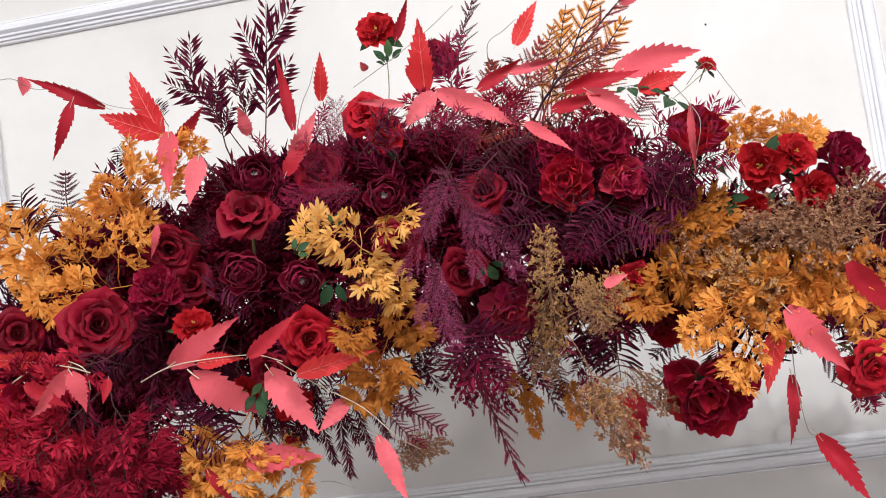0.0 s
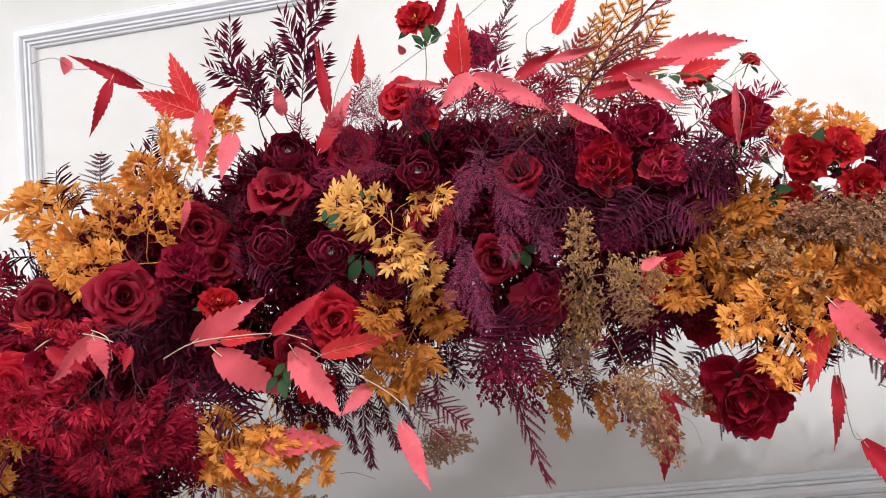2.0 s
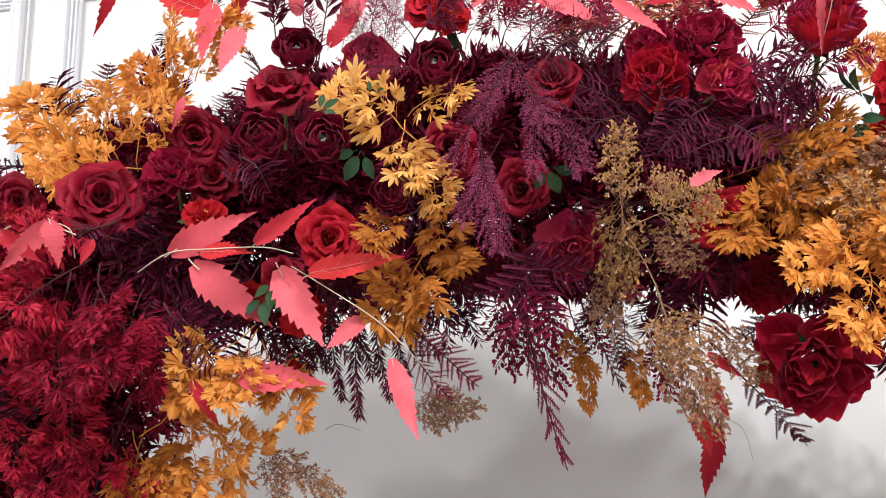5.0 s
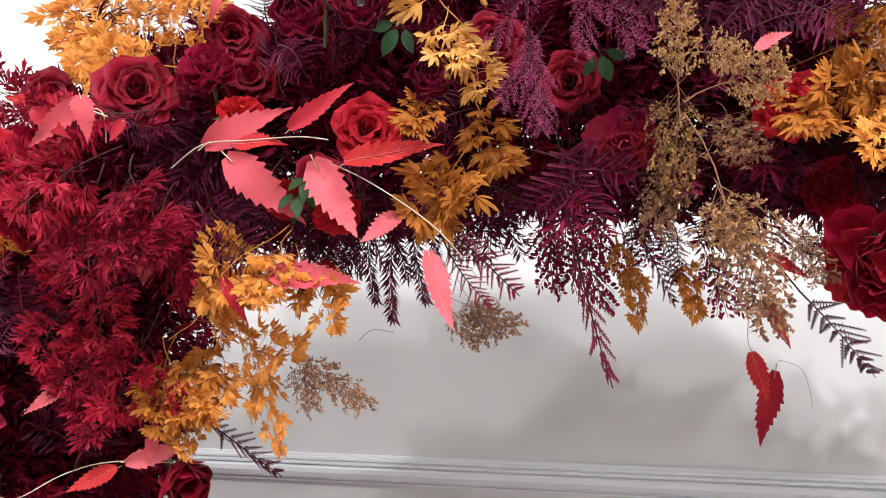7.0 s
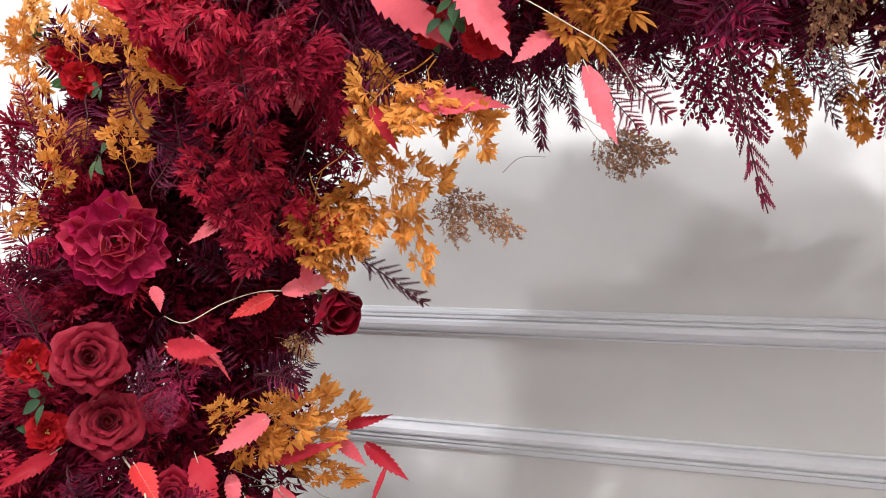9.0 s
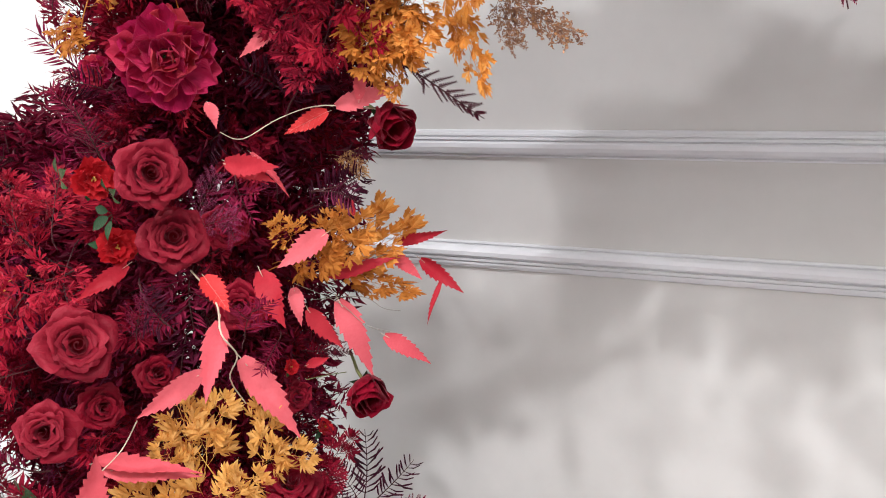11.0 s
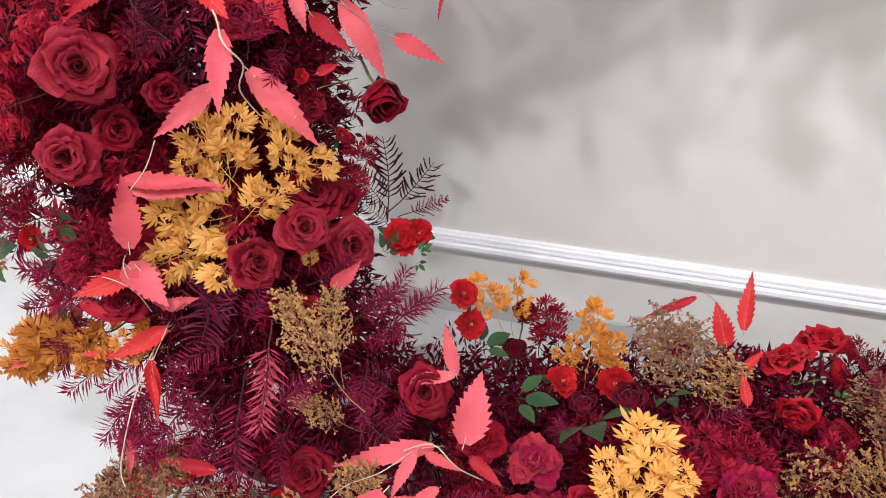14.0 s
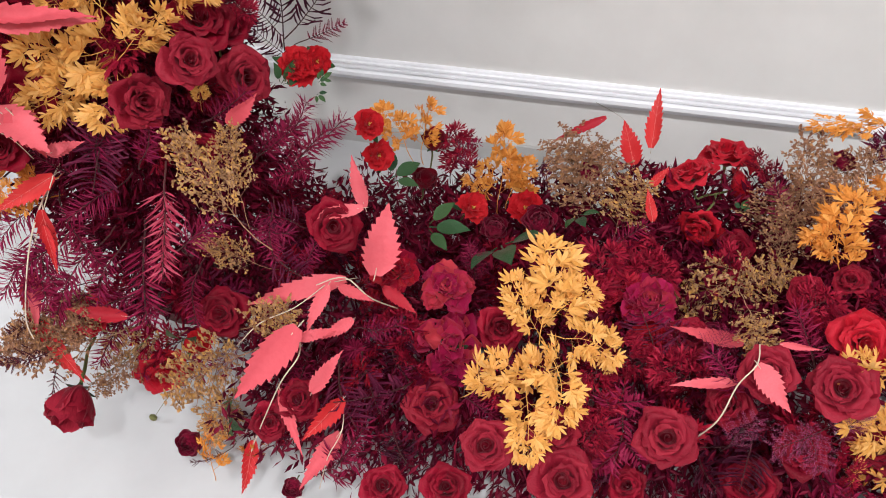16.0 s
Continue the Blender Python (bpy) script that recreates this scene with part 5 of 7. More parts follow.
spray("fern", -0.059, 1.237, 2.036, -0.027, 1.224, 2.154, 0.061)
spray("rustfern", 0, 1.181, 1.942, 0.071, 1.184, 2.016, 0.074)
spray("rustfern", -0.051, 1.103, 1.902, 0.007, 1.068, 1.91, 0.07)
spray("rustfern", 0.019, 1.11, 1.891, 0.095, 1.075, 1.935, 0.085)
spray("rustfern", 0.045, 1.222, 2.014, 0.024, 1.179, 2.041, 0.077)
spray("fern", -0.039, 1.088, 1.873, 0.028, 1.054, 1.895, 0.091)
spray("strap", 0.045, 1.066, 1.764, -0.02, 1.018, 1.774, 0.066)
spray("strap", 0.056, 1.06, 1.739, 0.076, 1.019, 1.788, 0.066)
spray("plumstrap", 0.147, 1.086, 1.772, 0.195, 1.053, 1.735, 0.067)
spray("plumstrap", 0.123, 1.066, 1.782, 0.075, 1.023, 1.734, 0.073)
spray("strap", -0.022, 1.04, 1.863, -0.055, 0.999, 1.826, 0.058)
spray("strap", 0.005, 1.069, 1.848, -0.037, 1.024, 1.863, 0.067)
spray("strap", 0.156, 1.071, 1.747, 0.097, 1.025, 1.731, 0.073)
spray("willow", 0.158, 1.058, 1.821, 0.219, 1.023, 1.828, 0.058)
spray("willow", 0.253, 1.097, 1.764, 0.195, 1.05, 1.784, 0.067)
spray("winewillow", 0.209, 1.023, 1.808, 0.272, 1.025, 1.892, 0.048)
spray("plumstrap", -0.598, 1.048, 1.684, -0.601, 1.008, 1.67, 0.061)
spray("strap", -0.599, 1.05, 1.681, -0.558, 1.014, 1.663, 0.054)
spray("plumstrap", -0.42, 1.07, 1.725, -0.413, 1.028, 1.771, 0.061)
spray("plumstrap", -0.405, 1.042, 1.755, -0.365, 1.007, 1.719, 0.06)
spray("strap", -0.516, 1.107, 1.573, -0.454, 1.071, 1.603, 0.088)
spray("plumstrap", -0.519, 1.101, 1.591, -0.484, 1.066, 1.552, 0.087)
spray("fern", -0.449, 1.088, 1.81, -0.436, 1.047, 1.838, 0.063)
spray("plum", -0.579, 1.11, 1.697, -0.546, 1.072, 1.727, 0.048)
spray("plum", -0.456, 1.088, 1.819, -0.421, 1.05, 1.836, 0.047)
spray("brightspray", -0.576, 1.008, 1.674, -0.633, 0.963, 1.643, 0.095)
spray("brightspray", -0.598, 0.991, 1.619, -0.656, 0.947, 1.562, 0.101)
spray("redspray", -0.579, 1.027, 1.611, -0.542, 0.995, 1.522, 0.104)
spray("redspray", -0.627, 1.035, 1.6, -0.612, 1.002, 1.499, 0.113)
spray("brightspray", -0.673, 0.994, 1.613, -0.711, 0.952, 1.582, 0.095)
spray("redspray", -0.647, 1.012, 1.645, -0.67, 0.967, 1.676, 0.081)
spray("redspray", -0.586, 1.09, 1.569, -0.53, 1.059, 1.497, 0.095)
spray("winewillow", -0.106, 1.229, 2.024, -0.067, 1.229, 2.1, 0.068)
spray("seedgold", 0.027, 1.044, 1.663, 0.03, 1.027, 1.748, 0.047)
spray("seedgold", 0.052, 0.999, 1.649, 0.115, 1.008, 1.673, 0.06)
spray("seed", 0.077, 1.126, 1.672, 0.095, 1.099, 1.621, 0.06)
spray("seed", 0.056, 1.037, 1.585, 0.109, 1.086, 1.451, 0.067)
spray("seed", 0.03, 1.185, 1.692, 0.01, 1.164, 1.567, 0.058)
spray("seedgold", 0.042, 0.976, 1.675, 0.078, 0.984, 1.675, 0.048)
spray("seed", 0.114, 1.147, 1.562, 0.159, 1.129, 1.493, 0.041)
spray("seedgold", 0.062, 1.064, 1.568, 0.074, 1.035, 1.513, 0.049)
spray("seed", 0.447, 1.109, 1.703, 0.236, 1.088, 1.72, 0.085)
spray("seed", 0.513, 1.135, 1.726, 0.365, 1.12, 1.725, 0.078)
spray("seed", 0.472, 1.071, 1.697, 0.368, 1.062, 1.683, 0.082)
spray("seed", 0.532, 1.169, 1.75, 0.444, 1.16, 1.747, 0.064)
spray("seed", 0.308, 1.121, 1.695, 0.215, 1.072, 1.7, 0.068)
spray("seedgold", 0.343, 1.1, 1.627, 0.263, 1.05, 1.669, 0.081)
green_sprig(-0.279, 0.95, 1.772, -0.253, 0.957, 1.786)
green_sprig(-0.24, 0.973, 1.734, -0.268, 0.992, 1.698)
green_sprig(-0.052, 1.07, 1.729, -0.039, 1.11, 1.7)
green_sprig(-0.235, 0.993, 1.803, -0.221, 0.993, 1.823)
green_sprig(-0.155, 1.137, 2.04, -0.172, 1.133, 2.063)
green_sprig(-0.152, 1.139, 2.044, -0.148, 1.136, 2.085)
green_sprig(0.289, 1.104, 1.79, 0.273, 1.051, 1.816)
green_sprig(0.229, 1.081, 1.913, 0.202, 1.036, 1.885)
green_sprig(0.276, 1.099, 1.768, 0.3, 1.101, 1.726)
green_sprig(0.177, 1.11, 1.945, 0.183, 1.078, 1.912)
green_sprig(-0.383, 1.083, 1.615, -0.383, 1.076, 1.569)
green_sprig(0.291, 1.161, 1.962, 0.28, 1.156, 1.975)
bare_stem(.0016, -0.156, 1.066, 1.937, -0.155, 1.126, 2.008, -0.156, 1.153, 2.062)
bare_stem(.0010, 0.309, 1.176, 1.965, 0.256, 1.112, 1.927, 0.228, 1.082, 1.909)

# column
peony("pink", -0.842, 1.071, 1.337, 0.608, -0.793, -0.045, 0.139)
peony("pink", -0.955, 1.063, 1.323, 0.402, -0.915, -0.038, 0.047)
small_red_flower(-0.358, 1.107, 1.575, 0.329, -0.729, -0.6, 0.062)
peony("dark", -0.712, 1.041, 1.568, 0.619, -0.783, -0.069, 0.093)
rose("red", -0.746, 1.037, 1.573, 0.471, -0.879, -0.076, 0.062)
small_red_flower(-0.968, 1.124, 1.573, 0.635, -0.761, -0.131, 0.061)
small_red_flower(-1.033, 1.154, 1.611, 0.648, -0.747, -0.149, 0.051)
rosebud(-0.609, 1.219, 1.262, 0.756, -0.543, -0.365, 0.085, "dark")
small_red_flower(-0.38, 1.146, 1.518, 0.333, -0.719, -0.61, 0.02)
vine = leaf_vine()
vine_leaf(vine, "v", -0.662, 1.165, 1.269, -0.71, 1.132, 1.241, 0.42, 0.559, -0.828, 0.033)
vine_leaf(vine, "c", -0.646, 1.16, 1.277, -0.564, 1.174, 1.299, 0.34, 0.496, -0.868, 0.003)
vine_leaf(vine, "c", -0.612, 1.16, 1.285, -0.6, 1.146, 1.341, 0.32, 0.503, -0.864, -0.021)
vine_leaf(vine, "c", -0.695, 1.101, 1.373, -0.731, 1.074, 1.334, 0.35, 0.603, -0.796, -0.06)
vine_leaf(vine, "r", -0.783, 1.107, 1.201, -0.712, 1.118, 1.198, 0.45, 0.61, -0.788, 0.084)
vine_leaf(vine, "c", -0.763, 1.134, 1.215, -0.706, 1.141, 1.163, 0.16, 0.591, -0.801, 0.093)
vine_leaf(vine, "c", -0.781, 1.073, 1.28, -0.761, 1.066, 1.252, 0.6, 0.645, -0.763, 0.024)
vine_stem(vine, .0016, -0.602, 1.247, 1.27, -0.662, 1.158, 1.277, -0.717, 1.137, 1.261, -0.754, 1.105, 1.234, -0.768, 1.078, 1.243)
vine_stem(vine, .0010, -0.367, 1.225, 1.433, -0.33, 1.17, 1.442, -0.291, 1.136, 1.436)
spray("amber", -0.959, 1.124, 1.581, -0.932, 1.088, 1.671, 0.102)
spray("amber", -1.064, 1.184, 1.596, -1.103, 1.124, 1.652, 0.102)
spray("amber", -1.089, 1.164, 1.627, -1.087, 1.119, 1.683, 0.084)
spray("amber", -0.836, 1.049, 1.552, -0.758, 1.036, 1.549, 0.084)
spray("amber", -0.838, 1.049, 1.581, -0.795, 1.021, 1.619, 0.07)
spray("amber", -0.831, 1.08, 1.425, -0.802, 1.044, 1.498, 0.072)
spray("amber", -1.031, 1.121, 1.404, -0.961, 1.1, 1.495, 0.079)
spray("amber", -1.019, 1.135, 1.505, -1.016, 1.092, 1.521, 0.072)
spray("amber", -1.102, 1.129, 1.542, -1.037, 1.109, 1.567, 0.082)
spray("amberdeep", -1.025, 1.087, 1.4, -0.999, 1.057, 1.358, 0.062)
spray("amber", -0.557, 1.141, 1.446, -0.455, 1.134, 1.499, 0.076)
spray("amberdeep", -0.545, 1.18, 1.437, -0.56, 1.136, 1.346, 0.086)
spray("amber", -0.506, 1.167, 1.434, -0.431, 1.153, 1.408, 0.083)
spray("amber", -0.508, 1.208, 1.417, -0.462, 1.188, 1.309, 0.051)
spray("amber", -0.538, 1.184, 1.415, -0.527, 1.148, 1.354, 0.078)
spray("amber", -0.577, 1.181, 1.393, -0.578, 1.141, 1.332, 0.065)
spray("amberdeep", -0.603, 1.167, 1.415, -0.597, 1.13, 1.346, 0.072)
spray("amber", -0.587, 1.202, 1.342, -0.568, 1.168, 1.297, 0.044)
spray("plumstrap", -0.786, 1.037, 1.488, -0.819, 1.022, 1.551, 0.072)
spray("strap", -0.745, 1.083, 1.437, -0.738, 1.04, 1.5, 0.077)
spray("plumstrap", -0.794, 1.08, 1.409, -0.747, 1.053, 1.454, 0.064)
spray("plumstrap", -0.948, 1.116, 1.538, -0.924, 1.085, 1.475, 0.07)
spray("needle", -1.046, 1.131, 1.489, -1.05, 1.083, 1.553, 0.089)
spray("wineneedle", -1.044, 1.12, 1.479, -0.974, 1.105, 1.441, 0.088)
spray("wineneedle", -1.063, 1.117, 1.479, -1.059, 1.079, 1.416, 0.088)
spray("needle", -1.01, 1.117, 1.501, -0.934, 1.104, 1.479, 0.071)
spray("plumstrap", -0.525, 1.102, 1.576, -0.463, 1.086, 1.513, 0.086)
spray("strap", -0.545, 1.112, 1.546, -0.501, 1.087, 1.522, 0.067)
spray("brightspray", -0.635, 1.092, 1.526, -0.682, 1.032, 1.505, 0.095)
spray("redspray", -0.57, 1.01, 1.585, -0.553, 0.977, 1.512, 0.086)
spray("brightspray", -0.675, 1.127, 1.515, -0.659, 1.094, 1.429, 0.093)
spray("redspray", -0.656, 1.141, 1.435, -0.687, 1.089, 1.372, 0.093)
spray("brightspray", -0.624, 1.158, 1.444, -0.637, 1.115, 1.345, 0.093)
spray("redspray", -0.703, 1.149, 1.385, -0.666, 1.123, 1.317, 0.08)
spray("brightspray", -0.672, 1.026, 1.581, -0.617, 1.006, 1.543, 0.071)
spray("redspray", -0.539, 1.045, 1.587, -0.531, 1.009, 1.518, 0.075)
spray("brightspray", -0.702, 1.106, 1.468, -0.71, 1.063, 1.405, 0.077)
spray("fern", -0.593, 1.214, 1.339, -0.472, 1.22, 1.256, 0.067)
spray("strap", -0.725, 1.172, 1.279, -0.674, 1.146, 1.34, 0.075)
spray("strap", -0.734, 1.158, 1.302, -0.744, 1.11, 1.323, 0.074)
spray("wineneedle", -0.945, 1.041, 1.239, -0.958, 0.991, 1.289, 0.086)
spray("winefern", -0.927, 1.035, 1.21, -0.926, 0.989, 1.269, 0.078)
spray("strap", -0.934, 1.055, 1.298, -0.942, 1.009, 1.304, 0.058)
spray("seed", -0.442, 1.199, 1.421, -0.359, 1.19, 1.354, 0.039)
spray("seed", -0.447, 1.215, 1.409, -0.417, 1.186, 1.354, 0.036)
spray("fern", -0.446, 1.128, 1.535, -0.4, 1.105, 1.48, 0.072)
spray("strap", -0.722, 1.243, 1.15, -0.652, 1.225, 1.175, 0.071)
spray("fern", -0.689, 1.232, 1.216, -0.628, 1.212, 1.212, 0.039)
spray("seedgold", -0.693, 1.239, 1.208, -0.642, 1.215, 1.196, 0.031)
green_sprig(-0.399, 1.094, 1.601, -0.389, 1.079, 1.55)
green_sprig(-1.067, 1.132, 1.659, -1.048, 1.136, 1.642)
green_sprig(-0.875, 1.07, 1.545, -0.9, 1.078, 1.526)
green_sprig(-0.888, 1.079, 1.457, -0.85, 1.061, 1.416)

# column
rose("wine", -0.967, 1.011, 0.959, 0.722, -0.647, 0.244, 0.111)
rose("wine", -0.831, 1.02, 1.193, 0.743, -0.668, 0.044, 0.094)
rose("wine", -0.846, 1.072, 1.105, 0.719, -0.695, 0.027, 0.096)
rose("wine", -0.994, 0.972, 0.846, 0.671, -0.698, 0.251, 0.092)
rose("dark", -0.979, 1.052, 0.856, 0.755, -0.583, 0.299, 0.078)
rose("dark", -0.977, 1.043, 0.642, 0.735, -0.579, 0.353, 0.1)
rosebud(-0.673, 1.271, 0.864, 0.657, -0.678, -0.329, 0.085, "dark")
small_red_flower(-0.934, 1.027, 1.184, 0.727, -0.67, 0.151, 0.059)
small_red_flower(-0.921, 1.046, 1.091, 0.759, -0.65, 0.036, 0.058)
small_red_flower(-1.222, 1.043, 0.646, 0.518, -0.722, 0.458, 0.049)
small_red_flower(-0.76, 1.206, 0.897, 0.694, -0.516, 0.502, 0.027)
small_red_flower(-0.766, 1.301, 0.766, 0.649, -0.511, 0.563, 0.036)
rose("dark", -0.765, 1.203, 0.709, 0.493, -0.512, 0.703, 0.098)
rose("dark", -0.781, 1.248, 0.834, 0.734, -0.614, 0.29, 0.054)
small_red_flower(-0.652, 1.256, 0.618, 0.626, -0.576, 0.527, 0.069)
small_red_flower(-0.645, 1.293, 0.61, 0.653, -0.492, 0.576, 0.056)
rose("dark", -0.799, 1.147, 1.001, 0.59, -0.779, 0.212, 0.079)
rose("dark", -0.848, 1.181, 1.105, 0.612, -0.782, 0.117, 0.08)
rose("dark", -0.945, 1.128, 0.883, 0.657, -0.697, 0.288, 0.077)
vine = leaf_vine()
vine_leaf(vine, "v", -0.787, 1.057, 1.059, -0.738, 1.044, 1.016, 0.5, 0.614, -0.764, 0.199)
vine_leaf(vine, "c", -0.73, 1.013, 1.016, -0.716, 0.966, 0.924, 0.34, 0.608, -0.744, 0.278)
vine_leaf(vine, "c", -0.832, 1.099, 0.913, -0.895, 1.029, 0.852, 0.32, 0.642, -0.7, 0.313)
vine_leaf(vine, "c", -0.808, 1.153, 0.919, -0.703, 1.145, 0.823, 0.34, 0.547, -0.772, 0.323)
vine_leaf(vine, "c", -0.92, 0.963, 0.719, -0.919, 0.989, 0.828, 0.42, 0.679, -0.615, 0.4)
vine_leaf(vine, "c", -0.953, 1.027, 0.775, -0.827, 1.069, 0.778, 0.27, 0.64, -0.662, 0.39)
vine_leaf(vine, "c", -0.954, 0.997, 0.664, -0.901, 0.982, 0.61, 0.65, 0.645, -0.589, 0.486)
vine_leaf(vine, "c", -0.936, 1.007, 0.591, -0.884, 1.019, 0.605, 0.45, 0.62, -0.597, 0.508)
vine_leaf(vine, "v", -0.966, 0.991, 0.652, -1.031, 0.937, 0.635, 0.45, 0.686, -0.555, 0.47)
vine_leaf(vine, "r", -1.051, 0.961, 0.606, -0.99, 0.961, 0.582, 0.35, 0.683, -0.538, 0.494)
vine_stem(vine, .0024, -0.847, 1.102, 1.054, -0.757, 1.041, 1.031, -0.711, 0.992, 1.007, -0.708, 1.016, 0.974, -0.745, 1.047, 0.93, -0.775, 1.116, 0.869)
vine_stem(vine, .0020, -0.955, 1.095, 0.823, -0.924, 1.034, 0.809, -0.931, 1.003, 0.789)
vine_stem(vine, .0020, -1.001, 1.04, 0.673, -0.967, 0.986, 0.675, -0.955, 0.976, 0.655)
vine_stem(vine, .0014, -1.177, 1.034, 0.573, -1.008, 0.969, 0.655, -0.947, 0.97, 0.643, -0.944, 0.99, 0.591)
vine = leaf_vine()
vine_leaf(vine, "r", -0.777, 1.162, 1.049, -0.717, 1.141, 0.97, 0.42, 0.559, -0.802, 0.21)
vine_leaf(vine, "c", -0.762, 1.223, 1.013, -0.735, 1.199, 0.967, 0.45, 0.535, -0.817, 0.217)
vine_leaf(vine, "c", -0.705, 1.225, 1.098, -0.751, 1.167, 1.051, 0.45, 0.536, -0.831, 0.15)
vine_leaf(vine, "r", -0.797, 1.122, 1.204, -0.725, 1.127, 1.179, 0.4, 0.591, -0.805, 0.049)
vine_leaf(vine, "r", -0.658, 1.358, 1.067, -0.581, 1.385, 1.091, 0.24, 0.403, -0.905, 0.134)
vine_leaf(vine, "r", -0.627, 1.379, 1.04, -0.55, 1.377, 0.991, 0.3, 0.377, -0.908, 0.185)
vine_leaf(vine, "c", -0.662, 1.351, 1.05, -0.609, 1.344, 1.017, 0.4, 0.419, -0.891, 0.172)
vine_leaf(vine, "r", -0.589, 1.373, 1.009, -0.597, 1.329, 0.951, 0.14, 0.386, -0.897, 0.216)
vine_leaf(vine, "c", -0.656, 1.307, 0.931, -0.577, 1.312, 0.896, 0.36, 0.409, -0.871, 0.273)
vine_leaf(vine, "c", -0.717, 1.275, 0.988, -0.639, 1.251, 0.883, 0.34, 0.466, -0.846, 0.259)
vine_leaf(vine, "r", -0.759, 1.253, 0.975, -0.699, 1.241, 0.92, 0.4, 0.506, -0.827, 0.247)
vine_leaf(vine, "r", -0.731, 1.27, 1.025, -0.635, 1.308, 1.055, 0.25, 0.469, -0.866, 0.171)
vine_leaf(vine, "r", -0.91, 1.052, 1.066, -0.951, 0.999, 1.024, 0.34, 0.712, -0.679, 0.176)
vine_leaf(vine, "r", -0.662, 1.229, 1.125, -0.661, 1.223, 1.152, 0.3, 0.484, -0.87, 0.094)
vine_leaf(vine, "r", -0.743, 1.221, 0.897, -0.702, 1.228, 0.912, 0.4, 0.504, -0.815, 0.285)
vine_stem(vine, .0012, -0.782, 1.255, 1.012, -0.714, 1.27, 0.985, -0.673, 1.278, 0.953, -0.639, 1.294, 0.941)
vine_stem(vine, .0010, -0.778, 1.292, 0.979, -0.683, 1.285, 0.994, -0.653, 1.298, 0.976, -0.631, 1.315, 0.97)
vine_stem(vine, .0012, -0.763, 1.29, 1.024, -0.684, 1.293, 1.048, -0.64, 1.36, 1.06)
bare_stem(.0016, -0.748, 1.227, 0.872, -0.727, 1.249, 0.875, -0.698, 1.262, 0.88)
spray("amber", -0.769, 1.242, 1.054, -0.644, 1.277, 1.114, 0.081)
spray("amber", -0.765, 1.295, 1.027, -0.627, 1.335, 1.085, 0.076)
spray("amber", -0.755, 1.21, 1.087, -0.748, 1.176, 1.112, 0.07)
spray("amberdeep", -0.74, 1.32, 1.015, -0.629, 1.32, 1.003, 0.047)
spray("amber", -0.727, 1.243, 1.099, -0.679, 1.226, 1.118, 0.063)
spray("amberdeep", -0.784, 1.234, 1.05, -0.703, 1.229, 1.062, 0.073)
spray("gold", -0.849, 1.127, 0.749, -0.891, 1.099, 0.846, 0.084)
spray("gold", -0.855, 1.124, 0.768, -0.827, 1.125, 0.857, 0.066)
spray("gold", -0.788, 1.157, 0.745, -0.776, 1.158, 0.852, 0.063)
spray("gold", -0.794, 1.182, 0.753, -0.72, 1.177, 0.775, 0.055)
spray("gold", -0.85, 1.134, 0.707, -0.936, 1.05, 0.713, 0.102)
spray("gold", -0.89, 1.109, 0.674, -0.94, 1.027, 0.644, 0.085)
spray("gold", -0.86, 1.115, 0.686, -0.85, 1.05, 0.63, 0.085)
spray("gold", -0.833, 1.11, 0.703, -0.768, 1.114, 0.758, 0.075)
spray("gold", -0.878, 1.11, 0.752, -0.894, 1.076, 0.801, 0.058)
spray("gold", -0.747, 1.127, 0.618, -0.726, 1.109, 0.666, 0.025)
spray("amber", -1.182, 1.088, 1.017, -1.203, 1.02, 0.988, 0.092)
spray("amber", -1.178, 1.046, 0.94, -1.183, 1.011, 0.975, 0.075)
spray("amberdeep", -1.127, 1.07, 0.487, -1.222, 0.976, 0.479, 0.094)
spray("amberdeep", -1.27, 1.122, 0.407, -1.363, 1.017, 0.368, 0.114)
spray("amberdeep", -1.064, 1.016, 0.526, -1.084, 0.95, 0.502, 0.088)
spray("amberdeep", -1.316, 1.059, 0.587, -1.322, 1.007, 0.581, 0.058)
spray("brightspray", -1.105, 1.092, 1.054, -1.158, 1.046, 1.117, 0.114)
spray("brightspray", -1.045, 1.051, 1.103, -1.026, 1.043, 1.179, 0.099)
spray("brightspray", -1.074, 1.09, 1.031, -1.109, 1.01, 0.989, 0.113)
spray("brightspray", -1.152, 1.066, 0.945, -1.193, 1.03, 1.02, 0.1)
spray("brightspray", -1.122, 1.047, 0.891, -1.154, 0.982, 0.883, 0.1)
spray("brightspray", -1.036, 1.073, 1.068, -1.002, 1.016, 1.003, 0.086)
spray("brightspray", -1.13, 1.065, 1.099, -1.131, 1.047, 1.171, 0.095)
spray("brightspray", -1.245, 1.094, 0.825, -1.255, 1.031, 0.797, 0.1)
spray("mauve", -0.833, 1.1, 1.131, -0.792, 1.095, 1.188, 0.065)
spray("mauve", -0.841, 1.101, 1.109, -0.771, 1.097, 1.136, 0.058)
spray("plum", -0.816, 1.136, 1.149, -0.771, 1.092, 1.104, 0.066)
spray("winewillow", -1.312, 1.15, 0.633, -1.392, 1.087, 0.682, 0.101)
spray("winewillow", -1.344, 1.169, 0.744, -1.376, 1.088, 0.695, 0.09)
spray("needle", -1.31, 1.127, 0.644, -1.355, 1.06, 0.646, 0.099)
spray("wineneedle", -1.232, 1.091, 0.53, -1.275, 1.019, 0.517, 0.107)
spray("needle", -1.114, 1.031, 0.631, -1.145, 0.972, 0.636, 0.088)
spray("strap", -0.734, 1.229, 1.132, -0.663, 1.228, 1.167, 0.077)
spray("plumstrap", -0.763, 1.19, 1.151, -0.75, 1.165, 1.19, 0.06)
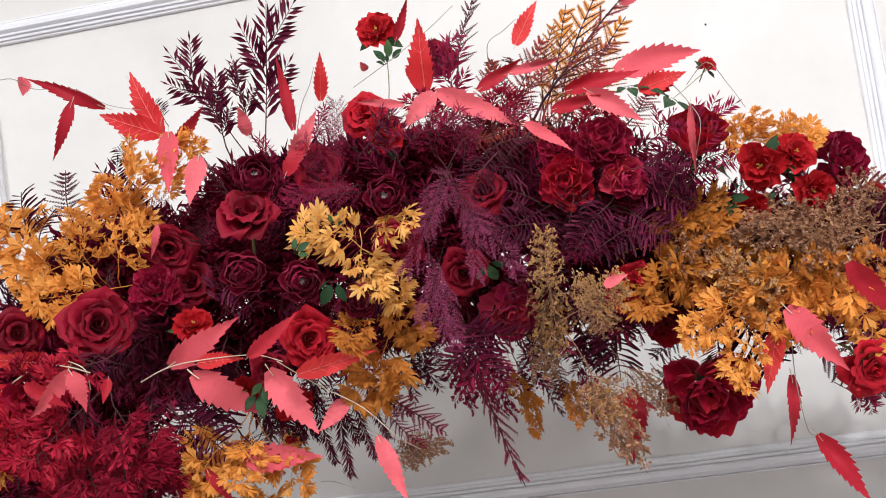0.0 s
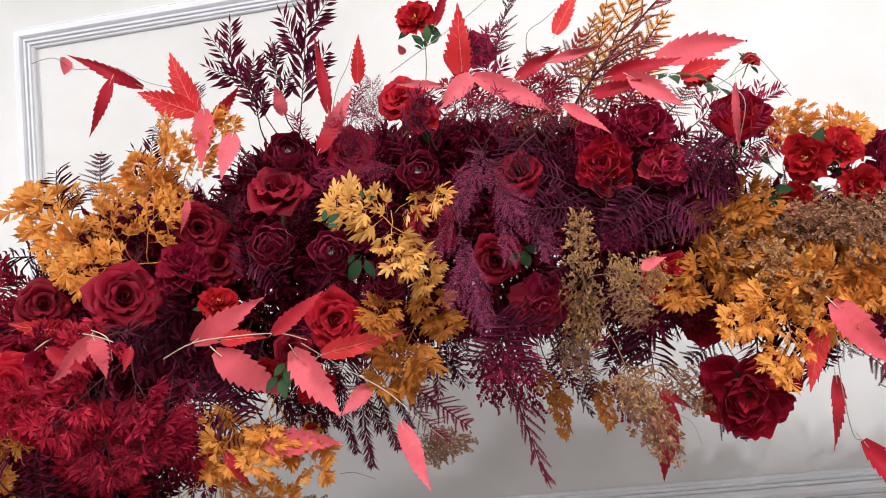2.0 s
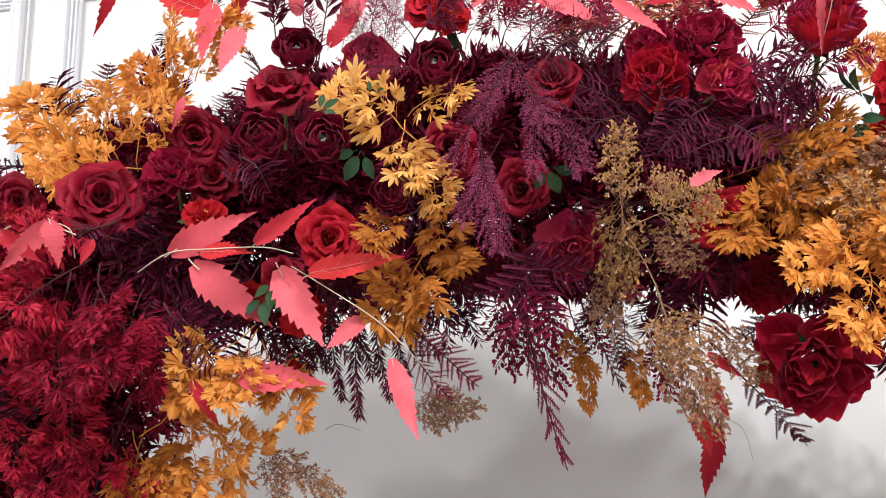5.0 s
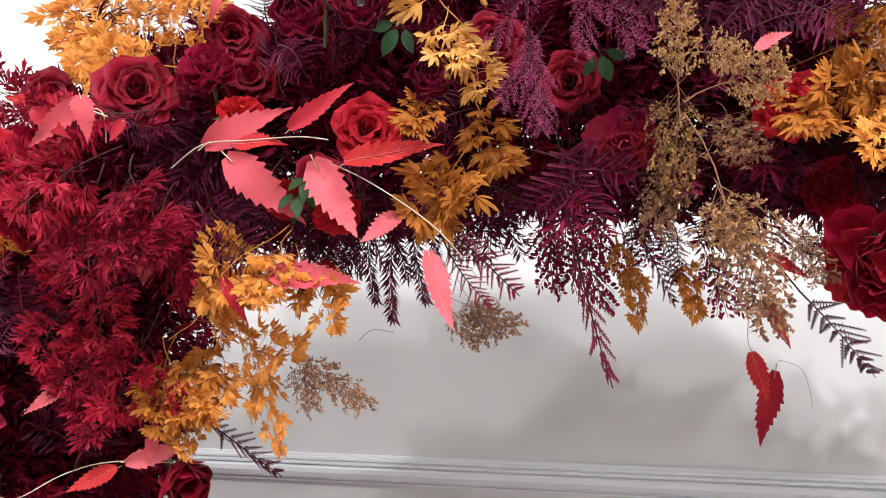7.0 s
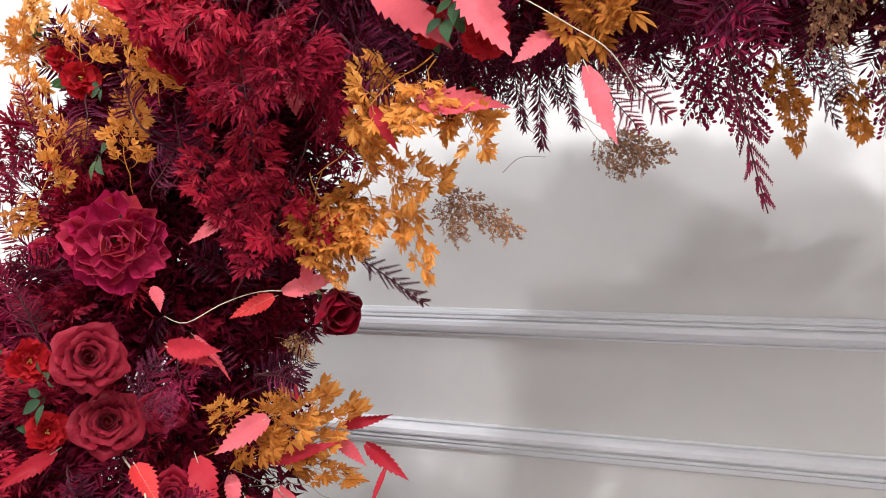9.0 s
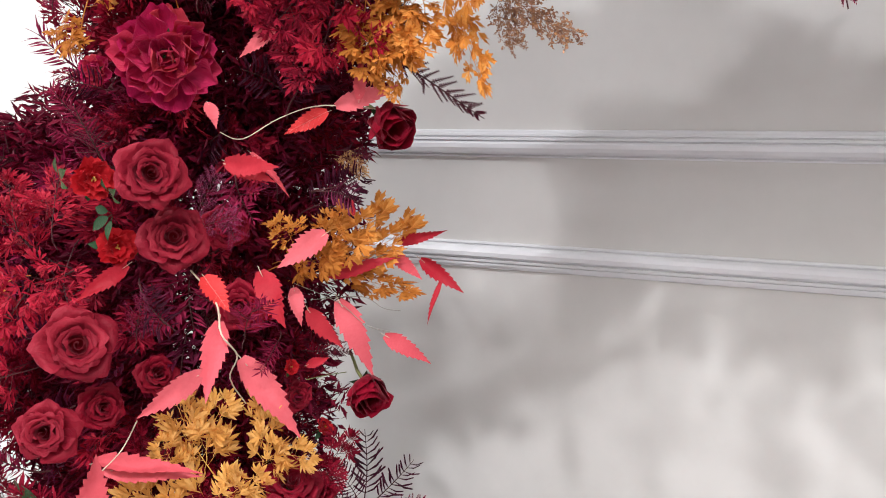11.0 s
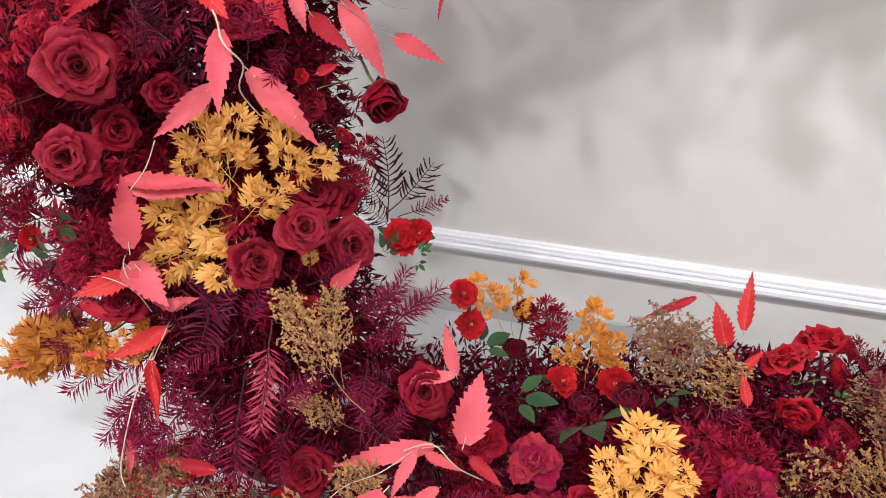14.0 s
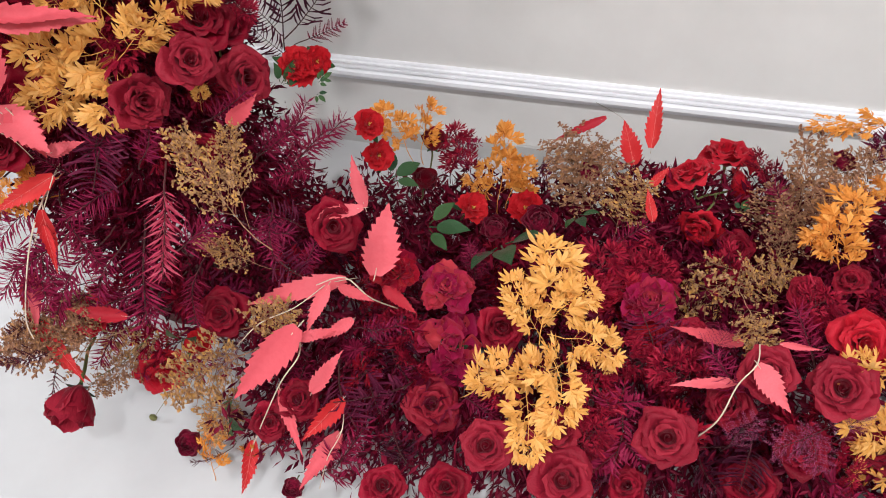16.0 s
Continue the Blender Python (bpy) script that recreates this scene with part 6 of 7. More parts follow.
spray("plumstrap", -0.873, 1.068, 0.991, -0.87, 1.041, 1.036, 0.067)
spray("strap", -0.909, 1.072, 1.027, -0.847, 1.037, 0.985, 0.068)
spray("plum", -0.911, 1.059, 0.958, -0.888, 1.047, 1.018, 0.061)
spray("redspray", -0.769, 1.284, 0.672, -0.719, 1.292, 0.752, 0.065)
spray("redspray", -0.768, 1.27, 0.72, -0.712, 1.244, 0.709, 0.054)
spray("strap", -0.722, 1.353, 0.626, -0.711, 1.357, 0.741, 0.063)
spray("strap", -0.713, 1.316, 0.645, -0.73, 1.285, 0.703, 0.061)
spray("strap", -0.699, 1.351, 0.631, -0.633, 1.36, 0.696, 0.058)
spray("strap", -0.683, 1.277, 0.627, -0.703, 1.243, 0.681, 0.046)
spray("winefern", -0.669, 1.324, 0.628, -0.598, 1.323, 0.661, 0.051)
spray("fern", -0.76, 1.268, 0.904, -0.689, 1.257, 0.913, 0.039)
spray("winewillow", -0.757, 1.096, 0.969, -0.725, 1.086, 1.027, 0.059)
spray("wineneedle", -0.759, 1.178, 0.947, -0.747, 1.126, 0.921, 0.064)
spray("plumstrap", -0.893, 1.046, 0.548, -0.858, 1.046, 0.626, 0.093)
spray("needle", -0.91, 1.045, 0.565, -0.843, 1.053, 0.625, 0.085)
spray("winewillow", -0.811, 1.16, 1.184, -0.758, 1.115, 1.13, 0.067)
green_sprig(-0.904, 1.025, 1.139, -0.946, 1.026, 1.109)
green_sprig(-1.004, 1.032, 1.18, -0.965, 1.019, 1.198)
green_sprig(-0.896, 1.013, 1.165, -0.864, 0.999, 1.176)
green_sprig(-1.401, 1.098, 0.422, -1.331, 1.082, 0.418)
green_sprig(-1.157, 1.016, 0.547, -1.249, 1.052, 0.458)
green_sprig(-0.663, 1.216, 0.611, -0.651, 1.256, 0.643)
green_sprig(-0.617, 1.244, 0.605, -0.597, 1.254, 0.614)
green_sprig(-1.066, 0.983, 0.709, -1.018, 0.973, 0.718)
green_sprig(-1.311, 1.028, 0.615, -1.2, 1.013, 0.654)

# base row
rose("wine", -0.739, 1.121, 0.696, 0.607, -0.539, 0.584, 0.089)
rose("wine", -0.722, 1.211, 0.62, 0.639, -0.573, 0.513, 0.098)
rose("wine", -0.809, 1.078, 0.648, 0.812, -0.445, 0.379, 0.094)
rose("dark", -0.758, 1.244, 0.68, 0.617, -0.403, 0.676, 0.093)
rose("dark", -1, 1.054, 0.657, 0.692, -0.579, 0.431, 0.072)
small_red_flower(-0.654, 1.248, 0.624, 0.423, -0.643, 0.639, 0.051)
small_red_flower(-0.627, 1.273, 0.622, 0.634, -0.523, 0.569, 0.05)
small_red_flower(-0.569, 1.299, 0.499, 0.557, -0.444, 0.702, 0.056)
small_red_flower(-0.561, 1.303, 0.437, 0.502, -0.6, 0.622, 0.057)
rosebud(-0.5, 1.408, 0.389, 0.183, -0.117, 0.976, 0.056, "dark")
rosebud(-0.503, 1.358, 0.344, 0.275, -0.351, 0.895, 0.059, "dark")
small_red_flower(-0.396, 1.296, 0.356, 0.167, -0.525, 0.835, 0.063)
small_red_flower(-0.319, 1.372, 0.311, 0.104, -0.541, 0.835, 0.066)
ranunculus(-0.355, 1.286, 0.328, 0.154, -0.589, 0.794, 0.058, False)
ranunculus(-0.285, 1.33, 0.317, 0.084, -0.53, 0.844, 0.076, False)
ranunculus(-0.227, 1.484, 0.317, 0.124, -0.172, 0.977, 0.052, False)
rose("red", 0.015, 1.595, 0.309, 0.071, 0.452, 0.889, 0.122)
rose("red", -0.042, 1.515, 0.319, -0.505, 0.134, 0.853, 0.098)
rose("red", 0.035, 1.525, 0.298, 0.849, 0.231, 0.476, 0.093)
rose("red", -0.017, 1.429, 0.288, -0.393, -0.898, -0.198, 0.094)
rose("dark", 0.046, 1.408, 0.259, -0.035, -0.598, 0.801, 0.079)
ranunculus(0.188, 1.511, 0.391, 0.186, -0.265, 0.946, 0.049, False)
peony("pink", -0.396, 1.138, 0.32, 0.086, -0.465, 0.881, 0.095)
peony("pink", -0.38, 1.099, 0.229, 0.196, -0.538, 0.82, 0.129)
rose("dark", -0.299, 1.098, 0.296, 0.238, -0.544, 0.805, 0.083)
rose("wine", -0.391, 1.016, 0.175, 0.128, -0.578, 0.806, 0.098)
rose("wine", -0.27, 0.898, 0.276, 0.038, -0.474, 0.88, 0.087)
rose("wine", -0.187, 0.94, 0.276, 0.114, -0.304, 0.946, 0.088)
rose("wine", -0.16, 0.88, 0.261, 0.13, -0.413, 0.901, 0.097)
rose("wine", -0.034, 0.966, 0.287, -0.135, -0.666, 0.733, 0.101)
rose("wine", 0.08, 1.048, 0.364, 0.003, -0.464, 0.886, 0.086)
rose("wine", 0.176, 1.059, 0.345, -0.232, -0.638, 0.734, 0.097)
rose("red", 0.203, 1.137, 0.356, -0.197, -0.355, 0.914, 0.097)
rose("dark", -0.564, 1.115, 0.437, 0.271, -0.635, 0.724, 0.093)
rose("dark", -0.761, 1.043, 0.264, 0.279, -0.542, 0.793, 0.096)
rose("red", -0.9, 1.006, 0.122, 0.318, -0.906, 0.28, 0.114)
rosebud(-0.973, 0.89, 0.182, 0.29, -0.95, -0.117, 0.104, "wine")
ranunculus(-0.817, 0.922, 0.046, 0.164, -0.832, 0.53, 0.06, False)
ranunculus(-0.604, 0.889, 0.043, 0.242, -0.778, 0.58, 0.047, False)
rose("dark", -0.429, 0.879, 0.132, 0.258, -0.454, 0.853, 0.083)
peony("pink", -0.083, 1.206, 0.297, -0.069, -0.398, 0.915, 0.094)
rose("dark", 0.144, 1.251, 0.327, -0.041, -0.464, 0.885, 0.064)
rose("dark", -0.582, 0.938, 0.218, 0.188, -0.564, 0.804, 0.075)
rose("dark", -0.636, 0.925, 0.167, 0.253, -0.688, 0.681, 0.068)
small_red_flower(-0.802, 1.007, 0.221, 0.413, -0.544, 0.731, 0.05)
rose("dark", -0.743, 1.094, 0.566, 0.501, -0.525, 0.688, 0.058)
rose("dark", 0.202, 1.277, 0.34, -0.094, -0.395, 0.914, 0.06)
rose("dark", -0.329, 0.884, 0.162, 0.187, -0.476, 0.86, 0.08)
rose("dark", -0.074, 0.918, 0.223, -0.022, -0.527, 0.849, 0.066)
rose("red", -0.972, 0.975, 0.273, 0.239, -0.635, 0.735, 0.085)
vine = leaf_vine()
vine_leaf(vine, "v", -0.954, 0.962, 0.488, -0.912, 0.915, 0.447, 0.2, 0.646, -0.495, 0.582)
vine_leaf(vine, "c", -0.999, 0.942, 0.404, -0.966, 0.874, 0.344, 0.25, 0.647, -0.445, 0.619)
vine_leaf(vine, "v", -1.029, 0.921, 0.322, -0.918, 0.87, 0.25, 0.2, 0.62, -0.422, 0.661)
vine_leaf(vine, "v", -0.942, 1.007, 0.55, -1.004, 0.939, 0.525, 0.36, 0.674, -0.519, 0.525)
vine_leaf(vine, "c", -0.973, 0.996, 0.664, -0.88, 0.966, 0.622, 0.5, 0.68, -0.56, 0.473)
vine_leaf(vine, "c", -0.931, 1.008, 0.59, -0.889, 1.019, 0.608, 0.4, 0.651, -0.573, 0.497)
vine_leaf(vine, "c", -0.964, 1.025, 0.786, -0.815, 1.061, 0.791, 0.2, 0.677, -0.638, 0.368)
vine_leaf(vine, "c", -0.711, 1.127, 0.593, -0.668, 1.155, 0.627, 0.5, 0.494, -0.705, 0.51)
vine_stem(vine, .0026, -0.986, 1.063, 0.523, -0.962, 0.975, 0.509, -0.97, 0.929, 0.458, -0.998, 0.893, 0.354, -0.986, 0.877, 0.322)
vine = leaf_vine()
vine_leaf(vine, "c", -0.538, 1.076, 0.365, -0.695, 0.992, 0.359, 0.22, 0.417, -0.592, 0.69)
vine_leaf(vine, "c", -0.559, 1.056, 0.367, -0.577, 0.987, 0.325, 0.3, 0.383, -0.589, 0.712)
vine_leaf(vine, "c", -0.47, 1.042, 0.423, -0.463, 1.103, 0.514, 0.55, 0.323, -0.679, 0.659)
vine_leaf(vine, "c", -0.52, 1.136, 0.464, -0.598, 1.09, 0.467, 0.26, 0.383, -0.678, 0.628)
vine_leaf(vine, "c", -0.537, 1.177, 0.428, -0.57, 1.213, 0.5, 0.32, 0.362, -0.713, 0.601)
vine_leaf(vine, "c", -0.541, 1.056, 0.368, -0.483, 1.048, 0.36, 0.35, 0.341, -0.621, 0.706)
vine_leaf(vine, "r", -0.489, 1.102, 0.335, -0.428, 1.08, 0.312, 0.35, 0.288, -0.634, 0.718)
vine_leaf(vine, "c", -0.577, 0.977, 0.352, -0.649, 0.864, 0.284, 0.38, 0.425, -0.513, 0.746)
vine_leaf(vine, "c", -0.516, 1.036, 0.323, -0.553, 0.992, 0.313, 0.4, 0.354, -0.581, 0.733)
vine_leaf(vine, "c", -0.555, 0.938, 0.252, -0.518, 0.984, 0.308, 0.36, 0.356, -0.538, 0.764)
vine_leaf(vine, "c", -0.614, 0.941, 0.236, -0.552, 0.877, 0.17, 0.22, 0.378, -0.476, 0.794)
vine_leaf(vine, "v", -0.507, 0.945, 0.243, -0.553, 0.878, 0.213, 0.4, 0.347, -0.493, 0.798)
vine_leaf(vine, "c", -0.52, 0.934, 0.165, -0.559, 0.849, 0.114, 0.34, 0.337, -0.453, 0.826)
vine_leaf(vine, "v", -0.662, 0.899, 0.139, -0.655, 0.827, 0.084, 0.32, 0.41, -0.413, 0.813)
vine_leaf(vine, "c", -0.589, 0.984, 0.314, -0.525, 1.005, 0.334, 0.3, 0.375, -0.569, 0.732)
vine_stem(vine, .0024, -0.458, 1.145, 0.237, -0.491, 1.064, 0.345, -0.527, 1.055, 0.392, -0.573, 1.046, 0.374)
vine_stem(vine, .0020, -0.72, 1.004, 0.239, -0.656, 0.995, 0.32, -0.602, 1.016, 0.347, -0.56, 1.048, 0.375)
vine_stem(vine, .0024, -0.606, 1.019, 0.284, -0.571, 0.952, 0.317, -0.592, 0.917, 0.286, -0.653, 0.902, 0.153, -0.66, 0.884, 0.129)
vine_stem(vine, .0018, -0.528, 0.98, 0.199, -0.499, 0.91, 0.215, -0.525, 0.892, 0.155, -0.544, 0.875, 0.083)
vine = leaf_vine()
vine_leaf(vine, "c", 0.056, 1.142, 0.31, -0.042, 1.118, 0.343, 0.25, -0.087, -0.679, 0.729)
vine_leaf(vine, "c", 0.089, 1.079, 0.389, 0.142, 1.08, 0.393, 0.2, -0.186, -0.674, 0.715)
vine_leaf(vine, "c", 0.047, 1.051, 0.325, -0.039, 1.017, 0.344, 0.2, -0.09, -0.636, 0.766)
vine_leaf(vine, "c", 0.061, 1.035, 0.391, 0.108, 0.995, 0.355, 0.5, -0.164, -0.637, 0.753)
vine_stem(vine, .0024, 0, 0.996, 0.248, 0.027, 0.994, 0.311, 0.042, 1.017, 0.363, 0.06, 1.032, 0.394, 0.062, 1.064, 0.398)
vine = leaf_vine()
vine_leaf(vine, "v", -0.123, 1.56, 0.341, -0.122, 1.626, 0.43, 0.3, 0.015, -0.841, 0.541)
vine_leaf(vine, "v", -0.148, 1.526, 0.323, -0.179, 1.563, 0.394, 0.5, 0.042, -0.822, 0.568)
vine_leaf(vine, "r", -0.221, 1.672, 0.323, -0.312, 1.599, 0.302, 0.18, 0.103, -0.823, 0.558)
vine_leaf(vine, "v", -0.113, 1.469, 0.322, -0.085, 1.49, 0.355, 0.4, 0, -0.802, 0.598)
vine_leaf(vine, "v", -0.099, 1.403, 0.297, -0.114, 1.426, 0.349, 0.4, 0.005, -0.78, 0.626)
vine_stem(vine, .0010, -0.247, 1.713, 0.329, -0.185, 1.587, 0.382, -0.147, 1.545, 0.369)
spray("gold", -0.224, 1.044, 0.387, -0.219, 1.1, 0.472, 0.098)
spray("gold", -0.191, 1.044, 0.36, -0.12, 1.044, 0.349, 0.066)
spray("gold", -0.201, 0.978, 0.336, -0.29, 0.95, 0.355, 0.088)
spray("gold", -0.195, 0.973, 0.393, -0.174, 0.915, 0.341, 0.069)
spray("gold", -0.227, 0.951, 0.35, -0.209, 0.888, 0.293, 0.071)
spray("gold", -0.222, 1.04, 0.355, -0.275, 1.071, 0.421, 0.058)
spray("gold", -0.211, 1.06, 0.385, -0.171, 1.093, 0.419, 0.066)
spray("gold", -0.181, 0.985, 0.383, -0.222, 0.961, 0.387, 0.07)
spray("amber", -0.524, 1.345, 0.425, -0.554, 1.349, 0.499, 0.067)
spray("amber", -0.51, 1.376, 0.405, -0.503, 1.396, 0.482, 0.068)
spray("amber", -0.391, 1.453, 0.251, -0.391, 1.506, 0.366, 0.096)
spray("amber", -0.367, 1.443, 0.27, -0.34, 1.463, 0.34, 0.084)
spray("amber", -0.396, 1.387, 0.309, -0.413, 1.377, 0.365, 0.061)
spray("amber", 0.192, 1.29, 0.337, 0.177, 1.329, 0.443, 0.101)
spray("amber", 0.181, 1.321, 0.354, 0.142, 1.303, 0.408, 0.068)
spray("amber", 0.283, 1.603, 0.429, 0.151, 1.529, 0.46, 0.047)
spray("amber", 0.288, 1.491, 0.375, 0.207, 1.434, 0.405, 0.045)
spray("gold", 0.264, 1.113, 0.323, 0.189, 1.07, 0.365, 0.075)
spray("gold", 0.28, 1.067, 0.254, 0.206, 1.029, 0.301, 0.068)
spray("gold", 0.3, 1.052, 0.185, 0.234, 1.01, 0.225, 0.062)
spray("amber", -0.977, 1.027, 0.519, -1.007, 0.968, 0.528, 0.075)
spray("amber", -0.761, 0.887, 0.014, -0.763, 0.918, 0.106, 0.058)
spray("amberdeep", -0.658, 0.917, 0.097, -0.665, 0.879, 0.119, 0.046)
spray("seedgold", -0.639, 1.001, 0.519, -0.743, 1.039, 0.611, 0.071)
spray("seedgold", -0.659, 1.042, 0.522, -0.69, 1.095, 0.603, 0.057)
spray("seedgold", -0.682, 1.07, 0.368, -0.747, 1.042, 0.422, 0.052)
spray("seedgold", -0.705, 1.021, 0.211, -0.795, 0.921, 0.201, 0.121)
spray("seedgold", -0.731, 0.98, 0.147, -0.748, 0.906, 0.137, 0.085)
spray("seedgold", -0.688, 1.006, 0.289, -0.622, 1.01, 0.329, 0.079)
spray("seed", -0.203, 1.487, 0.279, -0.27, 1.5, 0.376, 0.114)
spray("seed", -0.181, 1.484, 0.272, -0.208, 1.505, 0.363, 0.093)
spray("seedgold", -0.159, 1.411, 0.254, -0.132, 1.444, 0.338, 0.101)
spray("seed", -0.196, 1.448, 0.257, -0.257, 1.463, 0.353, 0.093)
spray("seedgold", 0.084, 1.376, 0.256, -0.049, 1.256, 0.241, 0.094)
spray("seedgold", 0.041, 1.296, 0.257, 0.121, 1.317, 0.308, 0.082)
spray("seedgold", 0.049, 1.167, 0.364, 0.073, 1.101, 0.346, 0.064)
spray("seed", 0.122, 1.419, 0.292, 0.142, 1.496, 0.423, 0.094)
spray("seed", 0.144, 1.482, 0.357, 0.235, 1.513, 0.415, 0.084)
spray("seed", 0.091, 1.44, 0.267, 0.093, 1.457, 0.343, 0.087)
spray("seed", -0.936, 0.947, 0.258, -1.051, 0.859, 0.269, 0.1)
spray("seed", -0.968, 0.914, 0.258, -1.022, 0.889, 0.312, 0.081)
spray("winefern", -1.01, 0.901, 0.216, -0.989, 0.83, 0.194, 0.055)
spray("fern", -0.972, 0.904, 0.282, -1.03, 0.829, 0.284, 0.08)
spray("pinkneedle", -0.734, 0.986, 0.582, -0.699, 0.887, 0.526, 0.074)
spray("wineneedle", -0.839, 1.017, 0.43, -0.8, 0.915, 0.37, 0.11)
spray("needle", -0.868, 1.042, 0.516, -0.905, 0.964, 0.507, 0.107)
spray("needle", -0.941, 0.994, 0.453, -0.991, 0.906, 0.44, 0.101)
spray("needle", -0.901, 0.999, 0.433, -0.927, 0.907, 0.407, 0.101)
spray("wineneedle", -0.992, 0.98, 0.431, -0.966, 0.897, 0.395, 0.085)
spray("needle", -0.638, 1.202, 0.502, -0.579, 1.219, 0.557, 0.095)
spray("wineneedle", -0.61, 1.178, 0.49, -0.649, 1.127, 0.511, 0.094)
spray("needle", -0.659, 1.179, 0.535, -0.617, 1.193, 0.593, 0.084)
spray("plumstrap", -0.672, 1.096, 0.384, -0.612, 1.047, 0.37, 0.105)
spray("plumstrap", -0.506, 1.02, 0.243, -0.472, 0.948, 0.216, 0.114)
spray("needle", -0.524, 1.072, 0.262, -0.46, 1.064, 0.289, 0.108)
spray("plumstrap", -0.533, 0.99, 0.243, -0.497, 0.914, 0.21, 0.095)
spray("strap", -0.458, 1.1, 0.236, -0.464, 1.032, 0.227, 0.091)
spray("plumstrap", -0.884, 1.079, 0.589, -0.867, 0.993, 0.554, 0.081)
spray("plumstrap", -0.624, 1.117, 0.423, -0.651, 1.089, 0.464, 0.086)
spray("needle", -0.7, 1.094, 0.428, -0.629, 1.071, 0.438, 0.086)
spray("wineneedle", -0.162, 1.356, 0.261, -0.112, 1.371, 0.317, 0.117)
spray("redspray", -0.176, 1.178, 0.296, -0.161, 1.209, 0.381, 0.096)
spray("redspray", -0.141, 1.053, 0.315, -0.14, 0.976, 0.295, 0.087)
spray("redspray", -0.069, 1.385, 0.269, -0.12, 1.318, 0.278, 0.107)
spray("redspray", -0.143, 1.29, 0.258, -0.063, 1.291, 0.289, 0.103)
spray("winewillow", -0.099, 1, 0.29, -0.096, 0.911, 0.257, 0.07)
spray("winewillow", -0.125, 0.982, 0.251, -0.096, 1.005, 0.324, 0.071)
spray("plumstrap", -0.06, 1.131, 0.247, -0.087, 1.138, 0.323, 0.094)
spray("plum", -0.011, 1.138, 0.253, -0.046, 1.136, 0.323, 0.084)
spray("mauve", 0.174, 1.048, 0.269, 0.111, 0.983, 0.285, 0.083)
spray("mauve", 0.145, 1.041, 0.268, 0.166, 0.985, 0.263, 0.076)
spray("strap", 0.019, 0.978, 0.229, 0.036, 0.933, 0.235, 0.069)
spray("strap", 0.085, 1.02, 0.234, 0.08, 0.957, 0.23, 0.07)
spray("needle", -0.372, 1.216, 0.289, -0.378, 1.21, 0.345, 0.074)
spray("plum", -0.366, 1.195, 0.284, -0.361, 1.2, 0.346, 0.064)
spray("redspray", 0.104, 1.555, 0.295, 0.071, 1.547, 0.358, 0.091)
spray("winewillow", -0.467, 1.414, 0.341, -0.438, 1.436, 0.412, 0.071)
spray("redspray", -0.435, 1.416, 0.332, -0.466, 1.423, 0.41, 0.082)
spray("willow", -0.342, 1.477, 0.303, -0.299, 1.471, 0.341, 0.063)
spray("willow", 0.189, 1.399, 0.372, 0.217, 1.394, 0.415, 0.071)
spray("willow", 0.238, 1.524, 0.378, 0.243, 1.538, 0.449, 0.084)
spray("needle", -0.464, 1.055, 0.214, -0.407, 0.995, 0.19, 0.099)
spray("strap", -0.408, 0.927, 0.133, -0.428, 0.922, 0.194, 0.087)
spray("wineneedle", -0.512, 0.899, 0.133, -0.474, 0.924, 0.204, 0.096)
spray("fern", -0.746, 0.916, 0.047, -0.777, 0.863, 0.063, 0.048)
spray("winewillow", -0.552, 0.888, 0.1, -0.493, 0.908, 0.158, 0.071)
spray("needle", -0.626, 1.075, 0.364, -0.582, 1.083, 0.415, 0.096)
spray("wineneedle", -0.806, 1.07, 0.327, -0.79, 0.993, 0.302, 0.101)
spray("needle", -0.739, 0.98, 0.473, -0.676, 0.99, 0.52, 0.079)
spray("winewillow", -0.935, 0.976, 0.362, -0.986, 0.906, 0.368, 0.079)
spray("redspray", -0.436, 1.082, 0.191, -0.47, 1.09, 0.271, 0.092)
spray("needle", 0.049, 1.049, 0.303, 0.014, 1.045, 0.371, 0.069)
spray("wineneedle", 0.134, 1.419, 0.281, 0.095, 1.436, 0.372, 0.085)
green_sprig(-0.541, 1.296, 0.397, -0.495, 1.36, 0.395)
green_sprig(-0.336, 1.249, 0.332, -0.285, 1.14, 0.376)
green_sprig(-0.46, 1.239, 0.353, -0.37, 1.251, 0.346)
green_sprig(-0.737, 0.934, 0.134, -0.666, 0.907, 0.15)
green_sprig(0.045, 1.456, 0.304, 0.059, 1.484, 0.316)
green_sprig(-0.61, 1.246, 0.61, -0.593, 1.258, 0.62)
green_sprig(-0.613, 1.227, 0.597, -0.596, 1.224, 0.581)
green_sprig(-0.229, 1.381, 0.306, -0.201, 1.325, 0.319)
green_sprig(-0.839, 1.008, 0.209, -0.781, 0.999, 0.257)
fallen_bud(-0.929, 0.965, 0.012)
bare_stem(.0011, -0.867, 0.963, 0.108, -0.871, 0.939, 0.104, -0.872, 0.923, 0.102)
bare_stem(.0018, -0.893, 1.009, 0.216, -0.932, 0.962, 0.183, -0.951, 0.916, 0.191)
spray("seed", -0.912, 0.962, 0.262, -0.996, 0.931, 0.321, 0.091)
spray("needle", -0.886, 1.004, 0.32, -0.931, 0.93, 0.319, 0.099)
spray("seed", -0.976, 0.936, 0.301, -1.02, 0.875, 0.314, 0.08)
spray("fern", -0.996, 0.929, 0.316, -1.021, 0.868, 0.322, 0.071)
spray("wineneedle", -0.945, 0.974, 0.336, -0.972, 0.912, 0.341, 0.08)
spray("seedgold", -0.884, 1.03, 0.18, -0.951, 0.968, 0.2, 0.098)
spray("seed", -0.919, 0.994, 0.18, -0.94, 0.913, 0.164, 0.077)
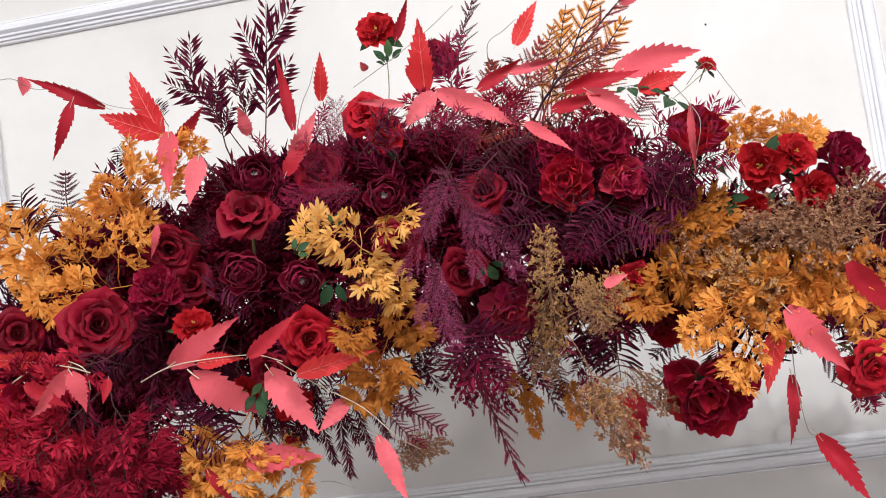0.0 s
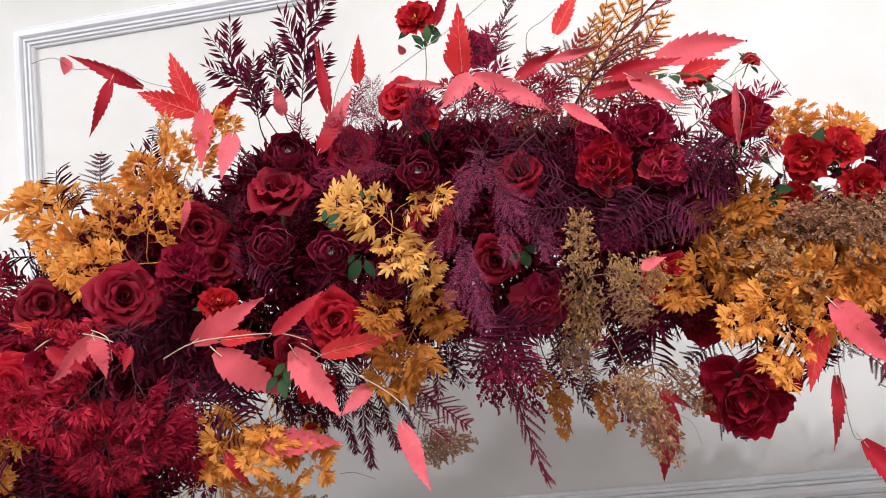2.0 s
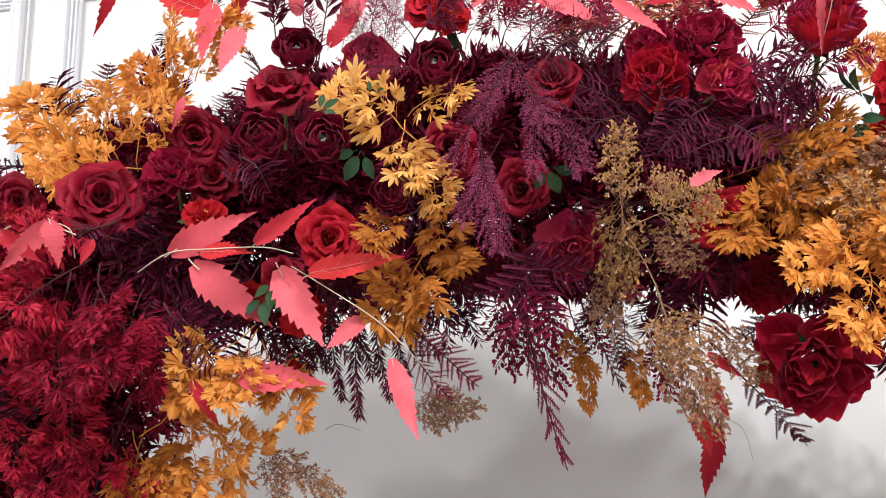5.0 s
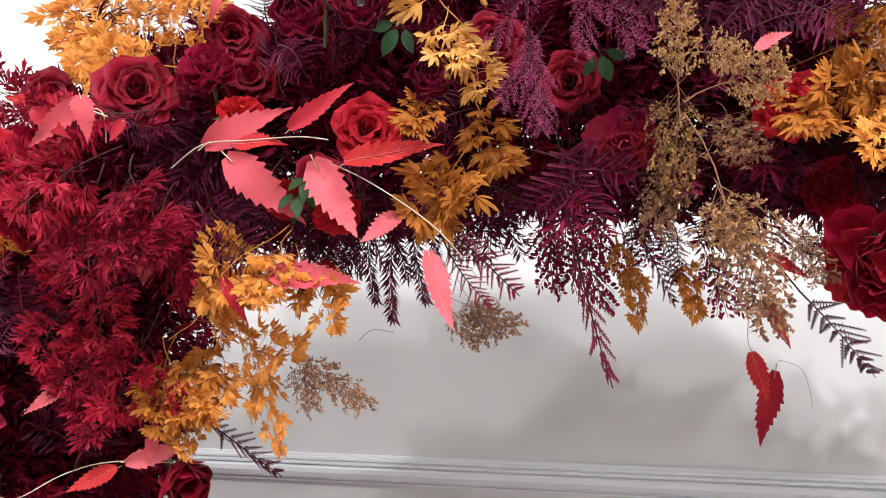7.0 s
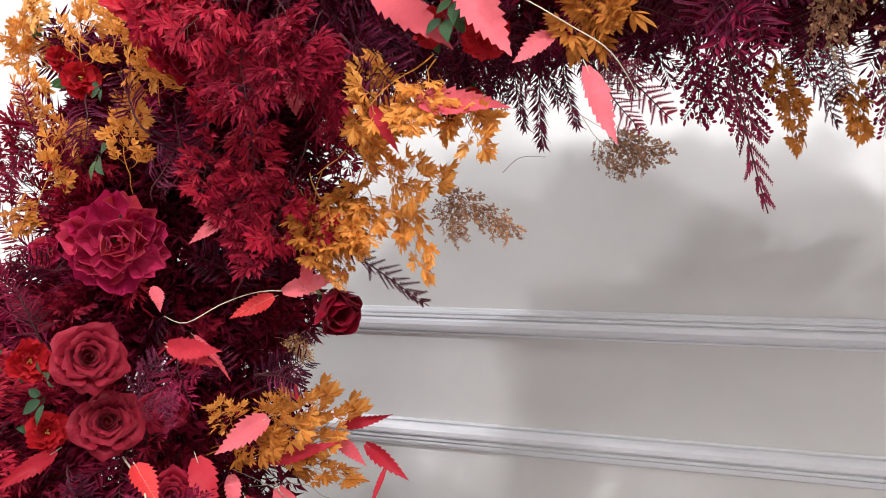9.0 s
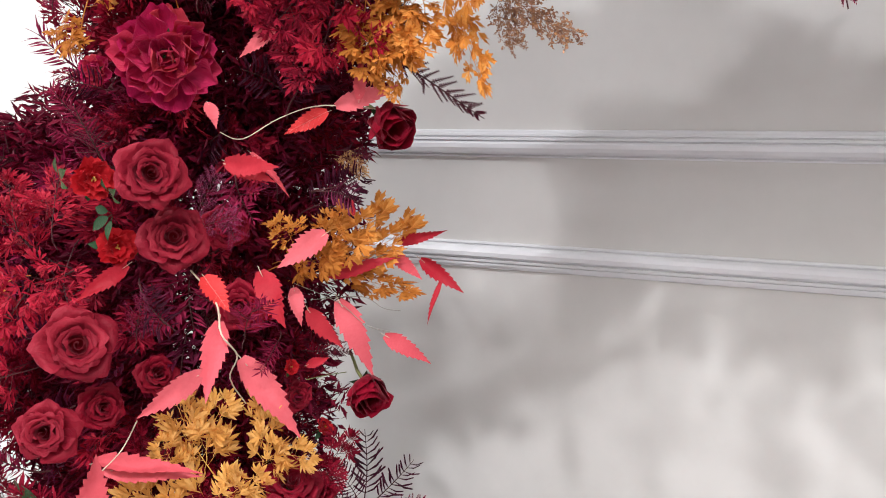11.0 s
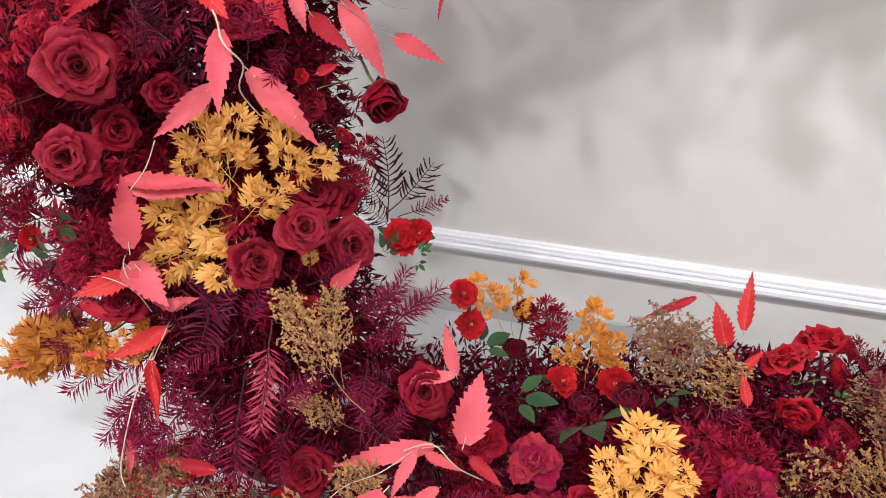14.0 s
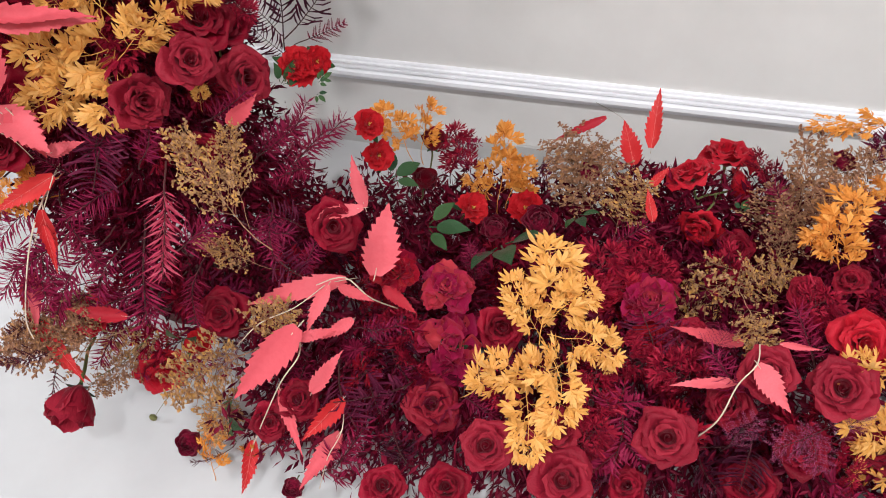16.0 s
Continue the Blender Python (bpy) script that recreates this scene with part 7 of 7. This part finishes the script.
spray("redspray", -0.858, 1.041, 0.174, -0.91, 0.991, 0.201, 0.098)
spray("rustfern", 0.01, 1.213, 1.955, 0.08, 1.214, 2.068, 0.076)
spray("rustfern", -0.036, 1.222, 1.947, -0.002, 1.22, 2.049, 0.068)
spray("winewillow", -0.076, 1.21, 1.969, -0.07, 1.205, 2.066, 0.068)
spray("rustfern", 0.071, 1.141, 1.913, 0.146, 1.146, 1.976, 0.071)
spray("wineneedle", -0.018, 1.139, 1.92, 0.035, 1.103, 1.944, 0.072)
spray("wineneedle", -0.098, 1.1, 1.91, -0.065, 1.061, 1.944, 0.07)
spray("plum", -0.137, 1.079, 1.904, -0.095, 1.042, 1.937, 0.069)
spray("needle", -0.27, 1.11, 1.94, -0.253, 1.07, 1.979, 0.072)
spray("willow", -0.199, 1.073, 1.906, -0.147, 1.036, 1.945, 0.069)
spray("wineneedle", -0.338, 1.099, 1.909, -0.327, 1.058, 1.949, 0.071)
spray("winewillow", 0.236, 1.056, 1.808, 0.273, 1.019, 1.825, 0.064)
spray("winewillow", 0.185, 1.053, 1.853, 0.211, 1.014, 1.878, 0.057)
spray("amber", -0.777, 1.2, 1.865, -0.797, 1.155, 1.92, 0.098)
spray("gold", -1.113, 1.133, 1.655, -1.048, 1.114, 1.685, 0.075)
spray("brightspray", -1.198, 1.04, 0.931, -1.227, 1, 0.983, 0.117)
spray("brightspray", -1.341, 1.113, 0.765, -1.385, 1.056, 0.791, 0.135)
spray("wineneedle", -1.36, 1.159, 0.701, -1.41, 1.104, 0.738, 0.131)
spray("brightspray", -1.145, 1.058, 1.17, -1.153, 1.021, 1.203, 0.108)
spray("winewillow", -1.404, 1.159, 0.649, -1.442, 1.091, 0.639, 0.114)
vine = leaf_vine()
vine_leaf(vine, "r", -0.87, 0.956, 0.32, -0.956, 0.929, 0.346, 0.3, 0.597, -0.471, 0.649)
vine_leaf(vine, "r", -0.927, 0.93, 0.293, -0.967, 0.921, 0.319, 0.35, 0.608, -0.449, 0.655)
vine_leaf(vine, "v", -1.033, 0.978, 0.496, -1.078, 0.947, 0.515, 0.35, 0.674, -0.512, 0.533)
vine_leaf(vine, "c", -1.332, 1.054, 0.375, -1.373, 1.011, 0.357, 0.4, 0.724, -0.458, 0.516)
vine_leaf(vine, "v", -0.951, 1.01, 0.537, -1.008, 0.958, 0.516, 0.3, 0.642, -0.547, 0.537)
spray("wineneedle", -1.112, 1.045, 0.603, -1.186, 0.973, 0.623, 0.107)
spray("needle", -1.091, 1.051, 0.562, -1.173, 0.966, 0.558, 0.108)
spray("winewillow", -1.222, 1.09, 0.665, -1.278, 1.012, 0.651, 0.094)
spray("amberdeep", -1.068, 1.04, 0.455, -1.19, 0.954, 0.497, 0.11)
spray("amber", -1.278, 1.093, 0.362, -1.375, 1.002, 0.363, 0.124)
spray("wineneedle", -0.948, 1.051, 0.511, -0.981, 1.012, 0.569, 0.105)
spray("needle", -0.828, 1.06, 0.555, -0.787, 1.06, 0.624, 0.092)
spray("wineneedle", -0.722, 1.079, 0.519, -0.737, 1.054, 0.591, 0.091)
spray("needle", -0.693, 1.165, 0.521, -0.639, 1.164, 0.575, 0.096)
spray("wineneedle", -0.651, 1.178, 0.491, -0.599, 1.18, 0.554, 0.105)
spray("amber", -1.296, 1.093, 0.363, -1.363, 1.036, 0.402, 0.116)
spray("amber", -1.35, 1.114, 0.39, -1.368, 1.037, 0.36, 0.107)
spray("needle", -0.991, 0.973, 0.43, -1.002, 0.897, 0.398, 0.106)
spray("wineneedle", -0.95, 1, 0.488, -0.887, 0.945, 0.436, 0.104)
spray("needle", -0.872, 0.991, 0.425, -0.879, 0.922, 0.401, 0.104)
spray("wineneedle", -0.684, 1.157, 0.525, -0.623, 1.166, 0.574, 0.105)
spray("needle", -0.659, 1.11, 0.454, -0.64, 1.046, 0.42, 0.113)
spray("wineneedle", -0.75, 1.144, 0.585, -0.686, 1.148, 0.625, 0.095)
peony("dark", -0.479, 1.134, 0.342, 0.239, -0.438, 0.867, 0.081)
rose("dark", -0.016, 1.169, 0.269, -0.093, -0.521, 0.848, 0.079)
rose("red", -0.073, 1.173, 0.249, -0.05, -0.516, 0.855, 0.072)
rose("dark", 0.046, 1.047, 0.279, -0.144, -0.46, 0.876, 0.072)
rose("dark", -0.12, 0.954, 0.237, -0.014, -0.397, 0.918, 0.072)
rose("dark", 0.152, 1.026, 0.237, -0.22, -0.424, 0.879, 0.079)
rose("dark", 0.25, 1.055, 0.233, -0.285, -0.427, 0.858, 0.087)
rose("dark", 0.096, 0.991, 0.181, -0.175, -0.388, 0.905, 0.089)
spray("amber", -0.604, 1.168, 1.407, -0.544, 1.151, 1.332, 0.079)
spray("amberdeep", -0.621, 1.169, 1.393, -0.587, 1.142, 1.325, 0.072)
spray("brightspray", -0.632, 1.157, 1.414, -0.584, 1.136, 1.346, 0.079)
spray("amber", -0.55, 1.157, 1.463, -0.486, 1.14, 1.429, 0.077)
spray("redspray", -0.607, 1.169, 1.512, -0.553, 1.149, 1.447, 0.08)
spray("fern", -0.549, 1.192, 1.364, -0.577, 1.179, 1.423, 0.057)
spray("redspray", -0.573, 1.15, 1.543, -0.534, 1.125, 1.478, 0.077)
spray("amberdeep", -0.565, 1.154, 1.499, -0.507, 1.134, 1.471, 0.07)
spray("plum", -0.473, 1.122, 1.529, -0.42, 1.101, 1.487, 0.066)
spray("rustfern", -0.404, 1.172, 1.536, -0.372, 1.144, 1.473, 0.061)
spray("needle", -1.155, 1.053, 0.535, -1.224, 1.005, 0.595, 0.113)
spray("wineneedle", -1.064, 1.003, 0.474, -1.101, 0.921, 0.446, 0.109)
spray("needle", -1.114, 1.04, 0.506, -1.153, 0.96, 0.483, 0.112)
spray("redspray", -0.986, 1.011, 0.637, -1.038, 0.967, 0.691, 0.101)
spray("winefern", -1.073, 1.012, 0.619, -1.128, 0.976, 0.691, 0.096)
spray("needle", -1.001, 0.971, 0.424, -1.03, 0.894, 0.398, 0.115)
spray("redspray", -1.195, 1.069, 0.652, -1.253, 1.028, 0.716, 0.111)
spray("wineneedle", -1.154, 1.067, 0.721, -1.205, 1.014, 0.759, 0.098)
spray("redspray", -0.045, 1.347, 0.255, -0.105, 1.278, 0.265, 0.095)
spray("redspray", -0.011, 1.35, 0.218, 0.045, 1.364, 0.272, 0.097)
spray("brightspray", -0.096, 1.209, 0.257, -0.139, 1.206, 0.328, 0.08)
spray("redspray", -0.132, 1.115, 0.297, -0.085, 1.073, 0.295, 0.092)
spray("redspray", 0.006, 1.07, 0.275, -0.048, 1.05, 0.334, 0.08)
spray("wineneedle", 0.148, 1.117, 0.326, 0.115, 1.124, 0.403, 0.077)
spray("redspray", 0.122, 1.207, 0.317, 0.165, 1.209, 0.362, 0.082)
spray("seed", 0.117, 1.366, 0.273, 0.115, 1.394, 0.361, 0.074)
spray("seed", 0.161, 1.367, 0.345, 0.182, 1.398, 0.428, 0.08)
spray("mauve", 0.053, 1.003, 0.247, 0.079, 1.009, 0.302, 0.077)
spray("mauve", 0.187, 1.03, 0.272, 0.207, 1.033, 0.327, 0.075)
spray("redspray", 0.182, 1.034, 0.237, 0.207, 0.991, 0.243, 0.077)
spray("plum", 0.008, 1.105, 0.298, 0.029, 1.112, 0.358, 0.072)
spray("redspray", -0.274, 1.051, 0.277, -0.276, 0.988, 0.272, 0.075)
spray("needle", -0.335, 1.008, 0.227, -0.29, 0.973, 0.233, 0.068)
spray("redspray", -0.158, 0.936, 0.249, -0.124, 0.945, 0.305, 0.069)
spray("redspray", -0.97, 1.013, 0.633, -1.029, 0.973, 0.687, 0.107)
spray("needle", -1.008, 1.004, 0.57, -1.074, 0.948, 0.606, 0.111)
spray("winewillow", -1.141, 1.053, 0.464, -1.21, 0.969, 0.463, 0.105)
spray("redspray", -0.988, 1.003, 0.675, -1.052, 0.964, 0.735, 0.096)
rose("dark", -1.08, 1.004, 0.641, 0.464, -0.655, 0.597, 0.078)
rose("dark", -1.003, 0.994, 0.589, 0.523, -0.661, 0.539, 0.077)
green_sprig(-1.128, 0.998, 0.647, -1.188, 1.007, 0.663)
green_sprig(-1.011, 0.975, 0.734, -1.1, 0.985, 0.703)
spray("needle", -0.989, 1, 0.49, -1.018, 0.923, 0.475, 0.114)
spray("wineneedle", -1.004, 0.976, 0.458, -0.947, 0.914, 0.409, 0.114)
spray("brightspray", -1.111, 1.034, 0.553, -1.167, 0.992, 0.602, 0.099)
spray("seed", -0.95, 0.978, 0.35, -0.956, 0.901, 0.32, 0.091)
spray("needle", -0.957, 0.936, 0.319, -0.996, 0.932, 0.39, 0.097)
spray("wineneedle", -0.931, 1.003, 0.255, -0.939, 0.92, 0.231, 0.103)
spray("needle", -0.918, 1.037, 0.162, -0.923, 0.966, 0.15, 0.1)
spray("seedgold", 0.031, 1.124, 1.717, 0.022, 1.141, 1.602, 0.056)

# fronds that hang below the beam
spray("winefern", -0.106, 1.22, 1.622, -0.068, 1.234, 1.375, 0.062)
spray("plumstrap", -0.067, 1.17, 1.647, -0.127, 1.15, 1.574, 0.085)
spray("plumstrap", -0.113, 1.17, 1.646, -0.012, 1.15, 1.606, 0.075)
spray("plumstrap", -0.101, 1.18, 1.641, -0.076, 1.15, 1.559, 0.075)
spray("wineoval", -0.131, 1.3, 1.61, -0.136, 1.32, 1.498, 0.06)
spray("wineoval", -0.09, 1.3, 1.609, -0.069, 1.32, 1.476, 0.06)
spray("wineoval", -0.112, 1.3, 1.602, -0.106, 1.32, 1.498, 0.06)
spray("wineoval", -0.078, 1.3, 1.608, -0.052, 1.32, 1.52, 0.06)
spray("wineoval", -0.146, 1.3, 1.603, -0.126, 1.32, 1.536, 0.06)
spray("fern", -0.02, 1.27, 1.572, 0.015, 1.25, 1.476, 0.05)
spray("fern", -0.041, 1.27, 1.579, -0.024, 1.25, 1.512, 0.05)
spray("amberdeep", -0.028, 1.27, 1.536, -0.022, 1.25, 1.465, 0.035)
spray("fern", 0.008, 1.27, 1.578, 0.019, 1.25, 1.505, 0.05)
spray("amberdeep", 0.034, 1.27, 1.542, 0.045, 1.25, 1.472, 0.04)
spray("wineoval", 0.055, 1.27, 1.556, 0.08, 1.25, 1.464, 0.05)
spray("rustfern", 0.028, 1.27, 1.563, 0.036, 1.25, 1.498, 0.05)
spray("amberdeep", -0.048, 1.27, 1.572, -0.034, 1.25, 1.505, 0.04)
spray("wineoval", -0.012, 1.27, 1.593, -0.007, 1.25, 1.526, 0.05)
spray("rustfern", 0.068, 1.27, 1.541, 0.074, 1.25, 1.484, 0.05)
spray("darkplume", -0.335, 1.16, 1.582, -0.323, 1.14, 1.477, 0.06)
spray("darkplume", -0.298, 1.16, 1.581, -0.303, 1.14, 1.456, 0.065)
spray("darkplume", -0.277, 1.16, 1.573, -0.264, 1.14, 1.475, 0.06)
spray("darkplume", -0.313, 1.16, 1.588, -0.284, 1.14, 1.503, 0.06)
spray("darkplume", -0.357, 1.16, 1.583, -0.339, 1.14, 1.514, 0.05)
spray("darkplume", -0.256, 1.16, 1.58, -0.241, 1.14, 1.502, 0.05)
spray("darkplume", -0.383, 1.16, 1.583, -0.36, 1.14, 1.517, 0.05)
spray("pinkfern", -0.247, 1.17, 1.567, -0.159, 1.19, 1.48, 0.085)
spray("pinkfern", -0.243, 1.17, 1.547, -0.193, 1.18, 1.463, 0.06)
spray("winefern", -0.251, 1.17, 1.568, -0.201, 1.17, 1.519, 0.07)
spray("seed", -0.241, 1.22, 1.483, -0.173, 1.26, 1.45, 0.035)
spray("seed", -0.252, 1.22, 1.476, -0.221, 1.26, 1.429, 0.035)
spray("seed", -0.227, 1.22, 1.49, -0.199, 1.26, 1.44, 0.03)
spray("willow", -0.226, 1.24, 1.616, -0.154, 1.25, 1.553, 0.05)
spray("willow", -0.241, 1.24, 1.609, -0.186, 1.25, 1.547, 0.05)
spray("willow", -0.204, 1.24, 1.623, -0.161, 1.25, 1.586, 0.05)
spray("willow", -0.256, 1.24, 1.61, -0.228, 1.25, 1.558, 0.05)

# mauve plumes on the front of the beam
spray("mauve", -0.085, 1.05, 1.858, -0.16, 1.02, 1.733, 0.06)
spray("mauve", -0.082, 1.05, 1.854, -0.05, 1.02, 1.769, 0.065)
spray("mauve", -0.074, 1.05, 1.826, -0.012, 1.02, 1.712, 0.06)
spray("mauve", -0.124, 1.05, 1.76, -0.117, 1.02, 1.642, 0.055)
spray("mauve", -0.111, 1.05, 1.743, -0.146, 1.02, 1.664, 0.05)
spray("mauve", -0.089, 1.05, 1.847, -0.127, 1.02, 1.78, 0.06)
spray("mauve", -0.082, 1.05, 1.854, -0.094, 1.02, 1.858, 0.045)
spray("mauve", -0.065, 1.05, 1.813, -0.062, 1.02, 1.712, 0.05)
spray("mauve", -0.112, 1.05, 1.72, -0.103, 1.02, 1.629, 0.045)
spray("plum", -0.243, 1.07, 1.858, -0.234, 1.05, 1.953, 0.06)
spray("plum", -0.21, 1.07, 1.861, -0.309, 1.05, 1.865, 0.05)
spray("plum", -0.262, 1.07, 1.869, -0.271, 1.05, 1.915, 0.05)

# strap leaves, olive and rust foliage at the end of the beam
spray("plumstrap", 0.031, 1.09, 1.788, -0.026, 1.05, 1.761, 0.07)
spray("plumstrap", 0.026, 1.09, 1.804, -0.038, 1.05, 1.839, 0.07)
spray("plumstrap", 0.09, 1.09, 1.771, 0.075, 1.05, 1.716, 0.07)
spray("plumstrap", 0.136, 1.09, 1.772, 0.182, 1.05, 1.731, 0.07)
spray("plumstrap", 0.165, 1.09, 1.815, 0.238, 1.05, 1.812, 0.07)
spray("plumstrap", 0.17, 1.09, 1.798, 0.218, 1.05, 1.778, 0.07)
spray("plumstrap", 0.069, 1.09, 1.782, 0.029, 1.05, 1.73, 0.07)
spray("plumstrap", 0.115, 1.09, 1.783, 0.109, 1.05, 1.726, 0.07)
spray("amberdeep", 0.155, 1.12, 1.717, 0.236, 1.07, 1.725, 0.07)
spray("amberdeep", 0.166, 1.12, 1.692, 0.252, 1.07, 1.693, 0.07)
spray("amberdeep", 0.185, 1.12, 1.666, 0.26, 1.07, 1.654, 0.07)
spray("amberdeep", 0.244, 1.12, 1.705, 0.312, 1.07, 1.669, 0.07)
spray("amberdeep", 0.218, 1.12, 1.779, 0.244, 1.07, 1.731, 0.07)
spray("amberdeep", 0.136, 1.12, 1.696, 0.15, 1.07, 1.639, 0.07)
spray("seed", 0.426, 1.1, 1.693, 0.304, 1.06, 1.722, 0.06)
spray("amber", 0.341, 1.17, 1.85, 0.304, 1.14, 1.858, 0.06)
spray("amber", 0.357, 1.17, 1.847, 0.353, 1.14, 1.878, 0.06)
spray("amber", 0.379, 1.17, 1.844, 0.402, 1.14, 1.858, 0.06)
spray("amber", 0.387, 1.17, 1.843, 0.421, 1.14, 1.831, 0.06)
spray("amber", 0.325, 1.17, 1.844, 0.311, 1.14, 1.881, 0.06)
spray("amber", 0.343, 1.12, 1.629, 0.39, 1.06, 1.658, 0.075)
spray("amber", 0.348, 1.12, 1.613, 0.402, 1.06, 1.613, 0.075)
spray("amber", 0.307, 1.12, 1.634, 0.329, 1.06, 1.659, 0.075)
spray("strap", -0.695, 1.2, 1.163, -0.633, 1.2, 1.178, 0.06)
spray("plumstrap", -0.695, 1.2, 1.16, -0.635, 1.19, 1.156, 0.05)

# dark foliage where the beam meets the column
spray("fern", -0.461, 1.2, 1.601, -0.418, 1.17, 1.522, 0.09)
spray("darkplume", -0.421, 1.2, 1.607, -0.387, 1.17, 1.514, 0.08)
spray("plumstrap", -0.502, 1.2, 1.617, -0.537, 1.17, 1.538, 0.09)
spray("plumstrap", -0.519, 1.2, 1.61, -0.504, 1.17, 1.523, 0.08)
spray("fern", -0.389, 1.2, 1.599, -0.357, 1.17, 1.507, 0.08)
spray("winefern", -0.358, 1.2, 1.598, -0.329, 1.17, 1.521, 0.08)
spray("willow", -0.475, 1.2, 1.579, -0.373, 1.17, 1.528, 0.07)
spray("fern", -0.403, 1.2, 1.569, -0.432, 1.17, 1.501, 0.07)
spray("darkplume", -0.342, 1.2, 1.59, -0.372, 1.17, 1.507, 0.07)

# foliage behind the base row
fill(26, (-0.2, 1.47, 0.14), (0.7, 1.47, 0.14), 0.26, ["winewillow", "winefern", "redspray", "fern", "wineoval"], 0.13, 21)

# long red leaves that trail at the foot of the column
vine = leaf_vine()
vine_leaf(vine, "v", -1.06, 0.93, 0.277, -0.957, 0.9, 0.187, 0.26, 0.6, -0.5, 0.6)
vine_leaf(vine, "v", -0.95, 0.97, 0.515, -0.962, 0.95, 0.408, 0.28, 0.6, -0.5, 0.6)
vine_leaf(vine, "r", -1.014, 0.95, 0.393, -1.059, 0.93, 0.285, 0.3, 0.6, -0.5, 0.6)
vine_stem(vine, .0016, -0.934, 1, 0.557, -0.965, 0.97, 0.49, -1.017, 0.95, 0.392, -1.064, 0.93, 0.269)
